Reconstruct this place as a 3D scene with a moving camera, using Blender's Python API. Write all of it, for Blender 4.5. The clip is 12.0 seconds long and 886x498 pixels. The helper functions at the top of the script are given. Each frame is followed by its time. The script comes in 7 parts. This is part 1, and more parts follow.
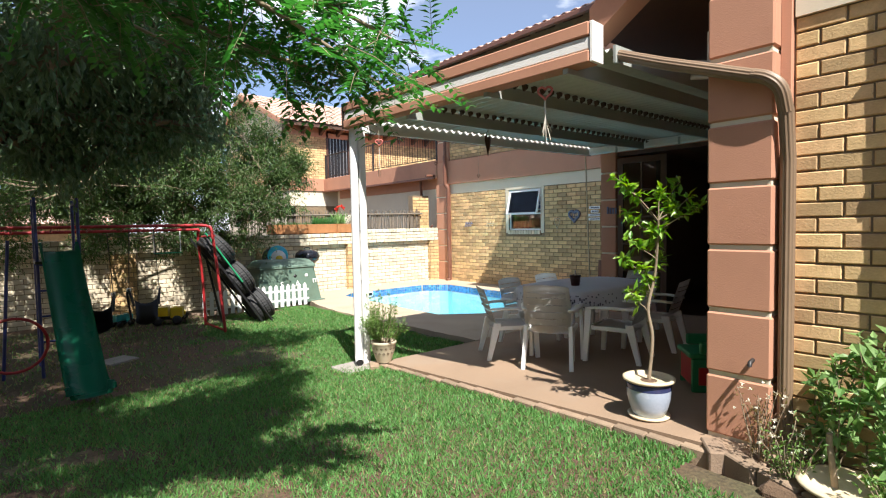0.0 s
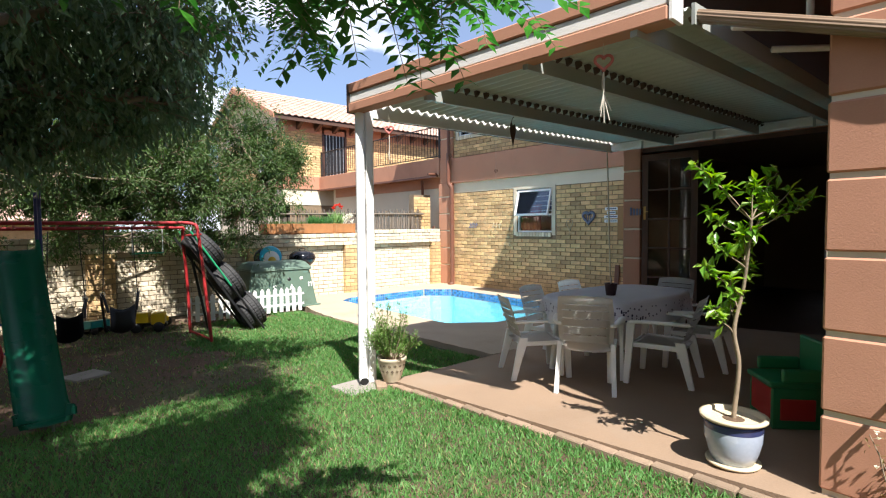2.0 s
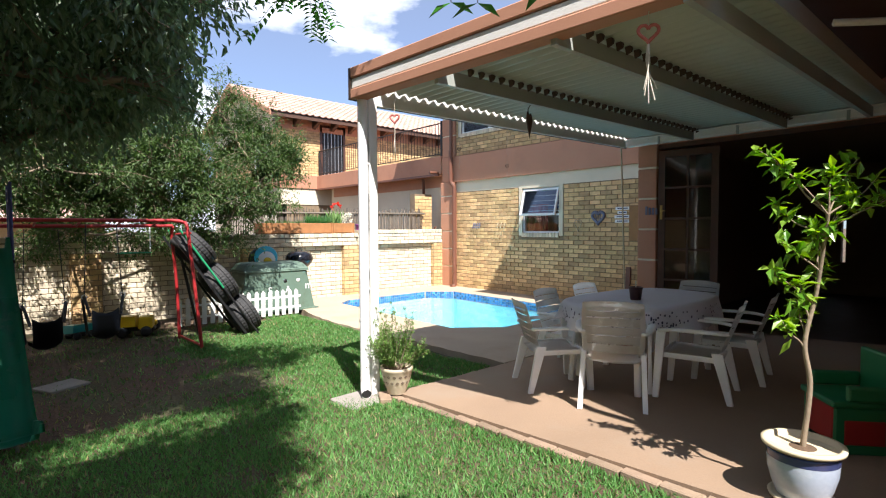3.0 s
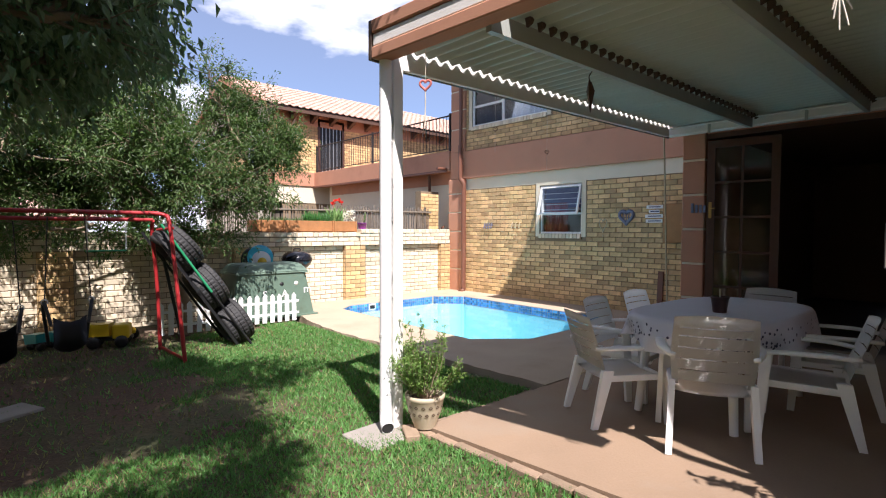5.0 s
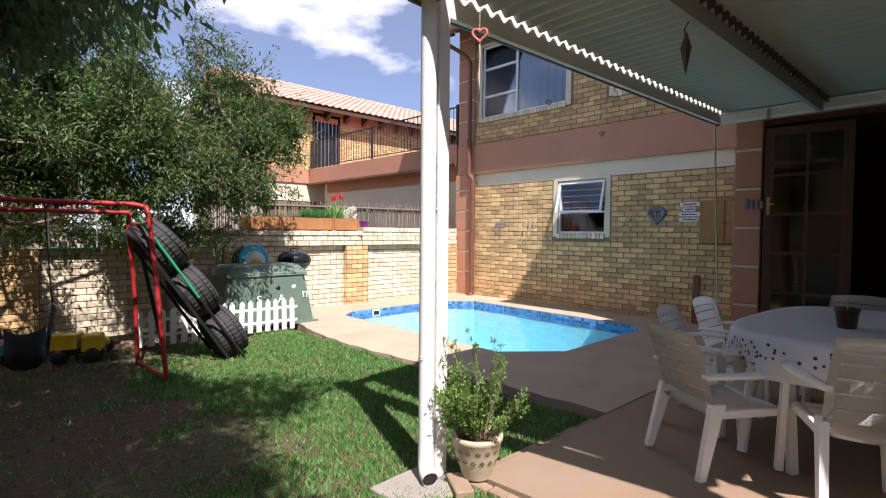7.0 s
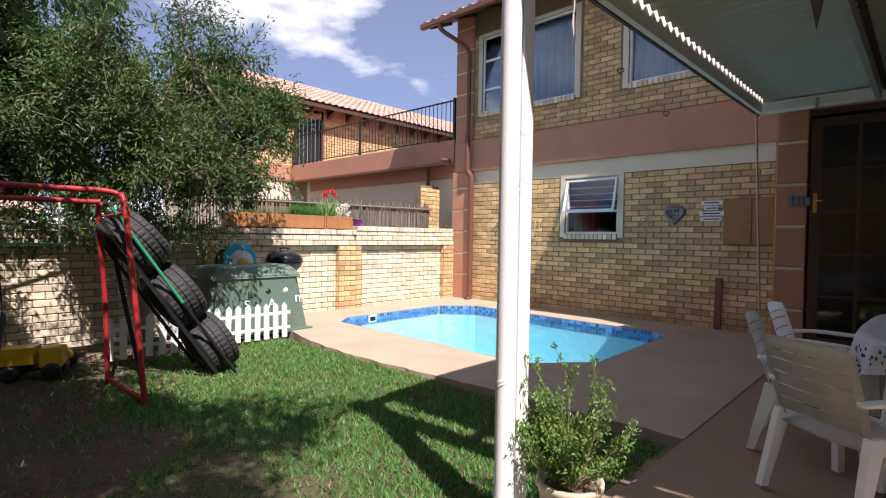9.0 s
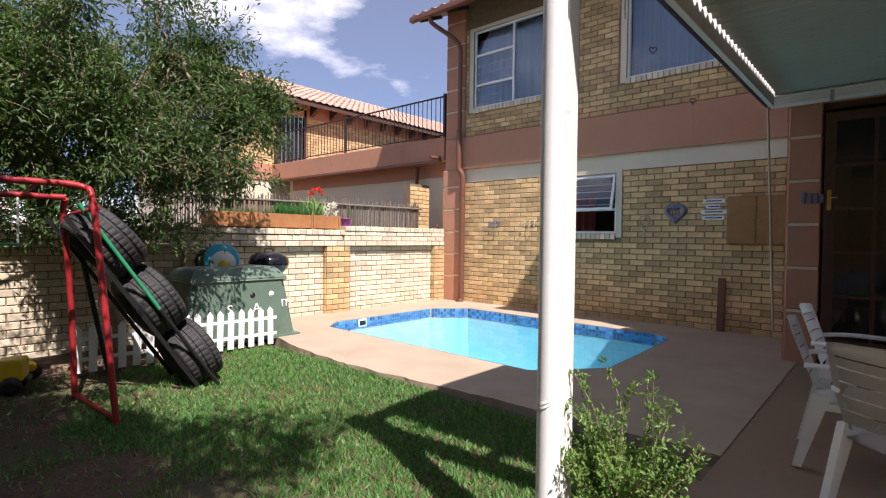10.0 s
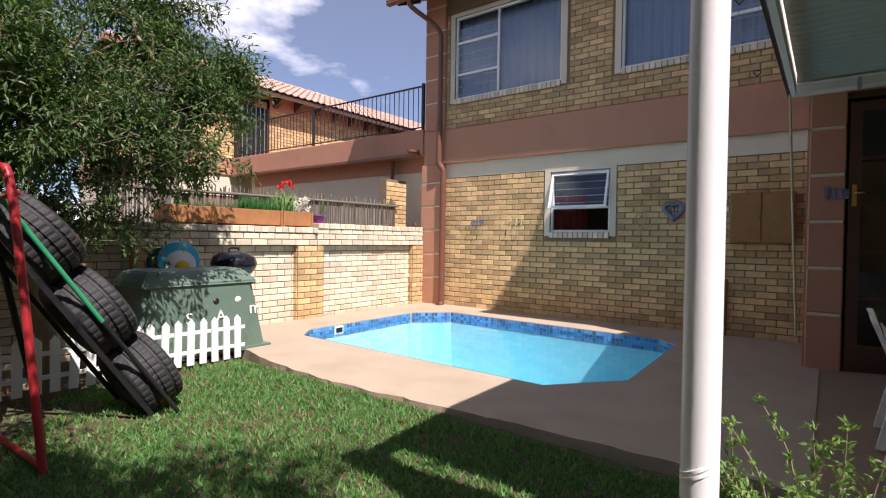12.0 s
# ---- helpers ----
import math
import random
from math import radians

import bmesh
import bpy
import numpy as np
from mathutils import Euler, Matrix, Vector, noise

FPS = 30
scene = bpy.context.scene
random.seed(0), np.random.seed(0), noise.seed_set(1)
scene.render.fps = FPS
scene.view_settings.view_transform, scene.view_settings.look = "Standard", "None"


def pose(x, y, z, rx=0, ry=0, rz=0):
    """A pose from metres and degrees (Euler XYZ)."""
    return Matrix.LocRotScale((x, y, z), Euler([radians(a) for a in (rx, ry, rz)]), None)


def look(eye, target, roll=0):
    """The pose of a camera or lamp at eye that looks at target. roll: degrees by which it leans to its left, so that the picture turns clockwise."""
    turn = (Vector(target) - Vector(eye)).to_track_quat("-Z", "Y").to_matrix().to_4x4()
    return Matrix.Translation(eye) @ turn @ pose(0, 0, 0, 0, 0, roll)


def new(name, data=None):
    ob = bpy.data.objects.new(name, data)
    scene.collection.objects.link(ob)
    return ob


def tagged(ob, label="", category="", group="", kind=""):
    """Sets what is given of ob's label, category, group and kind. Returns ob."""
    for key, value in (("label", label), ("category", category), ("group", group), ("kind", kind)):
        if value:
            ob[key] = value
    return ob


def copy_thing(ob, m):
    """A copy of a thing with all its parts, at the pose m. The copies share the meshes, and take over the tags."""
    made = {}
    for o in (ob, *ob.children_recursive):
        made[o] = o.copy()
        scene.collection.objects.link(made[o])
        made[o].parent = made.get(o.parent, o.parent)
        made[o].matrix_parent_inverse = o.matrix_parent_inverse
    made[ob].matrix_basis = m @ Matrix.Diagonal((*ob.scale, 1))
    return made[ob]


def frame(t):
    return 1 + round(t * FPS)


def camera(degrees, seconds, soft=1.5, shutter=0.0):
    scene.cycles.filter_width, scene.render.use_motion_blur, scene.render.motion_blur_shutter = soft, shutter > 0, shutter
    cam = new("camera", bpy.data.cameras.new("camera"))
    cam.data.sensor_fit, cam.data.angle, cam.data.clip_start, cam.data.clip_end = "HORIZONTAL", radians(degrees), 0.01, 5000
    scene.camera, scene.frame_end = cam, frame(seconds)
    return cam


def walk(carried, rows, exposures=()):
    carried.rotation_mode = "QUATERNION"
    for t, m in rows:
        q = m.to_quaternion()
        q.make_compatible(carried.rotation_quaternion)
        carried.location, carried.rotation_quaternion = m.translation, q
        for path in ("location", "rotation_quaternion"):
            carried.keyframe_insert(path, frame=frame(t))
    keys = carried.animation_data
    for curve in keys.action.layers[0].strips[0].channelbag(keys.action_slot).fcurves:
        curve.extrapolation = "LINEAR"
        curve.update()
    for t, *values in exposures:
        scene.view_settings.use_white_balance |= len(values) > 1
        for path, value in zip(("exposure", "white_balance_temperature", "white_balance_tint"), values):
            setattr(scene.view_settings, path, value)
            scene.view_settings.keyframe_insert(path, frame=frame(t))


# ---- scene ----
cam = camera(82.0, 12.0, soft=1.15)
PATH = [
    (0, (0.861, 0.717, 1.557), (2.154, 2.24, 1.459), -1.1),
    (0.5, (0.948, 0.894, 1.554), (2.244, 2.414, 1.457), -1.0),
    (1, (1.016, 1.055, 1.548), (2.316, 2.571, 1.454), -0.8),
    (1.5, (1.075, 1.249, 1.546), (2.383, 2.76, 1.454), -0.7),
    (2, (1.133, 1.409, 1.537), (2.447, 2.914, 1.446), -0.5),
    (2.5, (1.234, 1.597, 1.514), (2.551, 3.099, 1.427), -0.4),
    (3, (1.321, 1.795, 1.505), (2.643, 3.293, 1.42), -0.3),
    (5, (1.648, 2.675, 1.438), (2.99, 4.156, 1.364), 0.2),
    (5.5, (1.718, 2.909, 1.432), (3.066, 4.384, 1.359), 0.3),
    (6, (1.783, 3.099, 1.404), (3.141, 4.566, 1.334), 0.4),
    (6.5, (1.864, 3.308, 1.4), (3.23, 4.767, 1.332), 0.4),
    (7, (1.913, 3.532, 1.381), (3.287, 4.984, 1.315), 0.5),
    (7.5, (1.931, 3.742, 1.364), (3.319, 5.181, 1.3), 0.6),
    (9.5, (2.073, 4.511, 1.29), (3.547, 5.862, 1.244), 0.8),
    (10, (2.144, 4.691, 1.281), (3.643, 6.015, 1.237), 0.7),
    (10.5, (2.231, 4.875, 1.273), (3.751, 6.173, 1.229), 0.7),
    (11, (2.289, 5.068, 1.255), (3.835, 6.336, 1.214), 0.8),
    (11.5, (2.342, 5.226, 1.242), (3.915, 6.461, 1.203), 0.7),
    (12, (2.398, 5.364, 1.242), (3.995, 6.568, 1.204), 0.8),
]
walk(cam, [(t, look(eye, target, roll)) for t, eye, target, roll in PATH], [(0, 1.16, 6500, 11), (3, 1.22, 6450, 14), (5, 1.06, 6450, 20), (9.5, 0.74, 6600, 23), (12, 0.65, 6600, 23)])

# ---- sky and sun ----
SUN_FROM = Vector((-0.70, -1.86, 2.82)).normalized()
world = bpy.data.worlds.new("sky")
scene.world = world
world.use_nodes = True
wn, wl = world.node_tree.nodes, world.node_tree.links
wn.clear()
w_out = wn.new("ShaderNodeOutputWorld")
w_bg = wn.new("ShaderNodeBackground")
w_sky = wn.new("ShaderNodeTexSky")
w_sky.sky_type = "NISHITA"
w_sky.sun_disc = False
w_sky.sun_elevation = math.asin(SUN_FROM.z)
w_sky.sun_rotation = math.atan2(SUN_FROM.x, SUN_FROM.y)
w_sky.altitude = 1500
w_sky.dust_density = 2.0
w_co = wn.new("ShaderNodeTexCoord")
w_map = wn.new("ShaderNodeMapping")
w_map.inputs["Scale"].default_value = (1.6, 1.6, 4.0)
w_map.inputs["Location"].default_value = (0.35, 0.1, 0.2)
w_noise = wn.new("ShaderNodeTexNoise")
w_noise.inputs["Scale"].default_value = 1.9
w_noise.inputs["Detail"].default_value = 8
w_noise.inputs["Roughness"].default_value = 0.55
w_ramp = wn.new("ShaderNodeValToRGB")
w_ramp.color_ramp.elements[0].position = 0.53
w_ramp.color_ramp.elements[1].position = 0.68
w_ramp.color_ramp.elements[0].color = (0.13, 0.13, 0.13, 1)
w_mix = wn.new("ShaderNodeMixRGB")
w_mix.inputs[2].default_value = (29.0, 30.0, 31.5, 1)
wl.new(w_co.outputs["Generated"], w_map.inputs["Vector"])
wl.new(w_map.outputs[0], w_noise.inputs["Vector"])
wl.new(w_noise.outputs["Fac"], w_ramp.inputs[0])
wl.new(w_ramp.outputs["Color"], w_mix.inputs[0])
w_tint = wn.new("ShaderNodeMixRGB")
w_tint.blend_type = "MULTIPLY"
w_tint.inputs[0].default_value = 1.0
w_tint.inputs[2].default_value = (1.25, 1.82, 2.35, 1)
wl.new(w_sky.outputs[0], w_tint.inputs[1])
wl.new(w_tint.outputs[0], w_mix.inputs[1])
wl.new(w_mix.outputs[0], w_bg.inputs["Color"])
w_bg.inputs["Strength"].default_value = 0.031
wl.new(w_bg.outputs[0], w_out.inputs["Surface"])

sun = new("sun", bpy.data.lights.new("sun", "SUN"))
sun.data.energy = 5.0
sun.data.angle = radians(0.53)
sun.data.color = (1.0, 0.965, 0.90)
sun.matrix_world = look((0, 0, 20), tuple(Vector((0, 0, 20)) - SUN_FROM))

# ---- helpers for shapes ----
def part(name, bm, mat, parent=None, label="", m=None, smooth=False, kind=""):
    """One mesh object from a bmesh, under a thing or a part."""
    me = bpy.data.meshes.new(name)
    if smooth:
        for f in bm.faces:
            f.smooth = True
    bm.to_mesh(me)
    bm.free()
    me.materials.append(mat)
    ob = new(name, me)
    if parent is not None:
        ob.parent = parent
    if m is not None:
        ob.matrix_local = m
    if label:
        ob["label"] = label
    if kind:
        ob["kind"] = kind
    return ob


def raw_part(name, verts, faces, mat, parent=None, label="", kind="", smooth=False):
    me = bpy.data.meshes.new(name)
    me.from_pydata(verts, [], faces)
    me.materials.append(mat)
    if smooth:
        me.polygons.foreach_set("use_smooth", [True] * len(me.polygons))
    ob = new(name, me)
    if parent is not None:
        ob.parent = parent
    if label:
        ob["label"] = label
    if kind:
        ob["kind"] = kind
    return ob


def thing(name, label, category, m=None, group="", kind=""):
    ob = new(name)
    ob.empty_display_size = 0.1
    if m is not None:
        ob.matrix_world = m
    return tagged(ob, label, category, group, kind)


def box(bm, x0, x1, y0, y1, z0, z1, bevel=0.0, m=None, seg=1):
    vs = [bm.verts.new(v) for v in ((x0, y0, z0), (x1, y0, z0), (x1, y1, z0), (x0, y1, z0),
                                    (x0, y0, z1), (x1, y0, z1), (x1, y1, z1), (x0, y1, z1))]
    fs = [bm.faces.new([vs[i] for i in q]) for q in ((3, 2, 1, 0), (4, 5, 6, 7), (0, 1, 5, 4), (1, 2, 6, 5), (2, 3, 7, 6), (3, 0, 4, 7))]
    if bevel > 0:
        es = list({e for f in fs for e in f.edges})
        r = bmesh.ops.bevel(bm, geom=es, offset=bevel, segments=seg, affect="EDGES", profile=0.5)
        vs = list({v for f in r["faces"] for v in f.verts} | {v for v in vs if v.is_valid})
    if m is not None:
        bmesh.ops.transform(bm, matrix=m, verts=vs)
    return vs


def boxed(x0, x1, y0, y1, z0, z1, bevel=0.0, seg=1):
    bm = bmesh.new()
    box(bm, x0, x1, y0, y1, z0, z1, bevel, seg=seg)
    return bm


def tube(bm, pts, r0, r1=None, n=8, cap=True):
    """A round bar along points, tapering from r0 to r1."""
    pts = [Vector(p) for p in pts]
    r1 = r0 if r1 is None else r1
    rings = []
    up = None
    for i, p in enumerate(pts):
        d = (pts[min(i + 1, len(pts) - 1)] - pts[max(i - 1, 0)])
        d = d.normalized() if d.length > 1e-9 else Vector((0, 0, 1))
        if up is None:
            up = Vector((0, 0, 1)) if abs(d.z) < 0.9 else Vector((1, 0, 0))
        u = d.cross(up)
        if u.length < 1e-4:
            u = d.orthogonal()
        u.normalize()
        v = u.cross(d)
        up = v
        r = r0 + (r1 - r0) * i / max(1, len(pts) - 1)
        rings.append([bm.verts.new(p + (u * math.cos(a) + v * math.sin(a)) * r) for a in (2 * math.pi * k / n for k in range(n))])
    for a, b in zip(rings, rings[1:]):
        for k in range(n):
            f = bm.faces.new((a[k], a[(k + 1) % n], b[(k + 1) % n], b[k]))
            f.smooth = True
    if cap:
        bm.faces.new([bm.verts.new(v.co) for v in rings[0][::-1]])
        bm.faces.new([bm.verts.new(v.co) for v in rings[-1]])
    return rings


def tubed(pts, r0, r1=None, n=8):
    bm = bmesh.new()
    tube(bm, pts, r0, r1, n)
    return bm


def lathe(bm, prof, n=24, m=None):
    rings = []
    for r, z in prof:
        rings.append([bm.verts.new((r * math.cos(2 * math.pi * k / n), r * math.sin(2 * math.pi * k / n), z)) for k in range(n)])
    for a, b in zip(rings, rings[1:]):
        for k in range(n):
            f = bm.faces.new((a[k], a[(k + 1) % n], b[(k + 1) % n], b[k]))
            f.smooth = True
    ends = [[bm.verts.new(v.co) for v in rings[0][::-1]], [bm.verts.new(v.co) for v in rings[-1]]]
    for e in ends:
        bm.faces.new(e)
    if m is not None:
        bmesh.ops.transform(bm, matrix=m, verts=[v for r in rings + ends for v in r])


def lathed(prof, n=24, m=None):
    bm = bmesh.new()
    lathe(bm, prof, n, m)
    return bm


def prism(bm, poly, z0, z1):
    """A flat polygon raised from z0 to z1."""
    a = [bm.verts.new((x, y, z0)) for x, y in poly]
    b = [bm.verts.new((x, y, z1)) for x, y in poly]
    n = len(poly)
    bm.faces.new(a[::-1])
    bm.faces.new(b)
    for k in range(n):
        bm.faces.new((a[k], a[(k + 1) % n], b[(k + 1) % n], b[k]))
    return a + b


def prismed(poly, z0, z1):
    bm = bmesh.new()
    prism(bm, poly, z0, z1)
    bmesh.ops.recalc_face_normals(bm, faces=bm.faces)
    return bm


def upright(poly, x0, x1):
    """A polygon in y and z, given thickness from x0 to x1."""
    bm = bmesh.new()
    a = [bm.verts.new((x0, y, z)) for y, z in poly]
    b = [bm.verts.new((x1, y, z)) for y, z in poly]
    n = len(poly)
    bm.faces.new(a)
    bm.faces.new(b[::-1])
    for k in range(n):
        bm.faces.new((a[(k + 1) % n], a[k], b[k], b[(k + 1) % n]))
    bmesh.ops.recalc_face_normals(bm, faces=bm.faces)
    return bm


def smoothline(pts, steps=6):
    """Catmull-Rom through the points."""
    P = [Vector(p) for p in pts]
    P = [P[0] * 2 - P[1]] + P + [P[-1] * 2 - P[-2]]
    out = []
    for i in range(1, len(P) - 2):
        a, b, c, d = P[i - 1:i + 3]
        for k in range(steps):
            t = k / steps
            out.append(0.5 * ((2 * b) + (c - a) * t + (2 * a - 5 * b + 4 * c - d) * t * t + (3 * b - a - 3 * c + d) * t ** 3))
    out.append(P[-2])
    return out


def lawn_z(x, y):
    """Height of the lawn: it falls gently from the house front to the pool."""
    t = min(1.0, max(0.0, (y - 2.0) / 3.7))
    rise = 0.03 * min(1.0, max(0.0, (x - 4.5) / 0.6)) if y > 5.3 else 0.0
    return 0.17 - 0.18 * t + rise + 0.012 * noise.noise((x * 0.9, y * 0.9, 0.3)) + 0.01 * noise.noise((x * 3, y * 3, 1.3))


def patio_z(y):
    return 0.05 + (5.4 - y) * 0.051


# ---- materials ----
def material(name, base, rough=0.7, metal=0.0, var=0.12, scale=6.0, grain=60.0, bump=0.15, tint=None, spec=None, island=0.0, dist=0.01, stain=None, stain_scale=1.3, stain_lo=0.5, stain_hi=0.7):
    """Surface with variation at two sizes, fine relief and, where given, stains of another colour."""
    m = bpy.data.materials.new(name)
    m.use_nodes = True
    n, l = m.node_tree.nodes, m.node_tree.links
    b = n["Principled BSDF"]
    co = n.new("ShaderNodeTexCoord")
    big = n.new("ShaderNodeTexNoise")
    big.inputs["Scale"].default_value = scale
    big.inputs["Detail"].default_value = 5
    fine = n.new("ShaderNodeTexNoise")
    fine.inputs["Scale"].default_value = grain
    fine.inputs["Detail"].default_value = 4
    for t in (big, fine):
        l.new(co.outputs["Object"], t.inputs["Vector"])
    mix = n.new("ShaderNodeMixRGB")
    dark = tuple(c * (1 - var) for c in base)
    lite = tuple(min(1, c * (1 + var)) for c in (tint or base))
    mix.inputs[1].default_value = (*dark, 1)
    mix.inputs[2].default_value = (*lite, 1)
    add = n.new("ShaderNodeMath")
    add.operation = "MULTIPLY_ADD"
    add.inputs[1].default_value = 0.45
    l.new(fine.outputs["Fac"], add.inputs[0])
    sub = n.new("ShaderNodeMath")
    sub.operation = "MULTIPLY_ADD"
    sub.inputs[1].default_value = 1.3
    sub.inputs[2].default_value = -0.38
    l.new(big.outputs["Fac"], sub.inputs[0])
    l.new(sub.outputs[0], add.inputs[2])
    l.new(add.outputs[0], mix.inputs[0])
    col = mix.outputs[0]
    if stain:
        sn = n.new("ShaderNodeTexNoise")
        sn.inputs["Scale"].default_value = stain_scale
        sn.inputs["Detail"].default_value = 7
        sn.inputs["Roughness"].default_value = 0.62
        l.new(co.outputs["Object"], sn.inputs["Vector"])
        r = n.new("ShaderNodeMapRange")
        r.inputs["From Min"].default_value = stain_lo
        r.inputs["From Max"].default_value = stain_hi
        l.new(sn.outputs["Fac"], r.inputs["Value"])
        mm = n.new("ShaderNodeMixRGB")
        l.new(r.outputs[0], mm.inputs[0])
        l.new(col, mm.inputs[1])
        mm.inputs[2].default_value = (*stain, 1)
        col = mm.outputs[0]
    if island:
        oi, gi = n.new("ShaderNodeObjectInfo"), n.new("ShaderNodeNewGeometry")
        s = n.new("ShaderNodeMath")
        s.operation = "ADD"
        l.new(oi.outputs["Random"], s.inputs[0])
        l.new(gi.outputs["Random Per Island"], s.inputs[1])
        fr = n.new("ShaderNodeMath")
        fr.operation = "FRACT"
        l.new(s.outputs[0], fr.inputs[0])
        hsv = n.new("ShaderNodeHueSaturation")
        mr = n.new("ShaderNodeMapRange")
        mr.inputs["To Min"].default_value = 1 - island
        mr.inputs["To Max"].default_value = 1 + island
        l.new(fr.outputs[0], mr.inputs["Value"])
        l.new(mr.outputs[0], hsv.inputs["Value"])
        hu = n.new("ShaderNodeMath")
        hu.operation = "MULTIPLY_ADD"
        hu.inputs[1].default_value = 13.7
        hu.inputs[2].default_value = 0.0
        l.new(fr.outputs[0], hu.inputs[0])
        hf = n.new("ShaderNodeMath")
        hf.operation = "FRACT"
        l.new(hu.outputs[0], hf.inputs[0])
        hr = n.new("ShaderNodeMapRange")
        hr.inputs["To Min"].default_value = 0.5 - island * 0.022
        hr.inputs["To Max"].default_value = 0.5 + island * 0.022
        l.new(hf.outputs[0], hr.inputs["Value"])
        l.new(hr.outputs[0], hsv.inputs["Hue"])
        l.new(col, hsv.inputs["Color"])
        col = hsv.outputs[0]
    l.new(col, b.inputs["Base Color"])
    b.inputs["Metallic"].default_value = metal
    rr = n.new("ShaderNodeMapRange")
    rr.inputs["To Min"].default_value = max(0.02, rough - 0.1)
    rr.inputs["To Max"].default_value = min(1, rough + 0.12)
    l.new(big.outputs["Fac"], rr.inputs["Value"])
    l.new(rr.outputs[0], b.inputs["Roughness"])
    if spec is not None:
        b.inputs["Specular IOR Level"].default_value = spec
    if bump:
        bp = n.new("ShaderNodeBump")
        bp.inputs["Strength"].default_value = bump
        bp.inputs["Distance"].default_value = dist
        l.new(fine.outputs["Fac"], bp.inputs["Height"])
        l.new(bp.outputs[0], b.inputs["Normal"])
    return m


def leaf_material(name, base, lite, trans=0.35, rough=0.45):
    m = bpy.data.materials.new(name)
    m.use_nodes = True
    n, l = m.node_tree.nodes, m.node_tree.links
    b = n["Principled BSDF"]
    gi = n.new("ShaderNodeNewGeometry")
    mix = n.new("ShaderNodeMixRGB")
    mix.inputs[1].default_value = (*base, 1)
    mix.inputs[2].default_value = (*lite, 1)
    l.new(gi.outputs["Random Per Island"], mix.inputs[0])
    l.new(mix.outputs[0], b.inputs["Base Color"])
    b.inputs["Roughness"].default_value = rough
    tr = n.new("ShaderNodeBsdfTranslucent")
    hs = n.new("ShaderNodeHueSaturation")
    hs.inputs["Saturation"].default_value = 1.15
    hs.inputs["Value"].default_value = 1.5
    l.new(mix.outputs[0], hs.inputs["Color"])
    l.new(hs.outputs[0], tr.inputs["Color"])
    ms = n.new("ShaderNodeMixShader")
    ms.inputs[0].default_value = trans
    l.new(b.outputs[0], ms.inputs[1])
    l.new(tr.outputs[0], ms.inputs[2])
    l.new(ms.outputs[0], n["Material Output"].inputs["Surface"])
    return m


def glass_material(name, tint=(0.9, 0.95, 0.95), gloss_rough=0.02):
    m = bpy.data.materials.new(name)
    m.use_nodes = True
    n, l = m.node_tree.nodes, m.node_tree.links
    n.remove(n["Principled BSDF"])
    t, g, f, ms = n.new("ShaderNodeBsdfTransparent"), n.new("ShaderNodeBsdfGlossy"), n.new("ShaderNodeFresnel"), n.new("ShaderNodeMixShader")
    t.inputs["Color"].default_value = (*tint, 1)
    g.inputs["Roughness"].default_value = gloss_rough
    f.inputs["IOR"].default_value = 1.5
    l.new(f.outputs[0], ms.inputs[0])
    l.new(t.outputs[0], ms.inputs[1])
    l.new(g.outputs[0], ms.inputs[2])
    l.new(ms.outputs[0], n["Material Output"].inputs["Surface"])
    return m


M_BRICK = material("buff_face_brick", (0.47, 0.31, 0.145), 0.85, var=0.22, scale=9, grain=90, bump=0.25, tint=(0.60, 0.41, 0.205), island=0.28, stain=(0.20, 0.13, 0.08), stain_scale=38, stain_lo=0.66, stain_hi=0.74)
M_BRICK_PALE = material("pale_face_brick", (0.60, 0.51, 0.365), 0.85, var=0.18, scale=9, grain=90, bump=0.25, tint=(0.68, 0.59, 0.44), island=0.2, stain=(0.32, 0.22, 0.13), stain_scale=34, stain_lo=0.66, stain_hi=0.76)
M_MORTAR = material("mortar", (0.22, 0.16, 0.10), 0.95, var=0.25, scale=12, grain=140, bump=0.4)
M_MORTAR_PALE = material("pale_mortar", (0.22, 0.17, 0.11), 0.95, var=0.25, scale=12, grain=140, bump=0.4)
M_TERRA = material("terracotta_plaster", (0.46, 0.225, 0.14), 0.85, var=0.09, scale=2.2, grain=120, bump=0.12, stain=(0.36, 0.17, 0.105), stain_scale=1.6, stain_lo=0.52, stain_hi=0.85)
M_CREAM = material("cream_plaster", (0.66, 0.58, 0.44), 0.85, var=0.08, scale=2.2, grain=120, bump=0.12)
M_CONCRETE = material("patio_concrete", (0.265, 0.182, 0.12), 0.85, var=0.16, scale=1.6, grain=70, bump=0.22, stain=(0.27, 0.21, 0.155), stain_scale=1.1, stain_lo=0.5, stain_hi=0.78)
M_DECK = material("pool_deck_concrete", (0.40, 0.322, 0.235), 0.88, var=0.14, scale=1.8, grain=80, bump=0.25, stain=(0.33, 0.25, 0.175), stain_scale=1.4, stain_lo=0.52, stain_hi=0.8)
M_SLAB = material("grey_concrete", (0.27, 0.245, 0.215), 0.9, var=0.18, scale=4, grain=80, bump=0.3)
M_PAVER = material("clay_paver", (0.24, 0.17, 0.115), 0.9, var=0.2, scale=8, grain=80, bump=0.4, island=0.18)
M_TILE_ROOF = material("clay_roof_tile", (0.45, 0.275, 0.22), 0.8, var=0.2, scale=5, grain=60, bump=0.2, tint=(0.50, 0.33, 0.255), island=0.14)
M_WOOD_DARK = material("dark_stained_timber", (0.085, 0.042, 0.026), 0.6, var=0.3, scale=14, grain=50, bump=0.2)
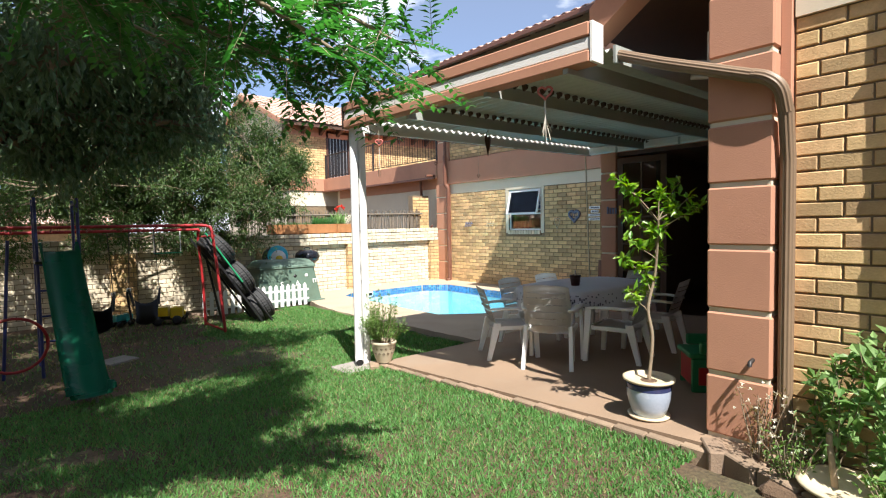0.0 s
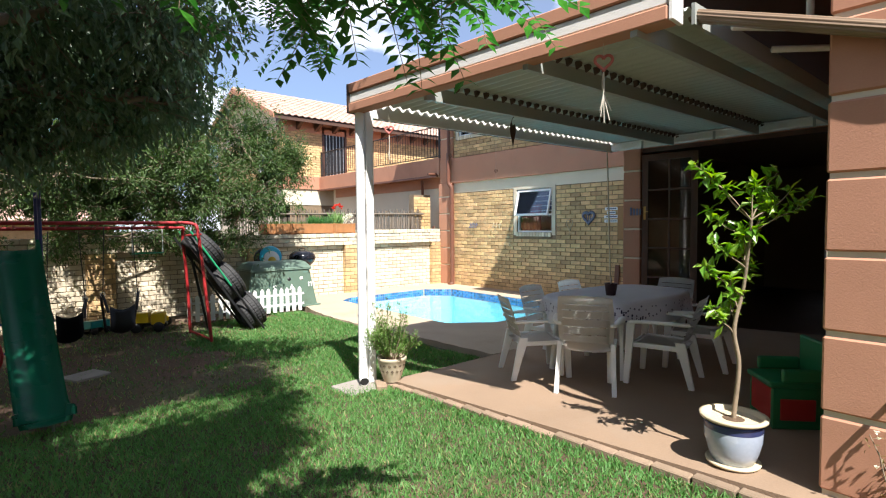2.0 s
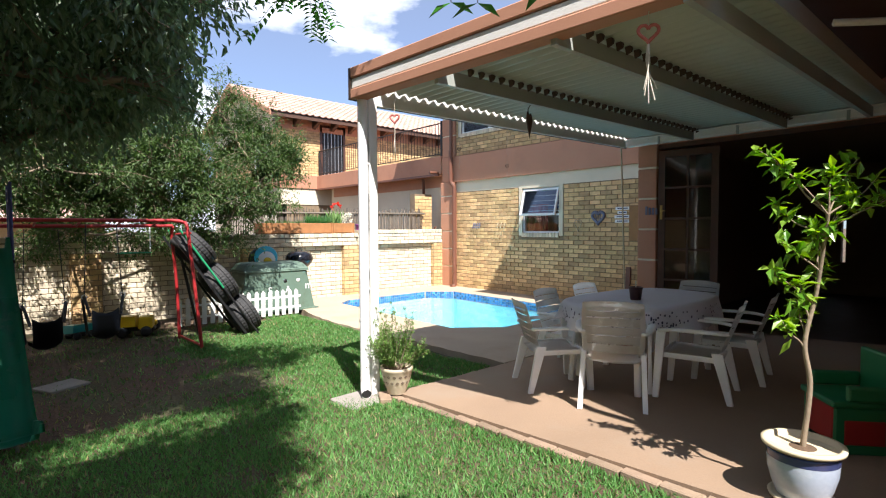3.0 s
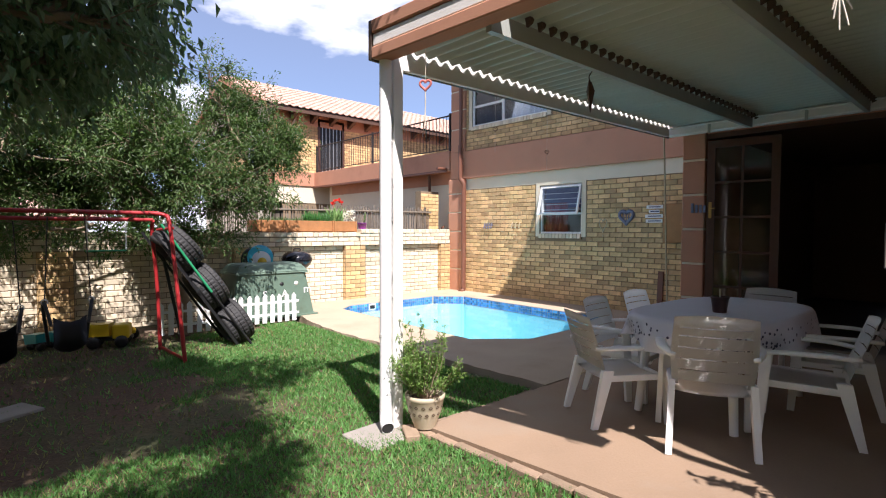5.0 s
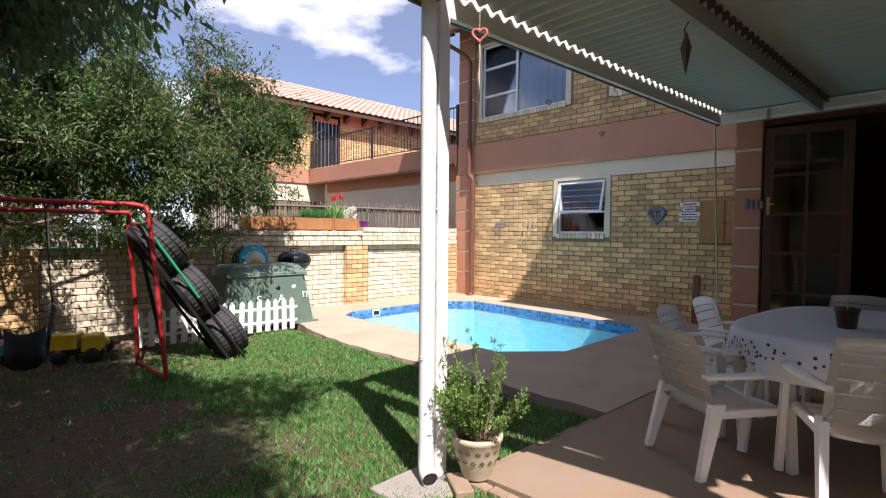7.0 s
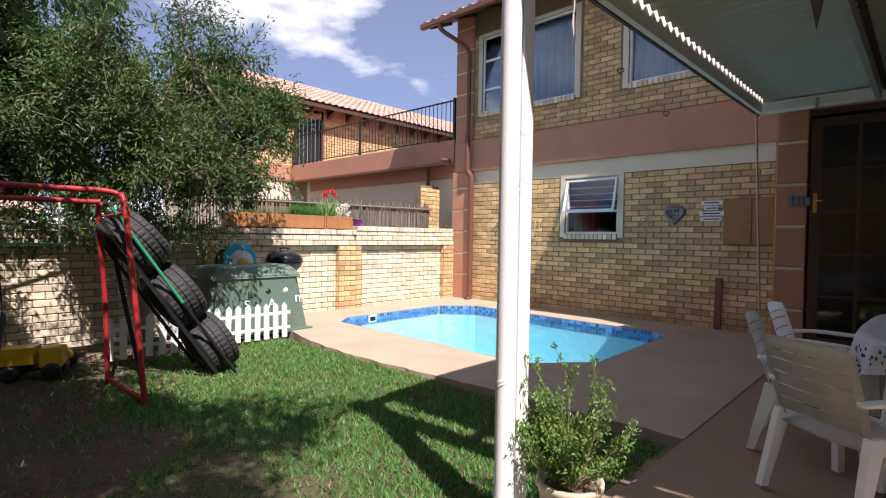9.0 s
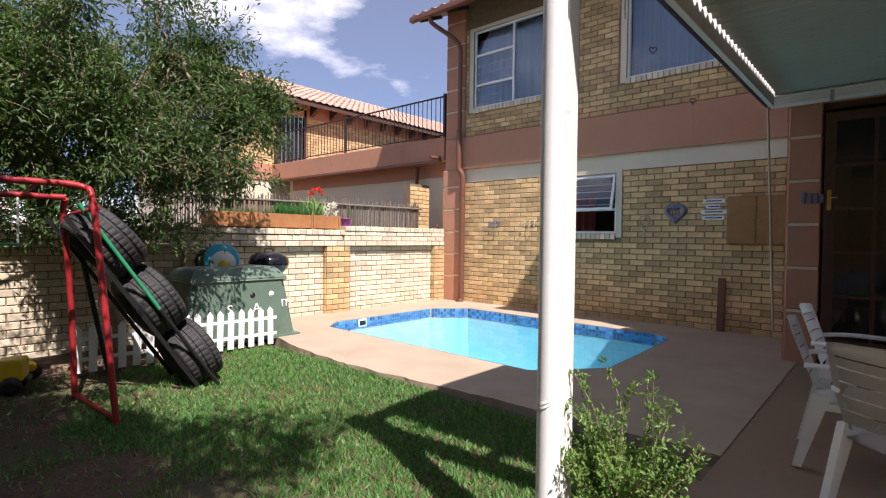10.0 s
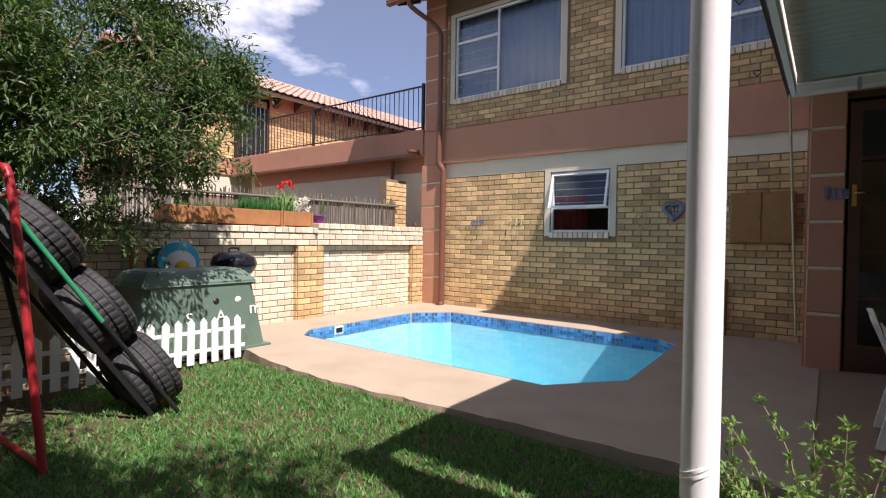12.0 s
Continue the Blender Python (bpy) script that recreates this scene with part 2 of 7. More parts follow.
M_DOOR_WOOD = material("red_brown_door_timber", (0.075, 0.032, 0.02), 0.45, var=0.3, scale=10, grain=60, bump=0.15)
M_WOOD_BOX = material("orange_stained_planter_board", (0.37, 0.16, 0.06), 0.6, var=0.28, scale=7, grain=45, bump=0.25)
M_CABINET = material("varnished_pine", (0.31, 0.155, 0.055), 0.45, var=0.25, scale=6, grain=40, bump=0.1)
M_BROWN_PIPE = material("brown_painted_pipe", (0.16, 0.065, 0.04), 0.45, var=0.12, scale=6, grain=60, bump=0.05)
M_RIB_PIPE = material("beige_brown_ribbed_gutter", (0.20, 0.135, 0.085), 0.45, var=0.1, scale=6, grain=60, bump=0.05)
M_WHITE_PIPE = material("white_painted_pipe", (0.84, 0.84, 0.83), 0.4, var=0.06, scale=5, grain=70, bump=0.05, stain=(0.5, 0.43, 0.34), stain_scale=6, stain_lo=0.64, stain_hi=0.8)
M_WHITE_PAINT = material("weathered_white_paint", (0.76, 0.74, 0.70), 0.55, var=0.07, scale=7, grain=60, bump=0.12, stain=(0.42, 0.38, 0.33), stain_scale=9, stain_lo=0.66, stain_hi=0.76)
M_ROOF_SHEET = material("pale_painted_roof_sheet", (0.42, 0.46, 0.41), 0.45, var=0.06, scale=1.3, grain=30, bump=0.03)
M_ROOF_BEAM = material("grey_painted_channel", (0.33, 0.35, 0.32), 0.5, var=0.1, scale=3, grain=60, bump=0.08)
M_WINDOW_FRAME = material("white_window_frame", (0.82, 0.82, 0.80), 0.4, var=0.04, scale=8, grain=60, bump=0.03)
M_CURTAIN = material("grey_blue_curtain", (0.56, 0.62, 0.74), 0.85, var=0.12, scale=5, grain=200, bump=0.1)
M_BLIND = material("navy_blind", (0.025, 0.035, 0.11), 0.6, var=0.2, scale=8, grain=120, bump=0.05)
M_RED_CLOTH = material("red_curtain", (0.30, 0.025, 0.02), 0.8, var=0.2, scale=8, grain=120, bump=0.1)
M_PLASTIC = material("off_white_garden_plastic", (0.88, 0.88, 0.87), 0.4, var=0.04, scale=5, grain=120, bump=0.04, stain=(0.78, 0.76, 0.70), stain_scale=3.5, stain_lo=0.58, stain_hi=0.8)
M_IRON = material("black_wrought_iron", (0.02, 0.018, 0.017), 0.5, var=0.2, scale=9, grain=60, bump=0.1)
M_RUST = material("rusty_brown_iron", (0.075, 0.035, 0.02), 0.75, var=0.4, scale=14, grain=70, bump=0.3)
M_RED_METAL = material("red_painted_steel", (0.36, 0.022, 0.025), 0.45, var=0.2, scale=9, grain=60, bump=0.08, stain=(0.14, 0.04, 0.03), stain_scale=7, stain_lo=0.6, stain_hi=0.72)
M_GREEN_METAL = material("green_painted_steel", (0.02, 0.27, 0.12), 0.4, var=0.15, scale=9, grain=60, bump=0.08)
M_BLUE_METAL = material("dark_blue_painted_steel", (0.025, 0.035, 0.16), 0.45, var=0.2, scale=9, grain=60, bump=0.08)
M_SLIDE = material("green_slide_plastic", (0.012, 0.21, 0.115), 0.28, var=0.18, scale=3, grain=60, bump=0.04)
M_RUBBER = material("black_tyre_rubber", (0.022, 0.022, 0.023), 0.7, var=0.3, scale=10, grain=90, bump=0.3, stain=(0.085, 0.075, 0.06), stain_scale=4, stain_lo=0.54, stain_hi=0.8)
M_BLACK_PLASTIC = material("black_plastic", (0.014, 0.014, 0.016), 0.4, var=0.2, scale=6, grain=60, bump=0.05)
M_ENAMEL = material("black_enamel", (0.012, 0.013, 0.018), 0.16, var=0.2, scale=6, grain=60, bump=0.01)
M_HUT_GREEN = material("grey_green_moulded_plastic", (0.105, 0.165, 0.125), 0.55, var=0.12, scale=3, grain=80, bump=0.1, stain=(0.07, 0.09, 0.06), stain_scale=3, stain_lo=0.55, stain_hi=0.8)
M_WHITE = material("plain_white_paint", (0.8, 0.8, 0.78), 0.5, var=0.04, scale=6, grain=60, bump=0.04)
M_CYAN_TOY = material("cyan_toy_plastic", (0.03, 0.42, 0.62), 0.35, var=0.1, scale=6, grain=60, bump=0.03)
M_YELLOW_TOY = material("yellow_toy_plastic", (0.72, 0.47, 0.02), 0.35, var=0.1, scale=6, grain=60, bump=0.03)
M_TEAL_TOY = material("teal_toy_plastic", (0.03, 0.33, 0.32), 0.35, var=0.1, scale=6, grain=60, bump=0.03)
M_GREEN_CHAIR = material("green_moulded_plastic", (0.012, 0.16, 0.06), 0.4, var=0.1, scale=6, grain=60, bump=0.03)
M_RED_SEAT = material("red_moulded_plastic", (0.36, 0.02, 0.018), 0.4, var=0.1, scale=6, grain=60, bump=0.03)
M_BLUE_GLAZE = material("pale_blue_glazed_ceramic", (0.36, 0.41, 0.50), 0.25, var=0.16, scale=5, grain=40, bump=0.04, stain=(0.55, 0.55, 0.52), stain_scale=3, stain_lo=0.5, stain_hi=0.75)
M_DARK_GLAZE = material("dark_blue_glaze_band", (0.045, 0.055, 0.14), 0.22, var=0.2, scale=5, grain=40, bump=0.03)
M_BEIGE_POT = material("beige_ceramic", (0.47, 0.39, 0.28), 0.6, var=0.14, scale=6, grain=70, bump=0.1)
M_CREAM_RIM = material("cream_glazed_rim", (0.60, 0.50, 0.34), 0.4, var=0.1, scale=6, grain=70, bump=0.05)
M_DARK_MARK = material("dark_brown_mark", (0.07, 0.04, 0.025), 0.7, var=0.2, scale=6, grain=70, bump=0.05)
M_PURPLE = material("purple_plastic", (0.20, 0.02, 0.22), 0.4, var=0.1, scale=6, grain=70, bump=0.03)
M_BROWN_POT = material("dark_brown_ceramic", (0.06, 0.022, 0.02), 0.4, var=0.15, scale=6, grain=70, bump=0.05)
M_SOIL = material("potting_soil", (0.11, 0.068, 0.04), 0.95, var=0.4, scale=25, grain=120, bump=0.8)
M_BARK = material("grey_brown_bark", (0.17, 0.125, 0.085), 0.9, var=0.35, scale=9, grain=60, bump=0.6)
M_TWIG = material("pale_twig_bark", (0.24, 0.185, 0.125), 0.9, var=0.3, scale=9, grain=60, bump=0.4)
M_STICK = material("weathered_sticks", (0.15, 0.125, 0.10), 0.9, var=0.3, scale=12, grain=60, bump=0.4, island=0.35)
M_CLOTH = material("white_tablecloth", (0.66, 0.66, 0.72), 0.85, var=0.05, scale=4, grain=260, bump=0.12)
M_SPOT = material("navy_printed_spot", (0.04, 0.04, 0.09), 0.85, var=0.1, scale=8, grain=120, bump=0.02)
M_HEART = material("blue_grey_metal_heart", (0.17, 0.19, 0.27), 0.5, metal=0.3, var=0.2, scale=8, grain=80, bump=0.1)
M_WIRE = material("pale_wire", (0.50, 0.42, 0.27), 0.5, metal=0.2, var=0.2, scale=8, grain=80, bump=0.1)
M_CORD = material("raffia_cord", (0.55, 0.50, 0.42), 0.9, var=0.2, scale=20, grain=120, bump=0.3)
M_PINK_HEART = material("red_beaded_heart", (0.5, 0.14, 0.12), 0.6, var=0.25, scale=40, grain=120, bump=0.3)
M_STEEL = material("galvanised_chain", (0.45, 0.45, 0.44), 0.35, metal=0.8, var=0.15, scale=10, grain=70, bump=0.1)
M_BRASS = material("brass_lock_plate", (0.55, 0.36, 0.12), 0.3, metal=0.9, var=0.1, scale=10, grain=70, bump=0.03)
# plaster coloured dark so the rooms look unlit through the openings
M_ROOM = material("shade_dark_room_plaster", (0.22, 0.16, 0.11), 0.9, var=0.08, scale=2, grain=80, bump=0.08)
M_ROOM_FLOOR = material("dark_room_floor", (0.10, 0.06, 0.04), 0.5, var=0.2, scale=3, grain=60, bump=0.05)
M_POOL = material("pale_blue_pool_plaster", (0.23, 0.66, 0.78), 0.7, var=0.05, scale=1.6, grain=40, bump=0.03)
M_POOL_TILE = material("blue_mosaic_tile", (0.055, 0.21, 0.46), 0.2, var=0.2, scale=6, grain=40, bump=0.02, island=0.55)
M_POOL_GROUT = material("pool_grout", (0.10, 0.22, 0.40), 0.7, var=0.1, scale=6, grain=60, bump=0.1)
M_GLASS = glass_material("window_glass", (0.86, 0.9, 0.92))
M_LEAF_DARK = leaf_material("dark_glossy_leaf", (0.07, 0.12, 0.062), (0.12, 0.185, 0.095), 0.4, 0.36)
M_LEAF_FEATHER = leaf_material("bright_feathery_leaf", (0.035, 0.13, 0.03), (0.075, 0.22, 0.05), 0.45, 0.5)
M_LEAF_OLIVE = leaf_material("olive_willow_leaf", (0.040, 0.085, 0.023), (0.10, 0.165, 0.045), 0.34, 0.5)
M_LEAF_LEMON = leaf_material("lemon_tree_leaf", (0.09, 0.24, 0.02), (0.26, 0.40, 0.05), 0.4, 0.35)
M_LEAF_BUSH = leaf_material("small_bush_leaf", (0.075, 0.17, 0.03), (0.19, 0.29, 0.075), 0.35, 0.5)
M_LEAF_BED = leaf_material("flower_bed_leaf", (0.09, 0.20, 0.05), (0.24, 0.36, 0.13), 0.35, 0.5)
M_LEAF_RED = leaf_material("reddish_weed_leaf", (0.12, 0.06, 0.03), (0.20, 0.16, 0.05), 0.3, 0.6)
M_PETAL_RED = leaf_material("red_petal", (0.55, 0.03, 0.025), (0.7, 0.08, 0.05), 0.35, 0.6)
M_PETAL_WHITE = leaf_material("white_petal", (0.6, 0.58, 0.48), (0.75, 0.72, 0.6), 0.35, 0.6)
M_GRASS = leaf_material("lawn_blade", (0.060, 0.185, 0.042), (0.15, 0.31, 0.085), 0.35, 0.6)
M_GRASS_DRY = leaf_material("dry_lawn_blade", (0.20, 0.21, 0.08), (0.30, 0.28, 0.12), 0.3, 0.7)


def ground_material():
    """Bare red-brown earth with thatch, greener where the lawn grows."""
    m = bpy.data.materials.new("earth_and_thatch")
    m.use_nodes = True
    n, l = m.node_tree.nodes, m.node_tree.links
    b = n["Principled BSDF"]
    co = n.new("ShaderNodeTexCoord")
    a, c = n.new("ShaderNodeTexNoise"), n.new("ShaderNodeTexNoise")
    a.inputs["Scale"].default_value, c.inputs["Scale"].default_value = 1.1, 45
    a.inputs["Detail"].default_value, c.inputs["Detail"].default_value = 6, 5
    for t in (a, c):
        l.new(co.outputs["Object"], t.inputs["Vector"])
    r = n.new("ShaderNodeValToRGB")
    r.color_ramp.elements[0].position, r.color_ramp.elements[1].position = 0.42, 0.75
    r.color_ramp.elements[0].color = (0.105, 0.062, 0.04, 1)
    r.color_ramp.elements[1].color = (0.065, 0.095, 0.034, 1)
    l.new(a.outputs["Fac"], r.inputs[0])
    mx = n.new("ShaderNodeMixRGB")
    mx.blend_type = "MULTIPLY"
    mx.inputs[0].default_value = 0.75
    r2 = n.new("ShaderNodeValToRGB")
    r2.color_ramp.elements[0].position, r2.color_ramp.elements[1].position = 0.3, 0.7
    r2.color_ramp.elements[0].color = (0.45, 0.42, 0.4, 1)
    r2.color_ramp.elements[1].color = (1.25, 1.2, 1.1, 1)
    l.new(c.outputs["Fac"], r2.inputs[0])
    l.new(r.outputs[0], mx.inputs[1])
    l.new(r2.outputs[0], mx.inputs[2])
    l.new(mx.outputs[0], b.inputs["Base Color"])
    b.inputs["Roughness"].default_value = 0.95
    bp = n.new("ShaderNodeBump")
    bp.inputs["Strength"].default_value = 0.8
    bp.inputs["Distance"].default_value = 0.02
    l.new(c.outputs["Fac"], bp.inputs["Height"])
    l.new(bp.outputs[0], b.inputs["Normal"])
    return m


def water_material():
    m = bpy.data.materials.new("pool_water")
    m.use_nodes = True
    n, l = m.node_tree.nodes, m.node_tree.links
    n.remove(n["Principled BSDF"])
    t, g, f, ms = n.new("ShaderNodeBsdfTransparent"), n.new("ShaderNodeBsdfGlossy"), n.new("ShaderNodeFresnel"), n.new("ShaderNodeMixShader")
    t.inputs["Color"].default_value = (0.80, 0.95, 0.98, 1)
    g.inputs["Roughness"].default_value = 0.02
    f.inputs["IOR"].default_value = 1.33
    nz = n.new("ShaderNodeTexNoise")
    nz.inputs["Scale"].default_value = 7
    co = n.new("ShaderNodeTexCoord")
    l.new(co.outputs["Object"], nz.inputs["Vector"])
    bp = n.new("ShaderNodeBump")
    bp.inputs["Strength"].default_value = 0.06
    bp.inputs["Distance"].default_value = 0.02
    l.new(nz.outputs["Fac"], bp.inputs["Height"])
    l.new(bp.outputs[0], g.inputs["Normal"])
    l.new(bp.outputs[0], f.inputs["Normal"])
    l.new(f.outputs[0], ms.inputs[0])
    l.new(t.outputs[0], ms.inputs[1])
    l.new(g.outputs[0], ms.inputs[2])
    l.new(ms.outputs[0], n["Material Output"].inputs["Surface"])
    return m


M_EARTH = ground_material()
M_WATER = water_material()

# ---- ground ----
POOL = [(6.30, 10.40), (6.60, 10.66), (8.62, 10.66), (9.08, 10.22), (8.96, 6.98), (8.74, 6.745), (6.82, 6.70), (6.22, 7.2)]
DECK = [(5.36, 5.40), (8.47, 5.40), (8.47, 5.54), (9.85, 5.54), (9.85, 11.42), (5.62, 11.42), (5.42, 10.3), (5.26, 9.4), (5.19, 8.6), (5.24, 7.8), (5.30, 7.1), (5.33, 6.4)]


def ground_sheet():
    """One sheet out to the horizon, finely divided on the lawn; the part under the pool and the deck lies deep."""
    xs = [-300, -60, -20] + [-7 + 0.25 * k for k in range(51)] + [6.2, 9.6, 14, 30, 80, 300]
    ys = [-300, -60, -20] + [-4 + 0.25 * k for k in range(61)] + [11.7, 14, 20, 40, 90, 300]
    verts, faces = [], []
    for y in ys:
        for x in xs:
            z = lawn_z(x, y) if -7 <= x <= 6 and -4 <= y <= 11.3 else -0.06
            if 5.9 < x < 9.7 and 5.9 < y < 11.2:
                z = -2.2
            elif x > 5.4 and 1.5 < y < 11.6:
                z = -0.12
            if 3.95 < x < 6 and y < 5.3:
                z = min(z, -0.05)
            verts.append((x, y, z))
    w = len(xs)
    for j in range(len(ys) - 1):
        for i in range(w - 1):
            faces.append((j * w + i, j * w + i + 1, (j + 1) * w + i + 1, (j + 1) * w + i))
    ob = raw_part("ground", verts, faces, M_EARTH, smooth=True)
    return tagged(ob, "worn lawn soil with bare red-brown earth patches", "ground", kind="structure")


ground_sheet()


def ring_slab(outer, hole, z0, z1):
    """A slab with a hole cut right through."""
    bm = bmesh.new()
    loops = []
    for poly in (outer, hole):
        loops.append(([bm.verts.new((x, y, z1)) for x, y in poly], [bm.verts.new((x, y, z0)) for x, y in poly]))
    edges = []
    for top, low in loops:
        for k in range(len(top)):
            a, b = top[k], top[(k + 1) % len(top)]
            edges.append(bm.edges.new((a, b)))
    bmesh.ops.triangle_fill(bm, edges=edges, use_beauty=True)
    for top, low in loops:
        for k in range(len(top)):
            j = (k + 1) % len(top)
            bm.faces.new((top[k], low[k], low[j], top[j]))
    bmesh.ops.recalc_face_normals(bm, faces=bm.faces)
    return bm


def roughen(poly, step=0.12, amp=0.018, only=None):
    out = []
    for k in range(len(poly)):
        a, b = Vector(poly[k]), Vector(poly[(k + 1) % len(poly)])
        n = max(1, int((b - a).length / step)) if only is None or k in only else 1
        for i in range(n):
            p = a.lerp(b, i / n)
            if i:
                p += Vector((noise.noise((p.x * 4, p.y * 4, 0)), noise.noise((p.x * 4, p.y * 4, 5)))) * amp
            out.append((p.x, p.y))
    return out


deck = part("pool_deck", ring_slab(roughen(DECK, 0.07, 0.045, only=(5, 6, 7, 8, 9, 10, 11)), POOL, -0.12, 0.058), M_DECK)
tagged(deck, "worn buff concrete pool surround with a ragged lawn edge", "pool deck", kind="structure")

patio = new("patio_slab", bpy.data.meshes.new("patio_slab"))
bm = bmesh.new()
vs = [bm.verts.new((x, y, patio_z(y) if top else -0.12)) for top in (0, 1) for x, y in ((3.955, 1.55), (8.62, 1.55), (8.62, 5.40), (3.955, 5.40))]
for q in ((3, 2, 1, 0), (4, 5, 6, 7), (0, 1, 5, 4), (1, 2, 6, 5), (2, 3, 7, 6), (3, 0, 4, 7)):
    bm.faces.new([vs[i] for i in q])
bm.to_mesh(patio.data)
bm.free()
patio.data.materials.append(M_CONCRETE)
tagged(patio, "buff concrete patio floor under the veranda roof", "patio", kind="structure")
edge_mesh = None
y = 1.66
while y < 5.33:
    ob = part("paver", boxed(-0.034, 0.034, -0.108, 0.108, -0.12, 0, 0.007), M_PAVER, patio, m=pose(3.917 + random.uniform(-0.008, 0.008), y + 0.108, patio_z(y) + random.uniform(-0.030, -0.018), 0, 0, random.uniform(-1.5, 1.5))) if edge_mesh is None else new("paver", edge_mesh)
    if edge_mesh is None:
        edge_mesh = ob.data
    else:
        ob.parent = patio
        ob.matrix_local = pose(3.917 + random.uniform(-0.008, 0.008), y + 0.108, patio_z(y) + random.uniform(-0.030, -0.018), 0, 0, random.uniform(-1.5, 1.5))
    y += 0.226
x = 3.9
while x < 5.2:
    ob = new("paver", edge_mesh)
    ob.parent = patio
    ob.matrix_local = pose(x + 0.11, 5.438 + random.uniform(-0.006, 0.006), patio_z(5.4) + random.uniform(-0.028, -0.016), 0, 0, 90 + random.uniform(-1.5, 1.5))
    x += 0.226

# ---- pool ----
pool = thing("swimming_pool", "bright blue plastered pool with a mosaic waterline", "swimming pool", pose(7.8, 8.7, 0.066))
PL = [(x - 7.8, y - 8.7) for x, y in POOL]
bm = bmesh.new()
top = [bm.verts.new((x, y, -0.17)) for x, y in PL]
low = [bm.verts.new((x * 0.94, y * 0.94, -1.1 - 0.1 * y)) for x, y in PL]
bm.faces.new(low)
for k in range(len(PL)):
    j = (k + 1) % len(PL)
    bm.faces.new((top[k], top[j], low[j], low[k]))
bmesh.ops.recalc_face_normals(bm, faces=bm.faces)
bmesh.ops.reverse_faces(bm, faces=bm.faces)
part("basin", bm, M_POOL, pool, "pale blue plaster basin")
bm = bmesh.new()
a = [bm.verts.new((x * 1.002, y * 1.002, -0.005)) for x, y in PL]
b = [bm.verts.new((x * 1.002, y * 1.002, -0.18)) for x, y in PL]
for k in range(len(PL)):
    j = (k + 1) % len(PL)
    bm.faces.new((a[k], a[j], b[j], b[k]))
part("waterline_grout", bm, M_POOL_GROUT, pool, "pale grout behind the tiles")
tv, tf = [], []
for k in range(len(PL)):
    p, q = Vector((*PL[k], 0)), Vector((*PL[(k + 1) % len(PL)], 0))
    d = (q - p).normalized()
    inn = Vector((d.y, -d.x, 0))
    if inn.dot(-p) < 0:
        inn = -inn
    for i in range(int((q - p).length / 0.052)):
        for r in range(3):
            o = p + d * (i * 0.052 + 0.003) + Vector((0, 0, -0.015 - r * 0.052)) + inn * 0.006
            s = len(tv)
            tv += [tuple(o), tuple(o + d * 0.046), tuple(o + d * 0.046 - Vector((0, 0, 0.046))), tuple(o - Vector((0, 0, 0.046)))]
            tf.append((s, s + 1, s + 2, s + 3))
raw_part("mosaic_tiles", tv, tf, M_POOL_TILE, pool, "small blue mosaic tiles", "stuff")
bm = bmesh.new()
bm.faces.new([bm.verts.new((x, y, -0.082)) for x, y in PL[::-1]])
water = part("water_surface", bm, M_WATER, pool, "clear still water")
water.visible_shadow = False
bm = boxed(-0.075, 0.075, -0.012, 0.012, -0.13, -0.02, 0.004)
skim = part("skimmer_mouth", bm, M_WHITE, pool, "white skimmer inlet", m=pose(-0.72, 1.955, 0, 0, 0, -2))
# black plate on the inlet, drawn for the shade in its opening
part("skimmer_opening_shade", boxed(-0.055, 0.055, -0.016, -0.011, -0.11, -0.045), M_BLACK_PLASTIC, skim)

# ---- brickwork ----
BRICK_L, COURSE, JOINT = 0.232, 0.085, 0.011
_brick_meshes = {}


def brick_shape(length, h, d=0.012, c=0.005):
    """Front of one brick, proud of the mortar, with worn edges: x along, y outward (negative), z up."""
    v = [(0, 0, 0), (length, 0, 0), (length, 0, h), (0, 0, h),
         (0, c - d, 0), (length, c - d, 0), (length, c - d, h), (0, c - d, h),
         (c, -d, c), (length - c, -d, c), (length - c, -d, h - c), (c, -d, h - c)]
    f = [(0, 1, 5, 4), (1, 2, 6, 5), (2, 3, 7, 6), (3, 0, 4, 7), (4, 5, 9, 8), (5, 6, 10, 9), (6, 7, 11, 10), (7, 4, 8, 11), (8, 9, 10, 11)]
    return v, f


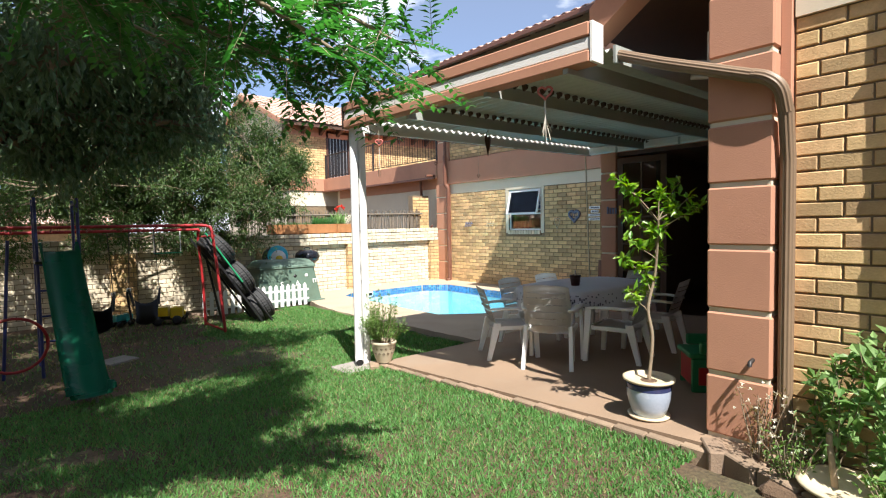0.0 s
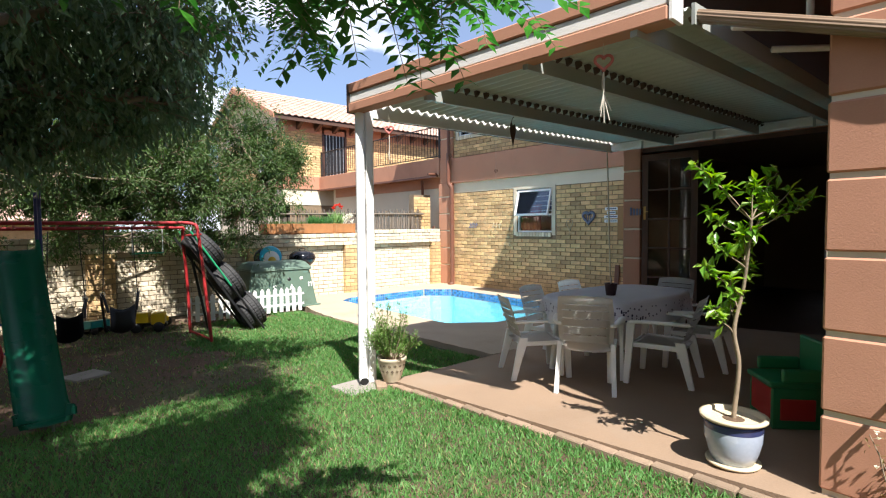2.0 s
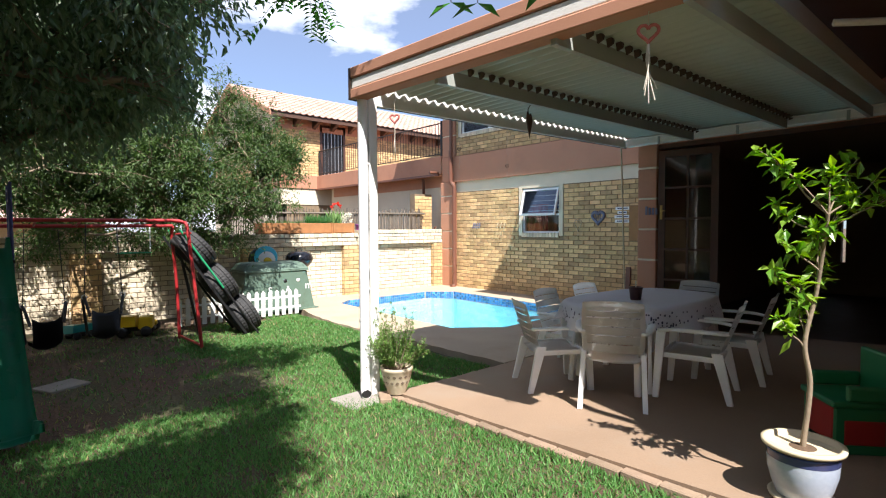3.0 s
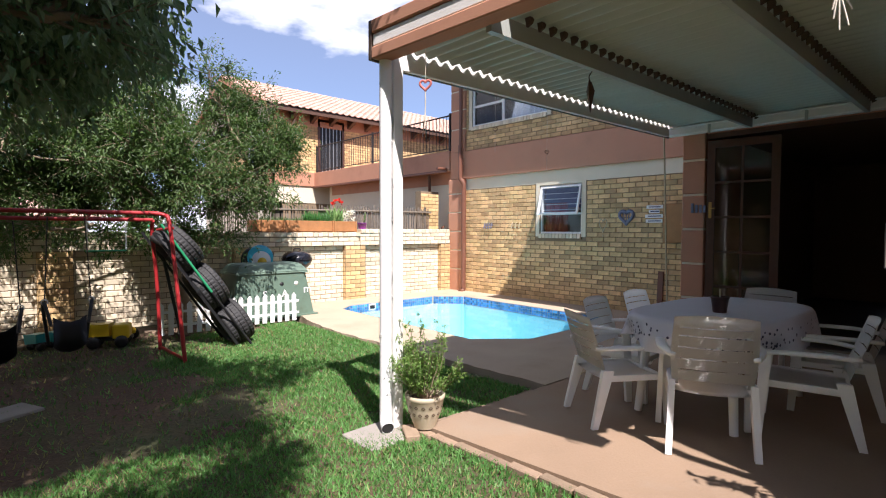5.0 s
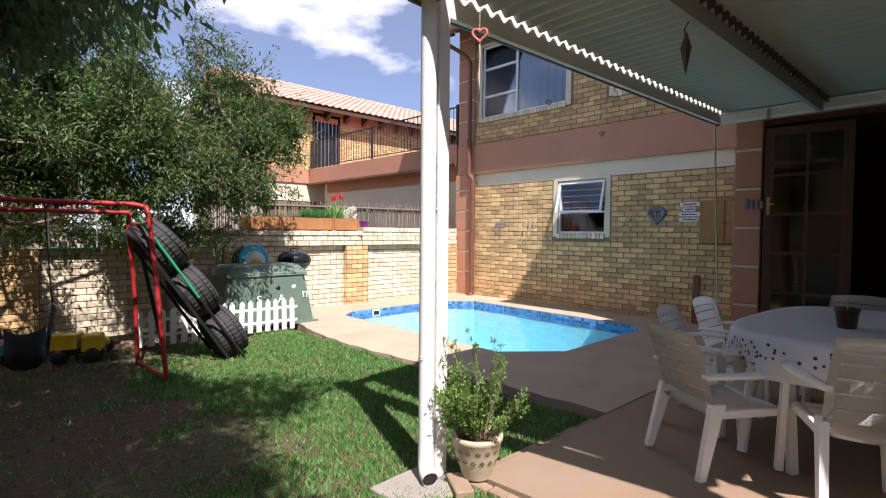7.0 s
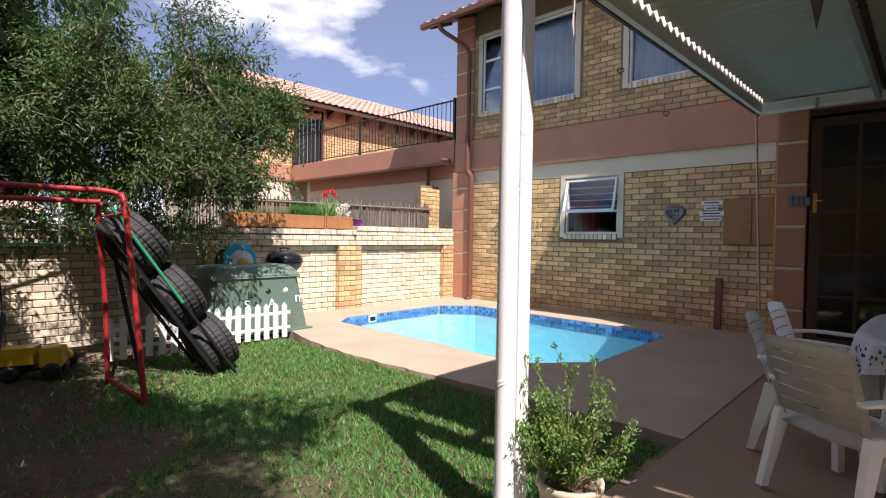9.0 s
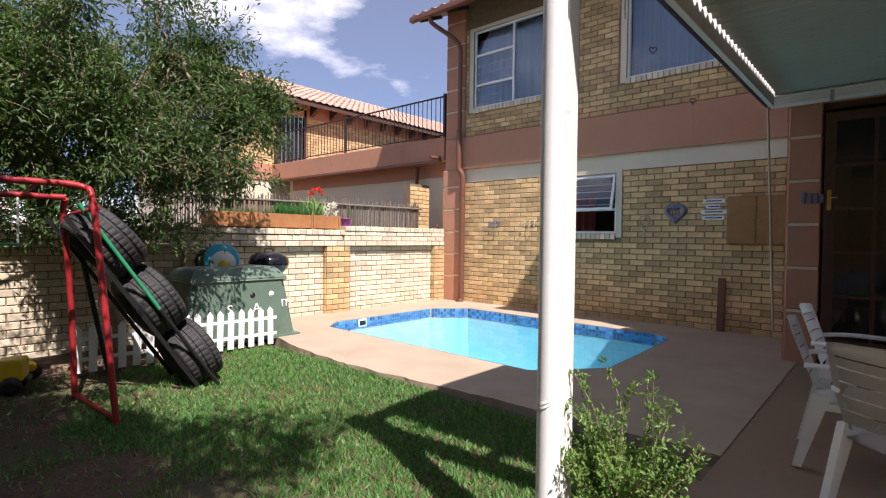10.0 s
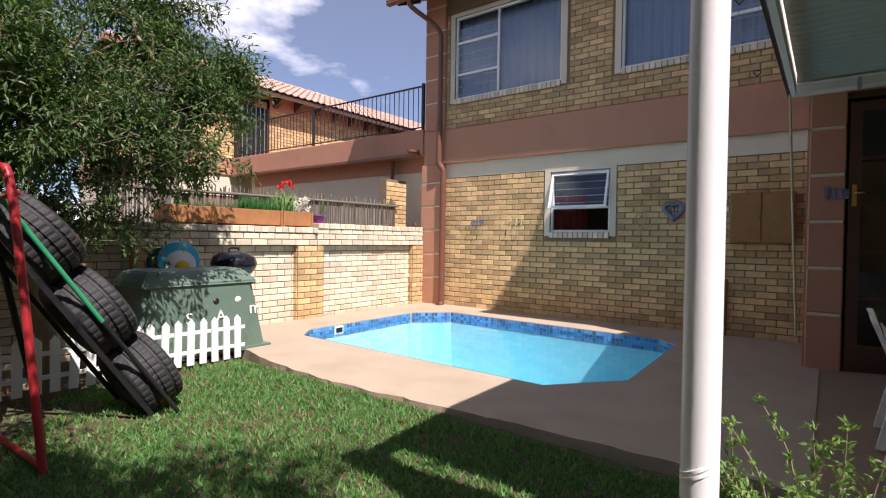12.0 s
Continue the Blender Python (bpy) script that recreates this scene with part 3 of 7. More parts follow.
def lay_bricks(parent, m, width, height, mat, holes=(), near=None, parts=0, cuts=(), soldier=False):
    """Courses of bricks on a wall face. m: the face's lower left corner, x along it, z up, -y outward. near: the stretch along the wall laid brick by brick."""
    hb = COURSE - JOINT
    rest_v, rest_f, made = [], [], 0
    key = (mat.name, "full")
    if key not in _brick_meshes:
        v, f = brick_shape(BRICK_L - JOINT, hb)
        me = bpy.data.meshes.new("brick")
        me.from_pydata(v, [], f)
        me.materials.append(mat)
        _brick_meshes[key] = me
    for r in range(int(height / COURSE + 0.5)):
        z = r * COURSE
        gaps = sorted((h[0], h[1]) for h in holes if h[2] < z + hb * 0.6 and h[3] > z + hb * 0.4)
        spans, u = [], 0.0
        for a, b in gaps:
            if a > u:
                spans.append((u, a))
            u = max(u, b)
        if u < width:
            spans.append((u, width))
        for a, b in spans:
            k = math.floor((a - (r % 2) * BRICK_L / 2) / BRICK_L)
            while True:
                s = k * BRICK_L + (r % 2) * BRICK_L / 2
                k += 1
                if s >= b - 0.02:
                    break
                e = min(s + BRICK_L, b)
                s = max(s, a)
                if e - s < 0.04:
                    continue
                full = abs(e - s - BRICK_L) < 1e-6
                dy = random.uniform(-0.0025, 0.0025)
                if full and made < parts and near[0] <= s <= near[1] and near[2] <= z <= near[3]:
                    ob = new("brick", _brick_meshes[key])
                    ob.parent = parent
                    ob.matrix_local = m @ pose(s, dy, z, 0, 0, random.uniform(-0.5, 0.5))
                    made += 1
                else:
                    v, f = brick_shape(e - s - JOINT, hb)
                    o = len(rest_v)
                    rest_v += [tuple(m @ Vector((p[0] + s, p[1] + dy, p[2] + z))) for p in v]
                    rest_f += [tuple(i + o for i in q) for q in f]
    if rest_v:
        raw_part("brickwork", rest_v, rest_f, mat, parent, kind="stuff")


def wall(name, bm, mat, label, kind="structure", category="wall"):
    return tagged(part(name, bm, mat), label, category, kind=kind)


def cut_wall(u0, u1, z0, z1, holes, put):
    """A wall in u and z with oblong openings, as boxes joined into one mesh. put(bm, u0, u1, z0, z1) adds a box."""
    bm = bmesh.new()
    us = sorted({u0, u1, *[h[0] for h in holes], *[h[1] for h in holes]})
    for a, b in zip(us, us[1:]):
        mid = (a + b) / 2
        zs, z = [], z0
        for h in sorted((h for h in holes if h[0] < mid < h[1]), key=lambda h: h[2]):
            if h[2] > z:
                zs.append((z, h[2]))
            z = h[3]
        if z < z1:
            zs.append((z, z1))
        for c, d in zs:
            put(bm, a, b, c, d)
    bmesh.ops.remove_doubles(bm, verts=bm.verts, dist=1e-5)
    return bm


# pool-side house wall, outer face at x = 9.85
HX = 9.85
W_LOW = (7.92, 8.87, 1.38, 2.32)      # y0 y1 z0 z1 of the lower window
W_UP1 = (8.72, 10.76, 3.74, 5.20)
W_UP2 = (5.95, 7.80, 3.74, 5.20)
wall_pool = wall("wall_east", cut_wall(5.54, 11.40, -0.1, 5.75, [W_LOW, W_UP1, W_UP2], lambda b, u0, u1, z0, z1: box(b, HX, HX + 0.24, u0, u1, z0, z1)), M_MORTAR, "buff face-brick house wall with a shuttered window by the pool")
F_EAST = pose(HX, 10.94, 0, 0, 0, -90)   # x along -y
lay_bricks(wall_pool, F_EAST @ pose(0, 0, 0.055), 5.40, 2.30, M_BRICK, holes=[(10.94 - 8.97, 10.94 - 7.82, 1.22, 2.5)], near=(0.3, 4.9, 0.2, 1.55), parts=300)
lay_bricks(wall_pool, F_EAST @ pose(0, 0, 3.24), 5.40, 2.07, M_BRICK, holes=[(10.94 - 10.87, 10.94 - 8.58, 0.39, 2.2), (10.94 - 7.92, 10.94 - 5.83, 0.39, 2.2)])
trim = tagged(part("trim_cream", boxed(HX - 0.014, HX, 5.54, 10.94, 2.355, 2.60), M_CREAM), "cream plaster strip above the brickwork", "trim", kind="structure")
bm = boxed(HX - 0.075, HX, 5.54, 11.40, 2.60, 3.22, 0.012)
tagged(part("trim_band", bm, M_TERRA), "terracotta plaster band between the storeys", "trim", kind="structure")


def grooved_pier(name, x0, x1, y0, y1, z0, z1, grooves, label):
    """Plastered pier with recessed pale joints."""
    root = thing(name, label, "pillar", pose((x0 + x1) / 2, (y0 + y1) / 2, z0), kind="structure")
    ox, oy = (x1 - x0) / 2, (y1 - y0) / 2
    core = part("pier_core", boxed(-ox + 0.012, ox - 0.012, -oy + 0.012, oy - 0.012, 0, z1 - z0), M_CREAM, root, "cream joint lines")
    zs = [z0] + [g for g in grooves if z0 < g < z1] + [z1]
    for a, b in zip(zs, zs[1:]):
        part("block", boxed(-ox, ox, -oy, oy, a - z0 + (0.014 if a > z0 else 0), b - z0 - (0.014 if b < z1 else 0), 0.01), M_TERRA, root)
    return root


grooved_pier("corner_pillar", HX - 0.09, HX + 0.3, 10.945, 11.44, -0.05, 2.60, (0.55, 0.98, 1.41, 1.84, 2.27), "terracotta corner pillar with pale joints by the pool wall")
grooved_pier("upper_corner_pillar", HX - 0.06, HX + 0.3, 10.945, 11.40, 3.22, 5.75, (3.74, 4.17, 4.6, 5.03, 5.46), "terracotta upper corner pillar with pale joints")


def window_surround(y0, y1, z0, z1, mat, w=0.09, sill=True):
    """Plaster frame round an opening and a sill of bricks on edge."""
    for a, b, c, d in ((y0 - w, y0, z0 - 0.06, z1 + 0.06), (y1, y1 + w, z0 - 0.06, z1 + 0.06), (y0, y1, z1, z1 + 0.06)):
        tagged(part("trim_window", boxed(HX - 0.022, HX + 0.08, a, b, c, d), mat), "cream plaster window surround", "trim", kind="structure")
    s = tagged(part("window_sill", boxed(HX - 0.03, HX + 0.1, y0, y1, z0 - 0.10, z0 - 0.022), M_MORTAR), "sill of bricks laid on edge", "window sill", kind="structure")
    n = int((y1 - y0) / 0.078)
    st = (y1 - y0) / n
    me = None
    for k in range(n):
        if me is None:
            ob = part("brick", boxed(-0.055, 0.06, 0.004, st - 0.006, -0.085, 0.0, 0.005), mat if mat is M_BRICK_PALE else M_BRICK_PALE, s)
            me = ob.data
        else:
            ob = new("brick", me)
            ob.parent = s
        ob.matrix_local = pose(HX, y0 + k * st, z0 - 0.005, 0, 4)


def bar_frame(bm, y0, y1, z0, z1, w, x0, x1):
    box(bm, x0, x1, y0, y0 + w, z0, z1)
    box(bm, x0, x1, y1 - w, y1, z0, z1)
    box(bm, x0, x1, y0 + w, y1 - w, z0, z0 + w)
    box(bm, x0, x1, y0 + w, y1 - w, z1 - w, z1)


def curtain_mesh(y0, y1, z0, z1, x, amp=0.03, waves=9):
    bm = bmesh.new()
    cols = []
    n = waves * 8
    for k in range(n + 1):
        t = k / n
        o = amp * math.sin(t * waves * 2 * math.pi + 0.6 * math.sin(t * 9))
        cols.append([bm.verts.new((x + o * s, y0 + (y1 - y0) * t, z)) for z, s in ((z0, 1.0), ((z0 + z1) / 2, 0.85), (z1, 0.6))])
    for a, b in zip(cols, cols[1:]):
        for i in range(2):
            f = bm.faces.new((a[i], b[i], b[i + 1], a[i + 1]))
            f.smooth = True
    return bm


def low_window():
    y0, y1, z0, z1 = W_LOW
    w = thing("window_1", "white steel window, its top sash tilted open", "window", pose(HX + 0.05, (y0 + y1) / 2, z0), kind="structure")
    h, d = z1 - z0, (y1 - y0) / 2
    bm = bmesh.new()
    bar_frame(bm, -d, d, 0, h, 0.035, -0.03, 0.03)
    box(bm, -0.03, 0.03, -d + 0.035, d - 0.035, 0.36, 0.395)
    part("window_frame", bm, M_WINDOW_FRAME, w)
    part("pane", boxed(-0.003, 0.003, -d + 0.035, d - 0.035, 0.035, 0.36), M_GLASS, w, "lower fixed glass").visible_shadow = False
    bm = bmesh.new()
    bar_frame(bm, -d + 0.02, d - 0.02, -0.56, 0, 0.035, -0.018, 0.018)
    sash = part("sash", bm, M_WINDOW_FRAME, w, "open top-hung sash", m=pose(-0.04, 0, h - 0.03, 0, 14))
    part("pane", boxed(-0.003, 0.003, -d + 0.055, d - 0.055, -0.525, -0.035), M_GLASS, sash).visible_shadow = False
    for k in range(5):
        part("burglar_bar", tubed([(0.045, -d + 0.03, 0.46 + k * 0.105), (0.045, d - 0.03, 0.46 + k * 0.105)], 0.007, n=6), M_WINDOW_FRAME, w)
    b = thing("window_blind", "navy blind drawn behind the upper pane", "blind", pose(HX + 0.2, (y0 + y1) / 2, z0))
    part("blind_cloth", boxed(-0.004, 0.004, -d, d, 0.5, h), M_BLIND, b)
    c = thing("red_curtain", "red curtain behind the lower pane", "curtain", pose(HX + 0.18, (y0 + y1) / 2, z0))
    part("curtain_cloth", curtain_mesh(-0.05, d, 0, 0.6, 0, 0.02, 5), M_RED_CLOTH, c)


def up_window(name, y0, y1, z0, z1, split, hand=1):
    w = thing(name, "upper white steel window with burglar bars and curtains", "window", pose(HX + 0.05, (y0 + y1) / 2, z0, 0, 0, 0 if hand > 0 else 180), kind="structure")
    h, d = z1 - z0, (y1 - y0) / 2
    sy = d - split
    bm = bmesh.new()
    bar_frame(bm, -d, d, 0, h, 0.035, -0.03, 0.03)
    box(bm, -0.03, 0.03, sy - 0.02, sy + 0.02, 0.035, h - 0.035)
    box(bm, -0.03, 0.03, sy + 0.02, d - 0.035, 0.42, 0.46)
    box(bm, -0.03, 0.03, sy + 0.02, d - 0.035, 0.98, 1.02)
    part("window_frame", bm, M_WINDOW_FRAME, w)
    for a, b, c, e in ((-d + 0.035, sy - 0.02, 0.035, h - 0.035), (sy + 0.02, d - 0.035, 0.035, 0.42), (sy + 0.02, d - 0.035, 0.46, 0.98), (sy + 0.02, d - 0.035, 1.02, h - 0.035)):
        part("pane", boxed(-0.003, 0.003, a, b, c, e), M_GLASS, w).visible_shadow = False
    for k in range(9):
        part("burglar_bar", tubed([(0.045 * hand, sy, 0.1 + k * 0.145), (0.045 * hand, d - 0.03, 0.1 + k * 0.145)], 0.006, n=6), M_WINDOW_FRAME, w)
    c = thing("curtain", "grey-blue curtain hanging behind the glass", "curtain", pose(HX + 0.2, (y0 + y1) / 2, z0))
    part("curtain_cloth", curtain_mesh(-d, d, -0.05, h, 0, 0.035, 13), M_CURTAIN, c)


window_surround(*W_LOW, M_CREAM)
window_surround(*W_UP1, M_CREAM)
window_surround(*W_UP2, M_CREAM)
low_window()
up_window("window_2", *W_UP1, 0.88)
up_window("window_3", *W_UP2, 0.62, -1)
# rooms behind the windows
wall("wall_room_back", boxed(11.8, 11.95, 5.6, 11.4, 0, 5.7), M_ROOM, "inside wall of the rooms, dimness put into its colour")
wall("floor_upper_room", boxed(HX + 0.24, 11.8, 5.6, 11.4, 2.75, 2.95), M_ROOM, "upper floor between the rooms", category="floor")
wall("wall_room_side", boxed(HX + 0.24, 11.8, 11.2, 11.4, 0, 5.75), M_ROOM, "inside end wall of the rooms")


def roof_tiles(parent, name, m, width, depth, mat, pw=0.23, pl=0.30, nearest=0):
    """Overlapping waved clay tiles on a slope. m: lower left corner; x along the eave, y up the slope."""
    verts, faces = [], []
    rows, cols = int(depth / pl), int(width / pw)
    tw = width / cols
    prof = [(0.0, 0.022), (0.14, 0.036), (0.30, 0.040), (0.46, 0.028), (0.60, 0.010), (0.78, 0.008), (0.92, 0.012), (1.0, 0.024)]
    for r in range(rows + 1):
        y0 = r * pl
        y1 = min(depth, y0 + pl + 0.05)
        for c in range(cols):
            o = len(verts)
            j = random.uniform(-0.004, 0.004)
            for y, lift in ((y0, 0.024), (y1, 0.0)):
                for u, h in prof:
                    verts.append(tuple(m @ Vector((c * tw + u * tw, y + j, h + lift))))
            for u, h in prof:
                verts.append(tuple(m @ Vector((c * tw + u * tw, y0 + j, h + 0.006))))
            n = len(prof)
            for k in range(n - 1):
                faces.append((o + k, o + k + 1, o + n + k + 1, o + n + k))
                faces.append((o + 2 * n + k, o + 2 * n + k + 1, o + k + 1, o + k))
    return raw_part(name, verts, faces, mat, parent, kind="stuff")


# main roof: eave along the pool side
roof = thing("house_roof", "clay-tiled house roof with dark timber eaves", "roof", pose(9.2, 8.5, 5.5), kind="structure")
roof_in = Matrix.Translation((-9.2, -8.5, -5.5))
bm = bmesh.new()
s, c = math.sin(radians(24)), math.cos(radians(24))
q = [(9.22, 5.92, 5.46), (9.22, 11.72, 5.46), (9.22 + 4.4 * c, 11.72, 5.46 + 4.4 * s), (9.22 + 4.4 * c, 5.92, 5.46 + 4.4 * s)]
lo = [bm.verts.new(roof_in @ Vector(v)) for v in q]
hi = [bm.verts.new(roof_in @ Vector((v[0], v[1], v[2] + 0.05))) for v in q]
bm.faces.new(lo)
bm.faces.new(hi[::-1])
for k in range(4):
    bm.faces.new((lo[k], hi[k], hi[(k + 1) % 4], lo[(k + 1) % 4]))
bmesh.ops.recalc_face_normals(bm, faces=bm.faces)
part("roof_deck", bm, M_WOOD_DARK, roof, "dark boarded soffit")
roof_tiles(roof, "roof_tile_field", roof_in @ pose(9.18, 11.76, 5.51) @ pose(0, 0, 0, 0, 0, -90) @ pose(0, 0, 0, 24), 5.86, 4.3, M_TILE_ROOF)
part("eave_gutter", boxed(-0.12, -0.02, -2.6, 3.26, -0.10, 0.0, 0.012), M_BROWN_PIPE, roof, "brown eave gutter")
for k in range(9):
    part("rafter", boxed(-0.02, 0.62, -2.4 + k * 0.68, -2.34 + k * 0.68, -0.1, 0.02), M_WOOD_DARK, roof, m=pose(0, 0, 0, 0, -24))

pipe = thing("corner_downpipe", "brown painted downpipe with swan-neck bends on the house corner", "downpipe", pose(9.74, 10.98, 0.0), kind="")
bm = bmesh.new()
tube(bm, smoothline([(-0.6, 0.28, 5.40), (-0.55, 0.26, 5.28), (-0.18, 0.10, 5.1), (-0.04, 0.02, 4.95), (-0.04, 0.0, 4.7)], 4), 0.042, n=10)
part("swan_neck", bm, M_BROWN_PIPE, pipe)
part("upper_pipe", tubed([(-0.04, 0, 4.72), (-0.04, 0, 3.3)], 0.042, n=12), M_BROWN_PIPE, pipe)
part("middle_pipe", tubed(smoothline([(-0.05, 0, 3.35), (-0.05, 0, 2.75), (-0.045, 0.0, 2.6), (0.0, -0.06, 2.48), (0.0, -0.06, 2.3)], 4), 0.052, n=12), M_BROWN_PIPE, pipe)
part("lower_pipe", tubed([(0.0, -0.06, 2.35), (0.0, -0.06, 0.12)], 0.055, n=12), M_BROWN_PIPE, pipe)
part("shoe", tubed(smoothline([(0, -0.06, 0.16), (0, -0.06, 0.10), (-0.05, -0.06, 0.06), (-0.11, -0.06, 0.05 + 0.012)], 4), 0.052, n=12), M_BROWN_PIPE, pipe)
for z in (0.4, 2.1):
    part("strap", tubed([(0.0, -0.06, z), (0.0, -0.06, z + 0.03)], 0.06, n=12), M_BROWN_PIPE, pipe)

# ---- house block behind the veranda: door wall at x = 8.47 ----
DX = 8.47
wall("wall_return", boxed(DX + 0.02, HX + 0.02, 5.30, 5.54, -0.1, 5.75), M_TERRA, "terracotta return wall beside the doors")
grooved_pier("door_pier", DX - 0.05, DX + 0.26, 5.24, 5.52, 0.0, 2.80, (0.58, 1.02, 1.46, 1.90, 2.34), "dark terracotta door pier with pale joints")
wall("wall_over_doors", boxed(DX, DX + 0.22, 1.55, 5.52, 2.66, 5.95), M_TERRA, "terracotta wall over the veranda doors")
wall("wall_upper_north", boxed(DX + 0.22, 13.0, 5.32, 5.54, 5.6, 5.95), M_TERRA, "upper end wall of the house block")
wall("wall_door_side", boxed(DX, DX + 0.22, 1.55, 2.1, 0.0, 2.66), M_TERRA, "wall beside the wide door opening")
roof2 = wall("roof_block", boxed(7.95, 13.0, -4.0, 5.98, 5.93, 6.05), M_WOOD_DARK, "dark timber eaves of the higher house block", category="roof")
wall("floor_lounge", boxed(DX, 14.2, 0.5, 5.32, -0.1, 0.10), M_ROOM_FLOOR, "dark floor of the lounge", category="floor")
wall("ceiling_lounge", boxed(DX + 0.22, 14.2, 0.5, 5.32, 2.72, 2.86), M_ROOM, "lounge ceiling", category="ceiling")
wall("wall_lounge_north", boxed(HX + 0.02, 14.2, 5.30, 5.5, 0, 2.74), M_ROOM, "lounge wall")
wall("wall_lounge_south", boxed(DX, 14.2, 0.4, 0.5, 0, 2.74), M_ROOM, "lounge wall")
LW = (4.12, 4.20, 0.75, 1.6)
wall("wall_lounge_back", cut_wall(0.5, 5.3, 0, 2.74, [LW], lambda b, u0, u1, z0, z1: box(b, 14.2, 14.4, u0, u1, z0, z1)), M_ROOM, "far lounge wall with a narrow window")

# near corner pillar, house front and brick wall facing the lawn
PX = 4.09
grooved_pier("front_pillar", PX, PX + 0.42, 1.69, 2.04, 0.0, 4.6, (0.235, 0.622, 1.009, 1.387, 1.755, 2.114, 2.49, 2.87, 3.3, 3.7, 4.1), "terracotta plastered pillar with pale joints at the lawn")
wall("wall_patio_south", boxed(PX + 0.42, DX + 0.2, 1.60, 1.90, -0.1, 4.6), M_TERRA, "terracotta wall closing the veranda")
wall("wall_front", boxed(PX + 0.16, PX + 0.40, -6.0, 1.64, -0.1, 4.6), M_MORTAR, "face-brick house front beside the lawn")
bed_wall = bpy.data.objects["wall_front"]
lay_bricks(bed_wall, pose(PX + 0.16, 1.63, 0.03, 0, 0, -90), 2.6, 2.62, M_BRICK, near=(0.0, 2.4, 0.0, 2.6), parts=290)
tagged(part("trim_front", boxed(PX + 0.13, PX + 0.16, -6.0, 1.63, 2.66, 3.2), M_CREAM), "cream plaster strip over the brickwork", "trim", kind="structure")
tagged(part("trim_recess", boxed(PX + 0.1, PX + 0.4, 1.64, 1.688, 0.0, 4.6), M_TERRA), "terracotta recess beside the pillar", "trim", kind="structure")
wall("roof_front", boxed(PX - 0.2, 13.0, -6.0, 2.3, 4.6, 4.7), M_WOOD_DARK, "dark timber eaves over the house front", category="roof")
wall("wall_south_end", boxed(PX + 0.2, 13.0, -6.2, -6.0, -0.1, 4.6), M_BRICK, "far end wall of the house")
# raking plastered beam above the veranda end
bm = upright([(2.98, 2.92), (1.9, 3.62), (1.9, 3.98), (2.98, 3.16)], 4.28, 4.5)
tagged(part("trim_raking_beam", bm, M_TERRA), "terracotta raking beam over the veranda end", "beam", kind="structure")

bm = upright([(2.96, 2.96), (1.9, 3.66), (1.9, 3.72), (2.96, 3.02)], 4.5, 8.6)
tagged(part("soffit_lean_to", bm, M_WOOD_DARK), "dark boarded soffit over the veranda end", "soffit", kind="structure")

# ---- boundary wall ----
BY = 11.42
wall_b = wall("wall_north", boxed(-7.0, 9.86, BY + 0.07, BY + 0.28, -0.15, 1.30), M_MORTAR_PALE, "pale face-brick boundary wall with piers and a corbelled cap")
lay_bricks(wall_b, pose(-7.0, BY + 0.07, -0.06), 16.86, 1.19, M_BRICK_PALE, near=(9.2, 16.6, 0.08, 1.2), parts=300)
for x0, x1, zt in ((-7.0, 7.3, 1.385), (7.0, 9.76, 1.455)):
    if x0 == 7.0:
        x0 = 7.3
    cap = tagged(part("trim_wall_cap", boxed(x0, x1, BY - 0.03, BY + 0.3, 1.13, zt - 0.078), M_MORTAR_PALE), "corbelled brick cap of the boundary wall", "wall cap", kind="structure")
    lay_bricks(cap, pose(x0, BY - 0.03, 1.132), x1 - x0, zt - 0.078 - 1.132 + 0.02, M_BRICK_PALE, near=(0, 9, 0, 3), parts=120)
    x = x0
    cvs, cfs = [], []
    while x < x1 - 0.05:
        w = min(0.106, x1 - x)
        v = [(x + 0.004, BY - 0.055), (x + w - 0.006, BY - 0.055), (x + w - 0.006, BY + 0.31), (x + 0.004, BY + 0.31)]
        j = random.uniform(-0.004, 0.004)
        o = len(cvs)
        cvs += [(a, b + j, zt - 0.075) for a, b in v] + [(a, b + j, zt - 0.006 + j) for a, b in v] + [(a + (0.005 if k in (0, 3) else -0.005), b + (0.006 if k < 2 else -0.006) + j, zt + j) for k, (a, b) in enumerate(v)]
        cfs += [tuple(i + o for i in q) for q in ((0, 1, 5, 4), (1, 2, 6, 5), (2, 3, 7, 6), (3, 0, 4, 7), (4, 5, 9, 8), (5, 6, 10, 9), (6, 7, 11, 10), (7, 4, 8, 11), (8, 9, 10, 11))]
        x += 0.106
    raw_part("coping_bricks", cvs, cfs, M_BRICK_PALE, cap, kind="stuff")
for px, w in ((9.48, 0.36), (6.96, 0.47), (4.80, 0.4), (2.2, 0.4), (-0.4, 0.4)):
    pier = tagged(part("pier", boxed(px, px + w, BY - 0.02, BY + 0.07, -0.12, 1.13), M_MORTAR_PALE), "brick pier of the boundary wall", "pier", kind="structure")
    lay_bricks(pier, pose(px, BY - 0.02, -0.06), w, 1.19, M_BRICK, near=(0, 1, 0, 2), parts=60)
    lay_bricks(pier, pose(px, BY + 0.07, -0.06, 0, 0, -90), 0.09, 1.19, M_BRICK)
# plain unseen walls behind the walk, added to cut the sky light
wall("wall_west", boxed(-7.3, -7.05, -8.0, 11.7, -0.2, 4.8), M_BRICK, "unseen plain brick wall added to block sky light")
wall("wall_southwest", boxed(-7.05, 4.1, -8.2, -8.0, -0.2, 4.8), M_BRICK, "unseen plain brick wall added to block sky light")
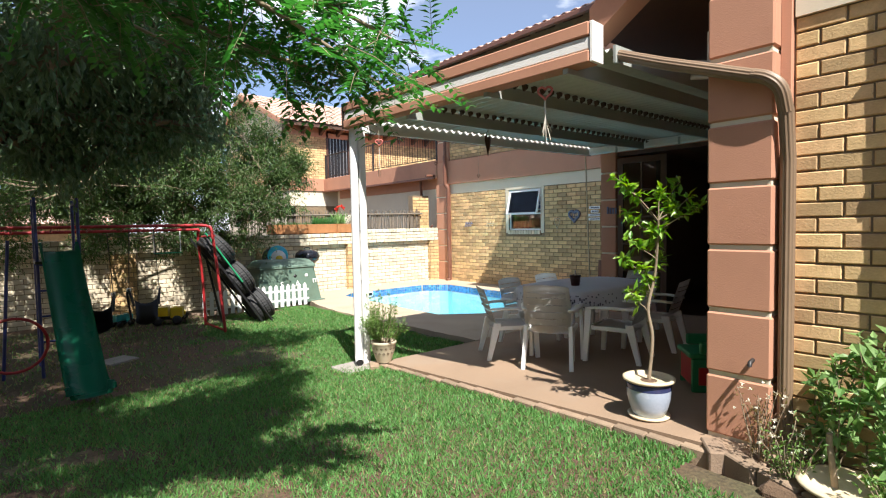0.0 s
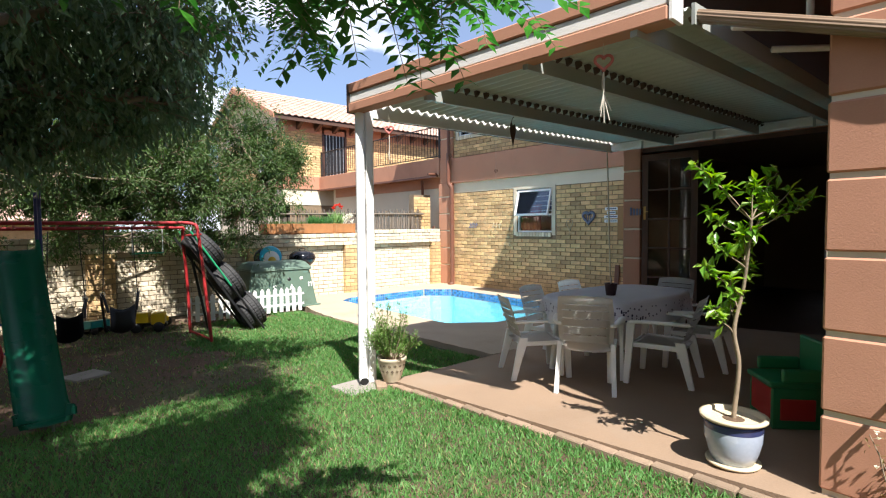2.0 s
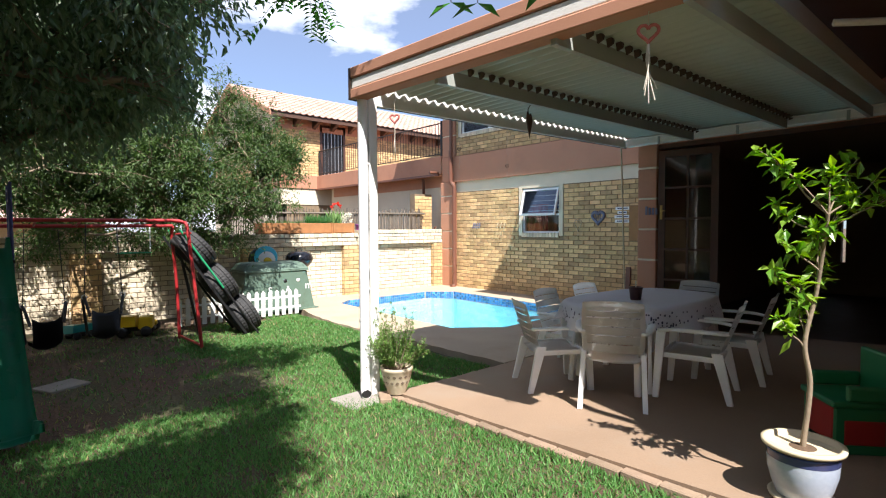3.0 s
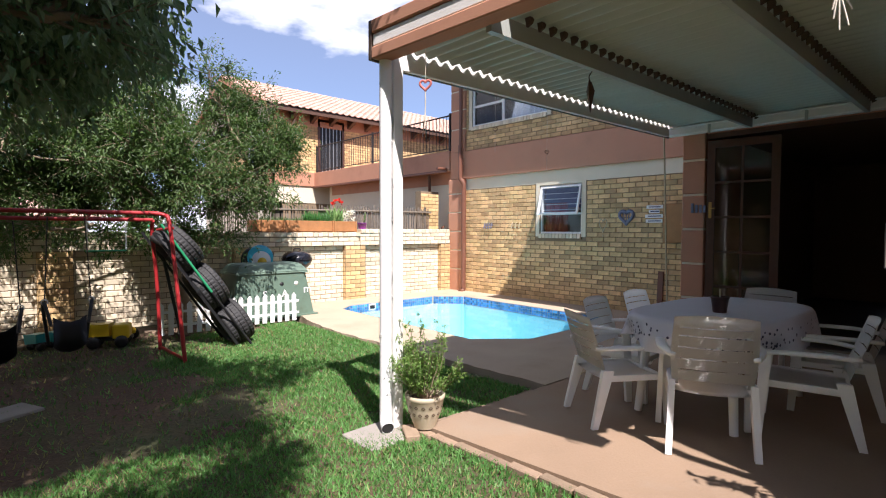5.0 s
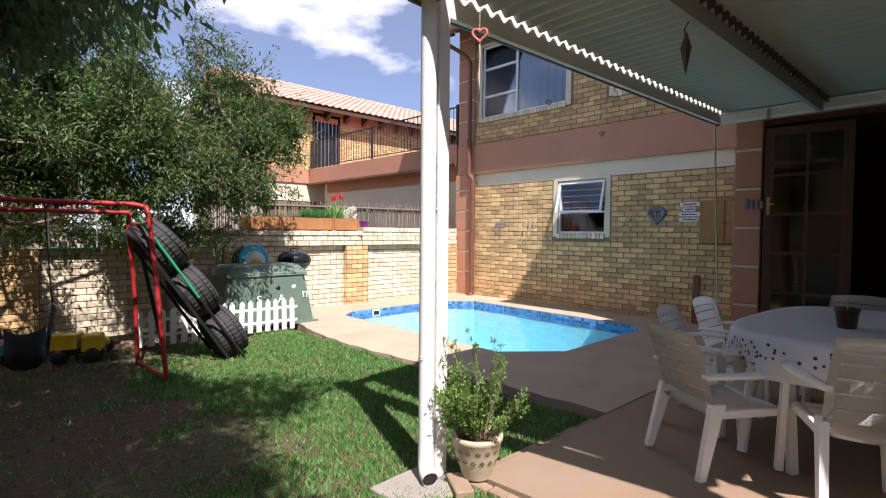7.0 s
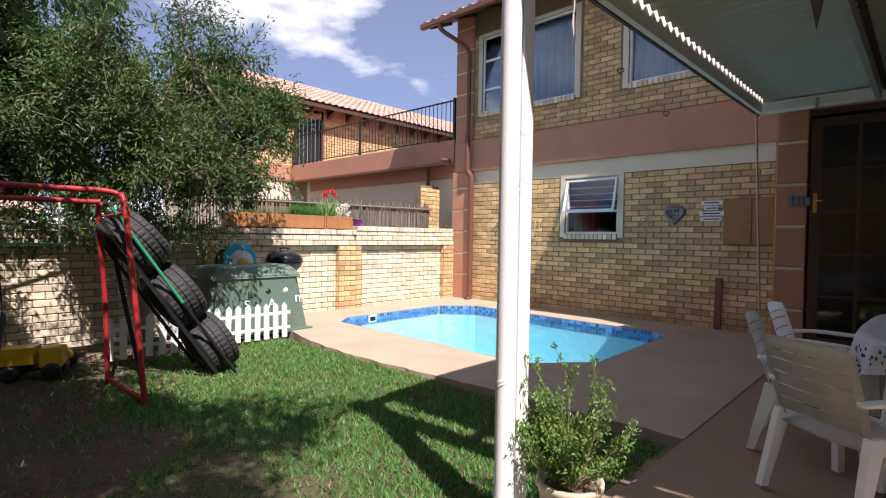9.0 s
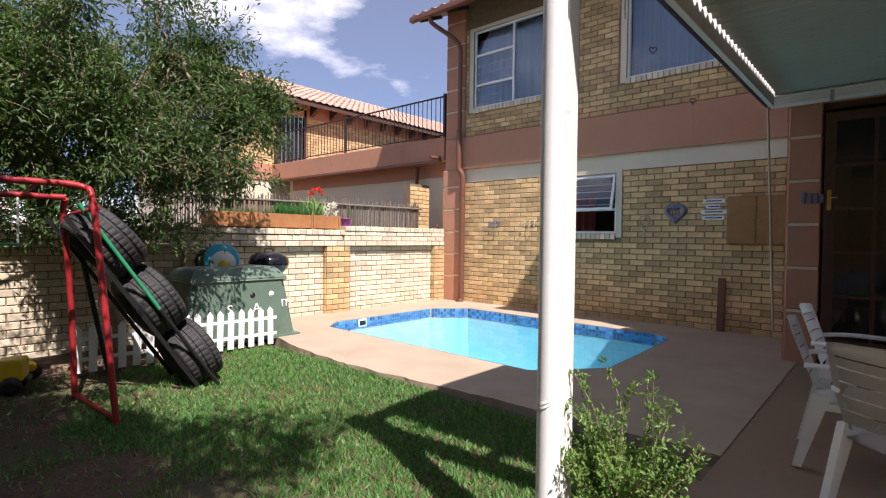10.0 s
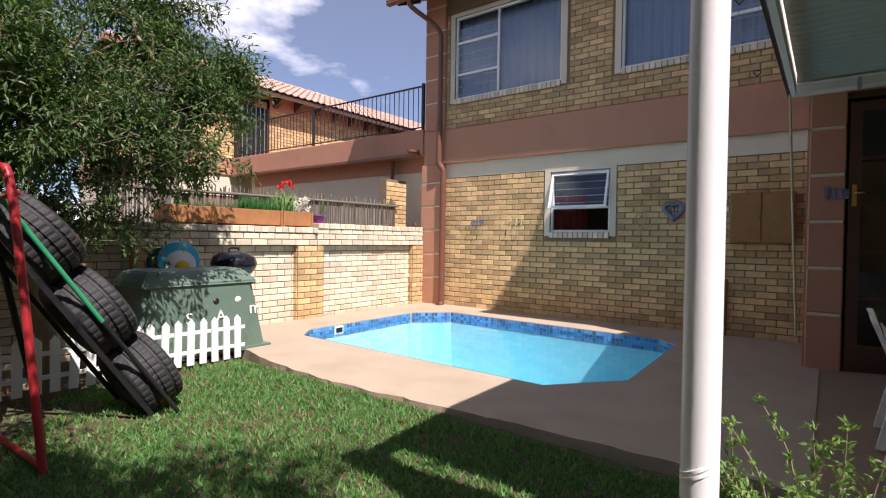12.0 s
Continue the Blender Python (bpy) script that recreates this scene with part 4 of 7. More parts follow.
# brick stub behind the wall beside the corner pillar
stub = wall("wall_stub", boxed(9.3, 9.85, 11.9, 12.1, 0, 2.35), M_MORTAR, "face-brick stub wall behind the boundary")
lay_bricks(stub, pose(9.3, 11.9, 1.2), 0.56, 1.1, M_BRICK)

# ---- neighbouring house and balcony ----
NX, NY = 9.78, 18.0
balc = thing("balcony", "terracotta balcony edge with a black iron railing", "balcony", pose(NX, 14.7, 2.83), kind="structure")
part("balcony_slab", boxed(0, 3.2, -3.26, 3.3, 0.0, 0.46, 0.01), M_TERRA, balc, "terracotta plastered slab edge")
part("lip", boxed(-0.05, 0, -3.2, 3.3, -0.03, 0.02), M_BROWN_PIPE, balc, "brown drip gutter under the slab")
rail = part("railing_top", tubed([(0.08, -3.2, 1.29), (0.08, 3.2, 1.31)], 0.018, n=6), M_IRON, balc)
part("railing_bottom", tubed([(0.08, -3.2, 0.52), (0.08, 3.2, 0.54)], 0.012, n=6), M_IRON, balc)
for yy in (-3.2, 0.0, 3.2):
    part("railing_post", boxed(0.055, 0.105, yy - 0.025, yy + 0.025, 0.46, 1.34), M_IRON, balc)
bar = None
for k in range(1, 52):
    yy = -3.2 + k * 6.4 / 52
    if bar is None:
        ob = part("baluster", tubed([(0, 0, 0), (0, 0, 0.79)], 0.0085, n=5), M_IRON, balc)
        bar = ob.data
    else:
        ob = new("baluster", bar)
        ob.parent = balc
    ob.matrix_local = pose(0.08, yy, 0.51)
wall("wall_under_balcony", boxed(10.15, 10.4, 11.4, 17.6, 0, 2.85), M_CREAM, "cream wall under the balcony")
tagged(part("trim_under_balcony", boxed(10.12, 10.15, 11.4, 17.4, 2.55, 2.85), M_TERRA), "terracotta strip under the balcony", "trim", kind="structure")
tagged(part("brace", tubed([(9.9, 12.3, 2.78), (10.1, 12.5, 2.1)], 0.04, n=6), M_BROWN_PIPE), "brown slanting pipe under the balcony", "pipe")
tagged(part("outlet", tubed([(9.5, 11.55, 2.86), (9.85, 11.55, 2.88)], 0.035, n=8), M_BROWN_PIPE), "brown balcony outlet spout", "pipe")

house = thing("neighbour_house", "neighbouring face-brick house with a clay-tiled gable roof", "house", pose(8.44, NY, 0.0))
hi = Matrix.Translation((-8.44, -NY, 0))


def hpart(name, bm, mat, label="", parent=None):
    bmesh.ops.transform(bm, matrix=hi, verts=bm.verts)
    return part(name, bm, mat, parent or house, label)


ND = (10.02, 10.85, 3.3, 5.0)
NW = (17.6, 18.9, 3.75, 4.7)
front = hpart("front_wall", cut_wall(8.44, 26.0, 0, 5.35, [ND], lambda b, u0, u1, z0, z1: box(b, u0, u1, NY, NY + 0.25, z0, z1)), M_MORTAR, "buff brick front wall")
side = hpart("gable_wall", upright([(NY, 0), (24.5, 0), (24.5, 5.3), (21.3, 6.65), (NY, 5.3)], 8.44, 8.69), M_CREAM, "cream gable wall")
lay_bricks(house, hi @ pose(8.44, NY, 3.3), 17.5, 1.5, M_BRICK, holes=[(ND[0] - 8.44 - 0.06, ND[1] - 8.44 + 0.06, 0, 1.75)], near=(0, 8, 0, 3), parts=250)
lay_bricks(house, hi @ pose(8.44, 24.5, 3.3, 0, 0, -90), 6.5, 1.5, M_BRICK, near=(3, 6.5, 0, 3), parts=0)
hpart("plaster_band", boxed(8.38, 26, NY - 0.06, NY, 2.85, 3.3), M_TERRA, "terracotta band")
hpart("plaster_band", boxed(8.38, 8.44, NY - 0.06, 24.5, 2.85, 3.3), M_TERRA, "terracotta band")
hpart("cream_strip", boxed(8.42, 26, NY - 0.02, NY, 2.3, 2.85), M_CREAM, "cream plaster strip")
hpart("cream_strip", boxed(8.42, 8.44, NY - 0.02, 24.5, 2.3, 2.85), M_CREAM, "cream plaster strip")
hpart("eave_strip", boxed(8.44, 26, NY - 0.03, NY, 4.82, 5.3), M_TERRA, "terracotta strip under the eaves")
d = hpart("balcony_door", boxed(ND[0], ND[1], NY + 0.05, NY + 0.1, ND[2], ND[3]), M_BLACK_PLASTIC, "dark glazed door")
bm = bmesh.new()
for x0, x1, z0, z1 in ((ND[0] - 0.08, ND[0], ND[2], ND[3] + 0.08), (ND[1], ND[1] + 0.08, ND[2], ND[3] + 0.08), (ND[0], ND[1], ND[3], ND[3] + 0.08)):
    box(bm, x0, x1, NY - 0.03, NY + 0.1, z0, z1)
hpart("door_frame", bm, M_DOOR_WOOD, "red-brown door frame")
for k in range(6):
    x = ND[0] + 0.08 + k * 0.135
    hpart("security_bar", boxed(x, x + 0.02, NY - 0.02, NY, ND[2], ND[3]), M_STEEL)
hpart("window_pane", boxed(8.40, 8.44, 18.7, 19.8, 3.6, 4.6), M_BLIND, "dark upstairs window")
bm = bmesh.new()
bar_frame(bm, 18.62, 19.88, 3.52, 4.68, 0.08, 8.37, 8.42)
hpart("window_frame", bm, M_WINDOW_FRAME)
hpart("window_pane", boxed(16.3, 17.1, NY - 0.02, NY, 3.55, 4.5), M_BLIND, "dark upstairs window")
rise = (6.75 - 5.22) / 3.9
sl = math.atan2(1.53, 3.75)
bm = bmesh.new()
for sgn in (0, 1):
    ys = (NY - 0.45, 21.25) if sgn == 0 else (24.9, 21.25)
    q = [(8.0, ys[0], 5.16), (26.4, ys[0], 5.16), (26.4, ys[1], 6.70), (8.0, ys[1], 6.70)]
    lo = [bm.verts.new(v) for v in q]
    up = [bm.verts.new((v[0], v[1], v[2] + 0.06)) for v in q]
    bm.faces.new(lo)
    bm.faces.new(up)
    for k in range(4):
        bm.faces.new((lo[k], up[k], up[(k + 1) % 4], lo[(k + 1) % 4]))
bmesh.ops.recalc_face_normals(bm, faces=bm.faces)
hpart("roof_deck", bm, M_WOOD_DARK, "dark roof boards")
roof_tiles(house, "roof_tile_field", hi @ pose(7.98, NY - 0.5, 5.21) @ pose(0, 0, 0, math.degrees(math.atan2(1.54, 3.7))), 18.4, 4.0, M_TILE_ROOF)
hpart("barge_board", upright([(NY - 0.5, 5.08), (21.25, 6.60), (21.25, 6.78), (NY - 0.5, 5.26)], 7.95, 8.0), M_TERRA, "terracotta barge board")
hpart("barge_board", upright([(24.9, 5.08), (21.25, 6.60), (21.25, 6.78), (24.9, 5.26)], 7.95, 8.0), M_TERRA, "terracotta barge board")
hpart("eave_board", boxed(8.0, 26.4, NY - 0.47, NY - 0.45, 5.08, 5.2), M_WOOD_DARK, "dark eave board")
for k in range(26):
    x = 8.25 + k * 0.7
    bm = upright([(NY - 0.44, 5.08), (NY - 0.02, 4.88), (NY - 0.02, 5.3), (NY - 0.44, 5.17)], x, x + 0.12)
    hpart("rafter_end", bm, M_WOOD_DARK)
for k in range(46):
    x = 8.0 + k * 0.4
    bm = lathed([(0.08, 0), (0.10, 0.04), (0.085, 0.08), (0.08, 0.42)], 10)
    bmesh.ops.transform(bm, matrix=pose(x, 21.25, 6.76, 0, 90), verts=bm.verts)
    hpart("ridge_tile", bm, M_TILE_ROOF)

far = thing("far_house", "far brick house with a low tiled roof beyond the wall", "house", pose(-1.5, 21.0, 0.0))
part("far_wall", boxed(-5, 5.5, 0, 6, 0, 1.9), M_BRICK, far)
part("far_roof", upright([(-0.6, 1.8), (3, 3.0), (6.6, 1.8)], -5.4, 5.9), M_TILE_ROOF, far, "low tiled roof")

# ---- stick fence, planters on the boundary wall ----
fence = thing("stick_fence", "weathered stick fence lashed to rails behind the wall", "fence", pose(4.75, 11.86, 1.0))
fv, ff = [], []
x = 0.0
while x < 4.75:
    h = 0.86 + random.uniform(-0.05, 0.06) + 0.015 * x
    if random.random() > (0.25 if x < 1.9 else 0.03):
        bm2 = None
        o = len(fv)
        r = random.uniform(0.0065, 0.011)
        tilt = random.uniform(-0.03, 0.03)
        for z, xx in ((0, x), (h * 0.5, x + tilt * 0.5 + random.uniform(-0.006, 0.006)), (h, x + tilt)):
            for k in range(5):
                fv.append((xx + r * math.cos(k * 1.2566), r * math.sin(k * 1.2566), z))
        for a in (0, 5):
            for k in range(5):
                ff.append((o + a + k, o + a + (k + 1) % 5, o + a + 5 + (k + 1) % 5, o + a + 5 + k))
        ff.append((o + 10, o + 11, o + 12, o + 13, o + 14))
    x += random.uniform(0.017, 0.027)
raw_part("stick", fv, ff, M_STICK, fence, "thin grey sticks", "stuff")
for z in (0.3, 0.80):
    part("fence_rail", tubed([(-0.1, -0.03, z), (2.3, -0.03, z + 0.03), (4.8, -0.03, z + 0.05)], 0.022, n=6), M_STICK, fence)

fam = [(5.13, 5.71), (5.73, 6.70), (6.72, 7.22)]
for a, b in fam:
    bx = thing("planter_box", "orange-stained timber planter box on the boundary wall", "planter", pose((a + b) / 2, BY + 0.13, 1.385), group="planter boxes on the wall")
    w = (b - a) / 2
    for y0, y1 in ((-0.13, -0.11), (0.11, 0.13)):
        part("side_board", boxed(-w, w, y0, y1, 0.02, 0.22, 0.003), M_WOOD_BOX, bx)
    for x0, x1 in ((-w, -w + 0.02), (w - 0.02, w)):
        part("end_board", boxed(x0, x1, -0.11, 0.11, 0.02, 0.215, 0.003), M_WOOD_BOX, bx)
        part("corner_batten", boxed(x0, x1 + 0.01, -0.15, -0.13, 0.0, 0.225, 0.003), M_WOOD_BOX, bx)
    part("soil", boxed(-w + 0.02, w - 0.02, -0.11, 0.11, 0.0, 0.19), M_SOIL, bx, "dark soil")


# ---- leaves and plants ----
def leaf_set(name, items, mat, parent, label="", fold=0.25, kind="stuff"):
    """Many small folded leaves. items: (base, direction, normal, length, width)."""
    verts, faces = [], []
    for p, d, nrm, ln, wd in items:
        d = d.normalized()
        s = d.cross(nrm)
        if s.length < 1e-4:
            s = d.orthogonal()
        s.normalize()
        n = s.cross(d)
        o = len(verts)
        tip = p + d * ln - n * ln * 0.12
        mid = p + d * ln * 0.45
        verts += [tuple(p), tuple(mid + s * wd * 0.5 + n * wd * fold), tuple(tip), tuple(mid - s * wd * 0.5 + n * wd * fold), tuple(mid)]
        faces += [(o, o + 4, o + 1), (o + 4, o + 2, o + 1), (o, o + 3, o + 4), (o + 4, o + 3, o + 2)]
    return raw_part(name, verts, faces, mat, parent, label, kind)


def rnd(a=1.0):
    while True:
        v = Vector((random.uniform(-1, 1), random.uniform(-1, 1), random.uniform(-1, 1)))
        if 0.05 < v.length < 1:
            return v * a


def limb(a, b, bend=0.2, n=7):
    """Points of a crooked limb from a to b."""
    a, b = Vector(a), Vector(b)
    ln = (b - a).length
    off = rnd(bend * ln)
    out = []
    for k in range(n):
        t = k / (n - 1)
        p = a.lerp(b, t) + off * math.sin(t * math.pi) * 0.6 + (rnd(0.04 * ln) if 0 < k < n - 1 else Vector())
        out.append(p)
    return smoothline(out, 3)


def grow_tree(name, label, base, fork, clumps, leaf_mat, bark, trunk_r, leaves, leaf_len, leaf_wd, droop=0.5, twigs=9, spread=0.5, fork_r=None, twig_r=0.006, along=True):
    """Trunk, limbs to each clump, twigs through the clumps and leaves on the twigs. clumps: (centre, radius)."""
    base = Vector(base)
    root = thing(name, label, "tree", Matrix.Translation(base))
    fork = Vector(fork) - base
    bm = bmesh.new()
    tp = limb((0, 0, -0.1), fork, 0.08)
    tube(bm, tp, trunk_r, trunk_r * 0.62, 10)
    part("trunk", bm, bark, root)
    wood = bmesh.new()
    twv, twf = bmesh.new(), None
    items = []
    hubs = [fork]
    for c, r in clumps:
        c = Vector(c) - base
        h = min(hubs, key=lambda q: (q - c).length + 0.4 * (q - fork).length)
        pts = limb(h, c, 0.16)
        rr = trunk_r * (0.5 if h is fork else 0.26)
        one = bmesh.new()
        tube(one, pts, rr, max(0.008, rr * 0.3), 6, cap=False)
        part("limb", one, bark, root)
        hubs += [pts[len(pts) // 2], c]
        for k in range(twigs):
            st = pts[random.randrange(len(pts) // 2, len(pts))]
            v = rnd()
            v = Vector((v.x * r[0], v.y * r[1], v.z * r[2])) if isinstance(r, tuple) else v * r
            e = c + v
            tw = limb(st, e, 0.22, 5)
            tube(wood, tw, twig_r, twig_r * 0.35, 4, cap=False)
            n = max(1, leaves // twigs)
            for i in range(n):
                t = random.uniform(0.25, 1.0) if along else random.uniform(0.6, 1)
                p = tw[min(len(tw) - 1, int(t * (len(tw) - 1)))] + rnd(spread * 0.2)
                d = rnd() + Vector((0, 0, -droop)) + (e - st).normalized() * 0.5
                items.append((p, d, rnd() + Vector((0, 0, 0.9)), leaf_len * random.uniform(0.6, 1.25), leaf_wd * random.uniform(0.7, 1.2)))
    part("twig", wood, bark, root, "fine crooked twigs", kind="stuff")
    leaf_set("crown", items, leaf_mat, root, "many separate leaves")
    return root


def scatter_clumps(n, centre, radii, size, seed, keep=None):
    rng = random.Random(seed)
    out = []
    while len(out) < n:
        v = Vector((rng.uniform(-1, 1), rng.uniform(-1, 1), rng.uniform(-1, 1)))
        if not 0.35 < v.length < 1:
            continue
        p = Vector((centre[0] + v.x * radii[0], centre[1] + v.y * radii[1], centre[2] + v.z * radii[2]))
        if keep is None or keep(p):
            out.append((tuple(p), size * rng.uniform(0.7, 1.3)))
    return out


# the big dark tree over the lawn
def keep_dark(p):
    if p.y < 4.6 and p.x > 0.55:
        return False
    low = 2.75 if p.x > 1.7 else (2.1 if p.x > 0.9 else 1.85)
    return p.x < 2.4 + 0.06 * (p.y - 6) and p.z > low


dark = scatter_clumps(135, (-0.3, 6.4, 3.2), (3.0, 2.9, 1.75), 0.6, 3, keep_dark)


def over_lawn(p):
    """Unseen high boughs, placed to throw the shade on the lawn beside the veranda."""
    gx, gy = p.x + 0.25 * p.z, p.y + 0.66 * p.z
    edge = np.interp(gy, (3.6, 4.0, 4.6, 5.5, 6.4, 6.9, 7.6, 8.1, 8.5), (1.6, 2.2, 2.6, 3.1, 3.1, 3.5, 4.35, 3.7, 2.9))
    return p.z > 4.0 and gx < edge - 0.12 and 3.6 < gy < 8.6


dark += scatter_clumps(112, (0.9, 2.9, 4.7), (2.9, 3.1, 0.75), 0.42, 4, over_lawn) + scatter_clumps(34, (0.9, 2.7, 4.7), (1.4, 1.5, 0.5), 0.42, 6, over_lawn)
dark += scatter_clumps(62, (1.75, 7.0, 2.95), (1.25, 1.5, 1.0), 0.38, 5, lambda p: p.z > 1.47 + 0.38 * math.hypot(p.x - 1.84, p.y - 4.62) and p.x < 2.6 and p.y > 5.6)
grow_tree("shade_tree", "large dark-leaved tree shading the lawn and swings", (-2.1, 5.0, 0.0), (-1.6, 5.1, 1.7), dark, M_LEAF_DARK, M_BARK, 0.17, 400, 0.088, 0.038, droop=0.9, twigs=8, spread=1.1)
# its unseen neighbour behind the walk, placed so its shade dapples the near lawn
back = scatter_clumps(26, (-1.6, -0.9, 4.3), (2.5, 1.9, 1.0), 0.55, 7)
grow_tree("garden_tree", "tall unseen garden tree placed to dapple the near lawn", (-3.2, -1.4, 0.0), (-2.8, -1.2, 2.4), back, M_LEAF_DARK, M_BARK, 0.15, 130, 0.13, 0.055, droop=0.8, twigs=8, spread=0.7)


def feather_branch():
    """Long bough with bright pinnate leaves reaching over the lawn."""
    root = thing("feathery_tree", "slender tree with bright feathery leaves above the lawn", "tree", pose(-1.3, 2.6, 0.0))
    part("trunk", tubed(limb((0, 0, -0.1), (0.25, 0.1, 2.35), 0.05), 0.07, 0.05, 8), M_BARK, root)
    wood = bmesh.new()
    items = []
    boughs = [[(0.25, 0.1, 2.3), (1.6, -0.05, 2.5), (2.4, -0.15, 2.42), (2.85, -0.28, 2.24), (3.18, -0.36, 2.05)],
              [(2.4, -0.15, 2.42), (3.0, -0.1, 2.42), (3.5, -0.17, 2.27)],
              [(1.6, -0.05, 2.5), (2.3, 0.5, 2.62), (3.1, 1.1, 2.7), (3.8, 1.45, 2.62)],
              [(1.6, -0.05, 2.5), (2.2, 0.2, 2.38), (2.75, 0.3, 2.24)],
              [(1.6, -0.05, 2.5), (2.3, 0.05, 2.36), (2.8, -0.05, 2.2), (3.12, -0.2, 2.1)]]
    for b in boughs:
        line = smoothline([(x, y, z) for x, y, z in b], 10)
        tube(wood, line, 0.018, 0.005, 5, cap=False)
        for p in line[8:]:
            for k in range(4):
                d = rnd() + Vector((0.5, 0.1, 0.0))
                d.normalize()
                st = p + rnd(0.08)
                ln = random.uniform(0.14, 0.27)
                e = st + d * ln + Vector((0, 0, -0.05))
                tube(wood, [st, st.lerp(e, 0.5) + Vector((0, 0, 0.015)), e], 0.002, 0.001, 3, cap=False)
                sd = d.cross(Vector((0, 0, 1)))
                if sd.length < 0.01:
                    continue
                sd.normalize()
                m = 9
                for i in range(m):
                    q = st.lerp(e, 0.2 + 0.8 * i / (m - 1))
                    for sg in (-1, 1):
                        items.append((q, sd * sg + d * 0.5 + rnd(0.15), Vector((0, 0, 1)) + rnd(0.3), random.uniform(0.034, 0.055), 0.022))
    part("twig", wood, M_TWIG, root, "thin pale twigs", kind="stuff")
    leaf_set("crown", items, M_LEAF_FEATHER, root, "pinnate leaflets", fold=0.1)


feather_branch()

# twiggy olive-green tree by the boundary wall
olive = scatter_clumps(120, (2.55, 10.25, 2.4), (2.85, 1.05, 1.5), 0.5, 11, lambda p: p.z > 1.15 and p.y < 11.3 and (p.x > 3.2 or p.z - (11.42 - p.y) * 1.42 > 1.2 or (p.x * 7.3) % 1 < 0.55)) + scatter_clumps(40, (-0.5, 11.95, 2.4), (3.0, 0.4, 0.8), 0.45, 13, lambda p: p.z > 1.85) + scatter_clumps(72, (2.3, 11.8, 2.3), (1.6, 0.4, 0.75), 0.38, 14, lambda p: p.z > 1.7 and p.x < 3.5) + scatter_clumps(22, (2.6, 11.3, 2.1), (1.8, 0.35, 0.6), 0.38, 15, lambda p: p.z > 1.75) + scatter_clumps(30, (3.1, 11.0, 2.9), (1.0, 0.5, 0.6), 0.42, 16) + scatter_clumps(16, (4.8, 10.1, 2.85), (0.75, 0.5, 0.75), 0.32, 12)
grow_tree("twiggy_tree", "olive-green feathery tree with many bare twigs by the wall", (3.78, 10.55, -0.05), (3.70, 10.5, 0.95), olive, M_LEAF_OLIVE, M_TWIG, 0.075, 660, 0.07, 0.021, droop=0.25, twigs=15, spread=0.55, twig_r=0.0045)

# ---- veranda ----
roofv = thing("veranda_roof", "veranda roof of corrugated sheet on grey channel beams", "roof", pose(3.72, 5.67, 2.6), kind="structure")


def sheet_z(x):
    return 0.13 + (x - 0.1) * 0.014      # from the front, local


L_ROOF = 4.66
bm = bmesh.new()
cols = []
n = 37 * 8
for k in range(n + 1):
    x = 0.235 + (L_ROOF - 0.235) * k / n
    z = sheet_z(x) + 0.021 * math.sin(k / 8 * 2 * math.pi)
    cols.append((bm.verts.new((x, -0.055, z)), bm.verts.new((x, -2.98, z))))
for a, b in zip(cols, cols[1:]):
    f = bm.faces.new((a[0], b[0], b[1], a[1]))
    f.smooth = True
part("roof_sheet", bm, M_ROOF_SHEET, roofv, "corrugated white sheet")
for yy in (-0.02, -0.98, -2.03, -2.80):
    bm = bmesh.new()
    vs = []
    for x in (0.1, L_ROOF - 0.12):
        zt = sheet_z(x) - (0.031 if yy > -0.1 else 0.05)
        vs.append([bm.verts.new((x, yy + a, zt + b)) for a, b in ((-0.02, -0.11), (0.02, -0.11), (0.02, 0.085 if yy > -0.1 else 0), (-0.02, 0.085 if yy > -0.1 else 0))])
    bm.faces.new(vs[0])
    bm.faces.new(vs[1][::-1])
    for k in range(4):
        bm.faces.new((vs[0][k], vs[1][k], vs[1][(k + 1) % 4], vs[0][(k + 1) % 4]))
    bmesh.ops.recalc_face_normals(bm, faces=bm.faces)
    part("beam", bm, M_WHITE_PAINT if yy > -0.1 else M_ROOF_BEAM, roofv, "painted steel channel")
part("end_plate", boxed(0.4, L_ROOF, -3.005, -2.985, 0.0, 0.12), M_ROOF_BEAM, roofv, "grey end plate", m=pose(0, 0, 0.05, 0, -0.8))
# dark teeth stand in for the shaded gaps between sheet and beam
for yy in (-0.98, -2.03):
    tv, tf = [], []
    for k in range(36):
        x = 0.42 + k * 0.1195
        z = sheet_z(x) - 0.012
        o = len(tv)
        tv += [(x + a, yy - b, z - c) for b, drop in ((0.022, 1.0), (0.06, 0.7)) for a, c in ((-0.024, 0.0), (0.024, 0.0), (0.009, 0.05 * drop), (-0.009, 0.05 * drop))]
        tf += [tuple(o + i for i in q) for q in ((0, 1, 2, 3), (7, 6, 5, 4), (0, 4, 5, 1), (1, 5, 6, 2), (2, 6, 7, 3), (3, 7, 4, 0))]
    raw_part("gap_shade_teeth", tv, tf, M_DARK_MARK, roofv, "dark teeth standing for the shaded gaps under the sheet", "stuff")
# strip added to keep the sun off the wall behind the sheet end
part("sun_gap_strip", boxed(4.58, 4.745, -2.98, -0.04, sheet_z(4.66) + 0.035, sheet_z(4.66) + 0.05), M_ROOF_BEAM, roofv, "grey strip added to close the sun gap at the house wall")
part("edge_rail", boxed(0.1, L_ROOF, 0.01, 0.03, -0.035, 0.0), M_IRON, roofv, "dark edge rail")
bpy.data.objects["edge_rail"].matrix_local = pose(0, 0, 0.02, 0, -0.8)
fascia = thing("fascia", "striped terracotta and white fascia gutter", "fascia", pose(3.765, 4.14, 2.605, 0, 0, 3.2), kind="structure")
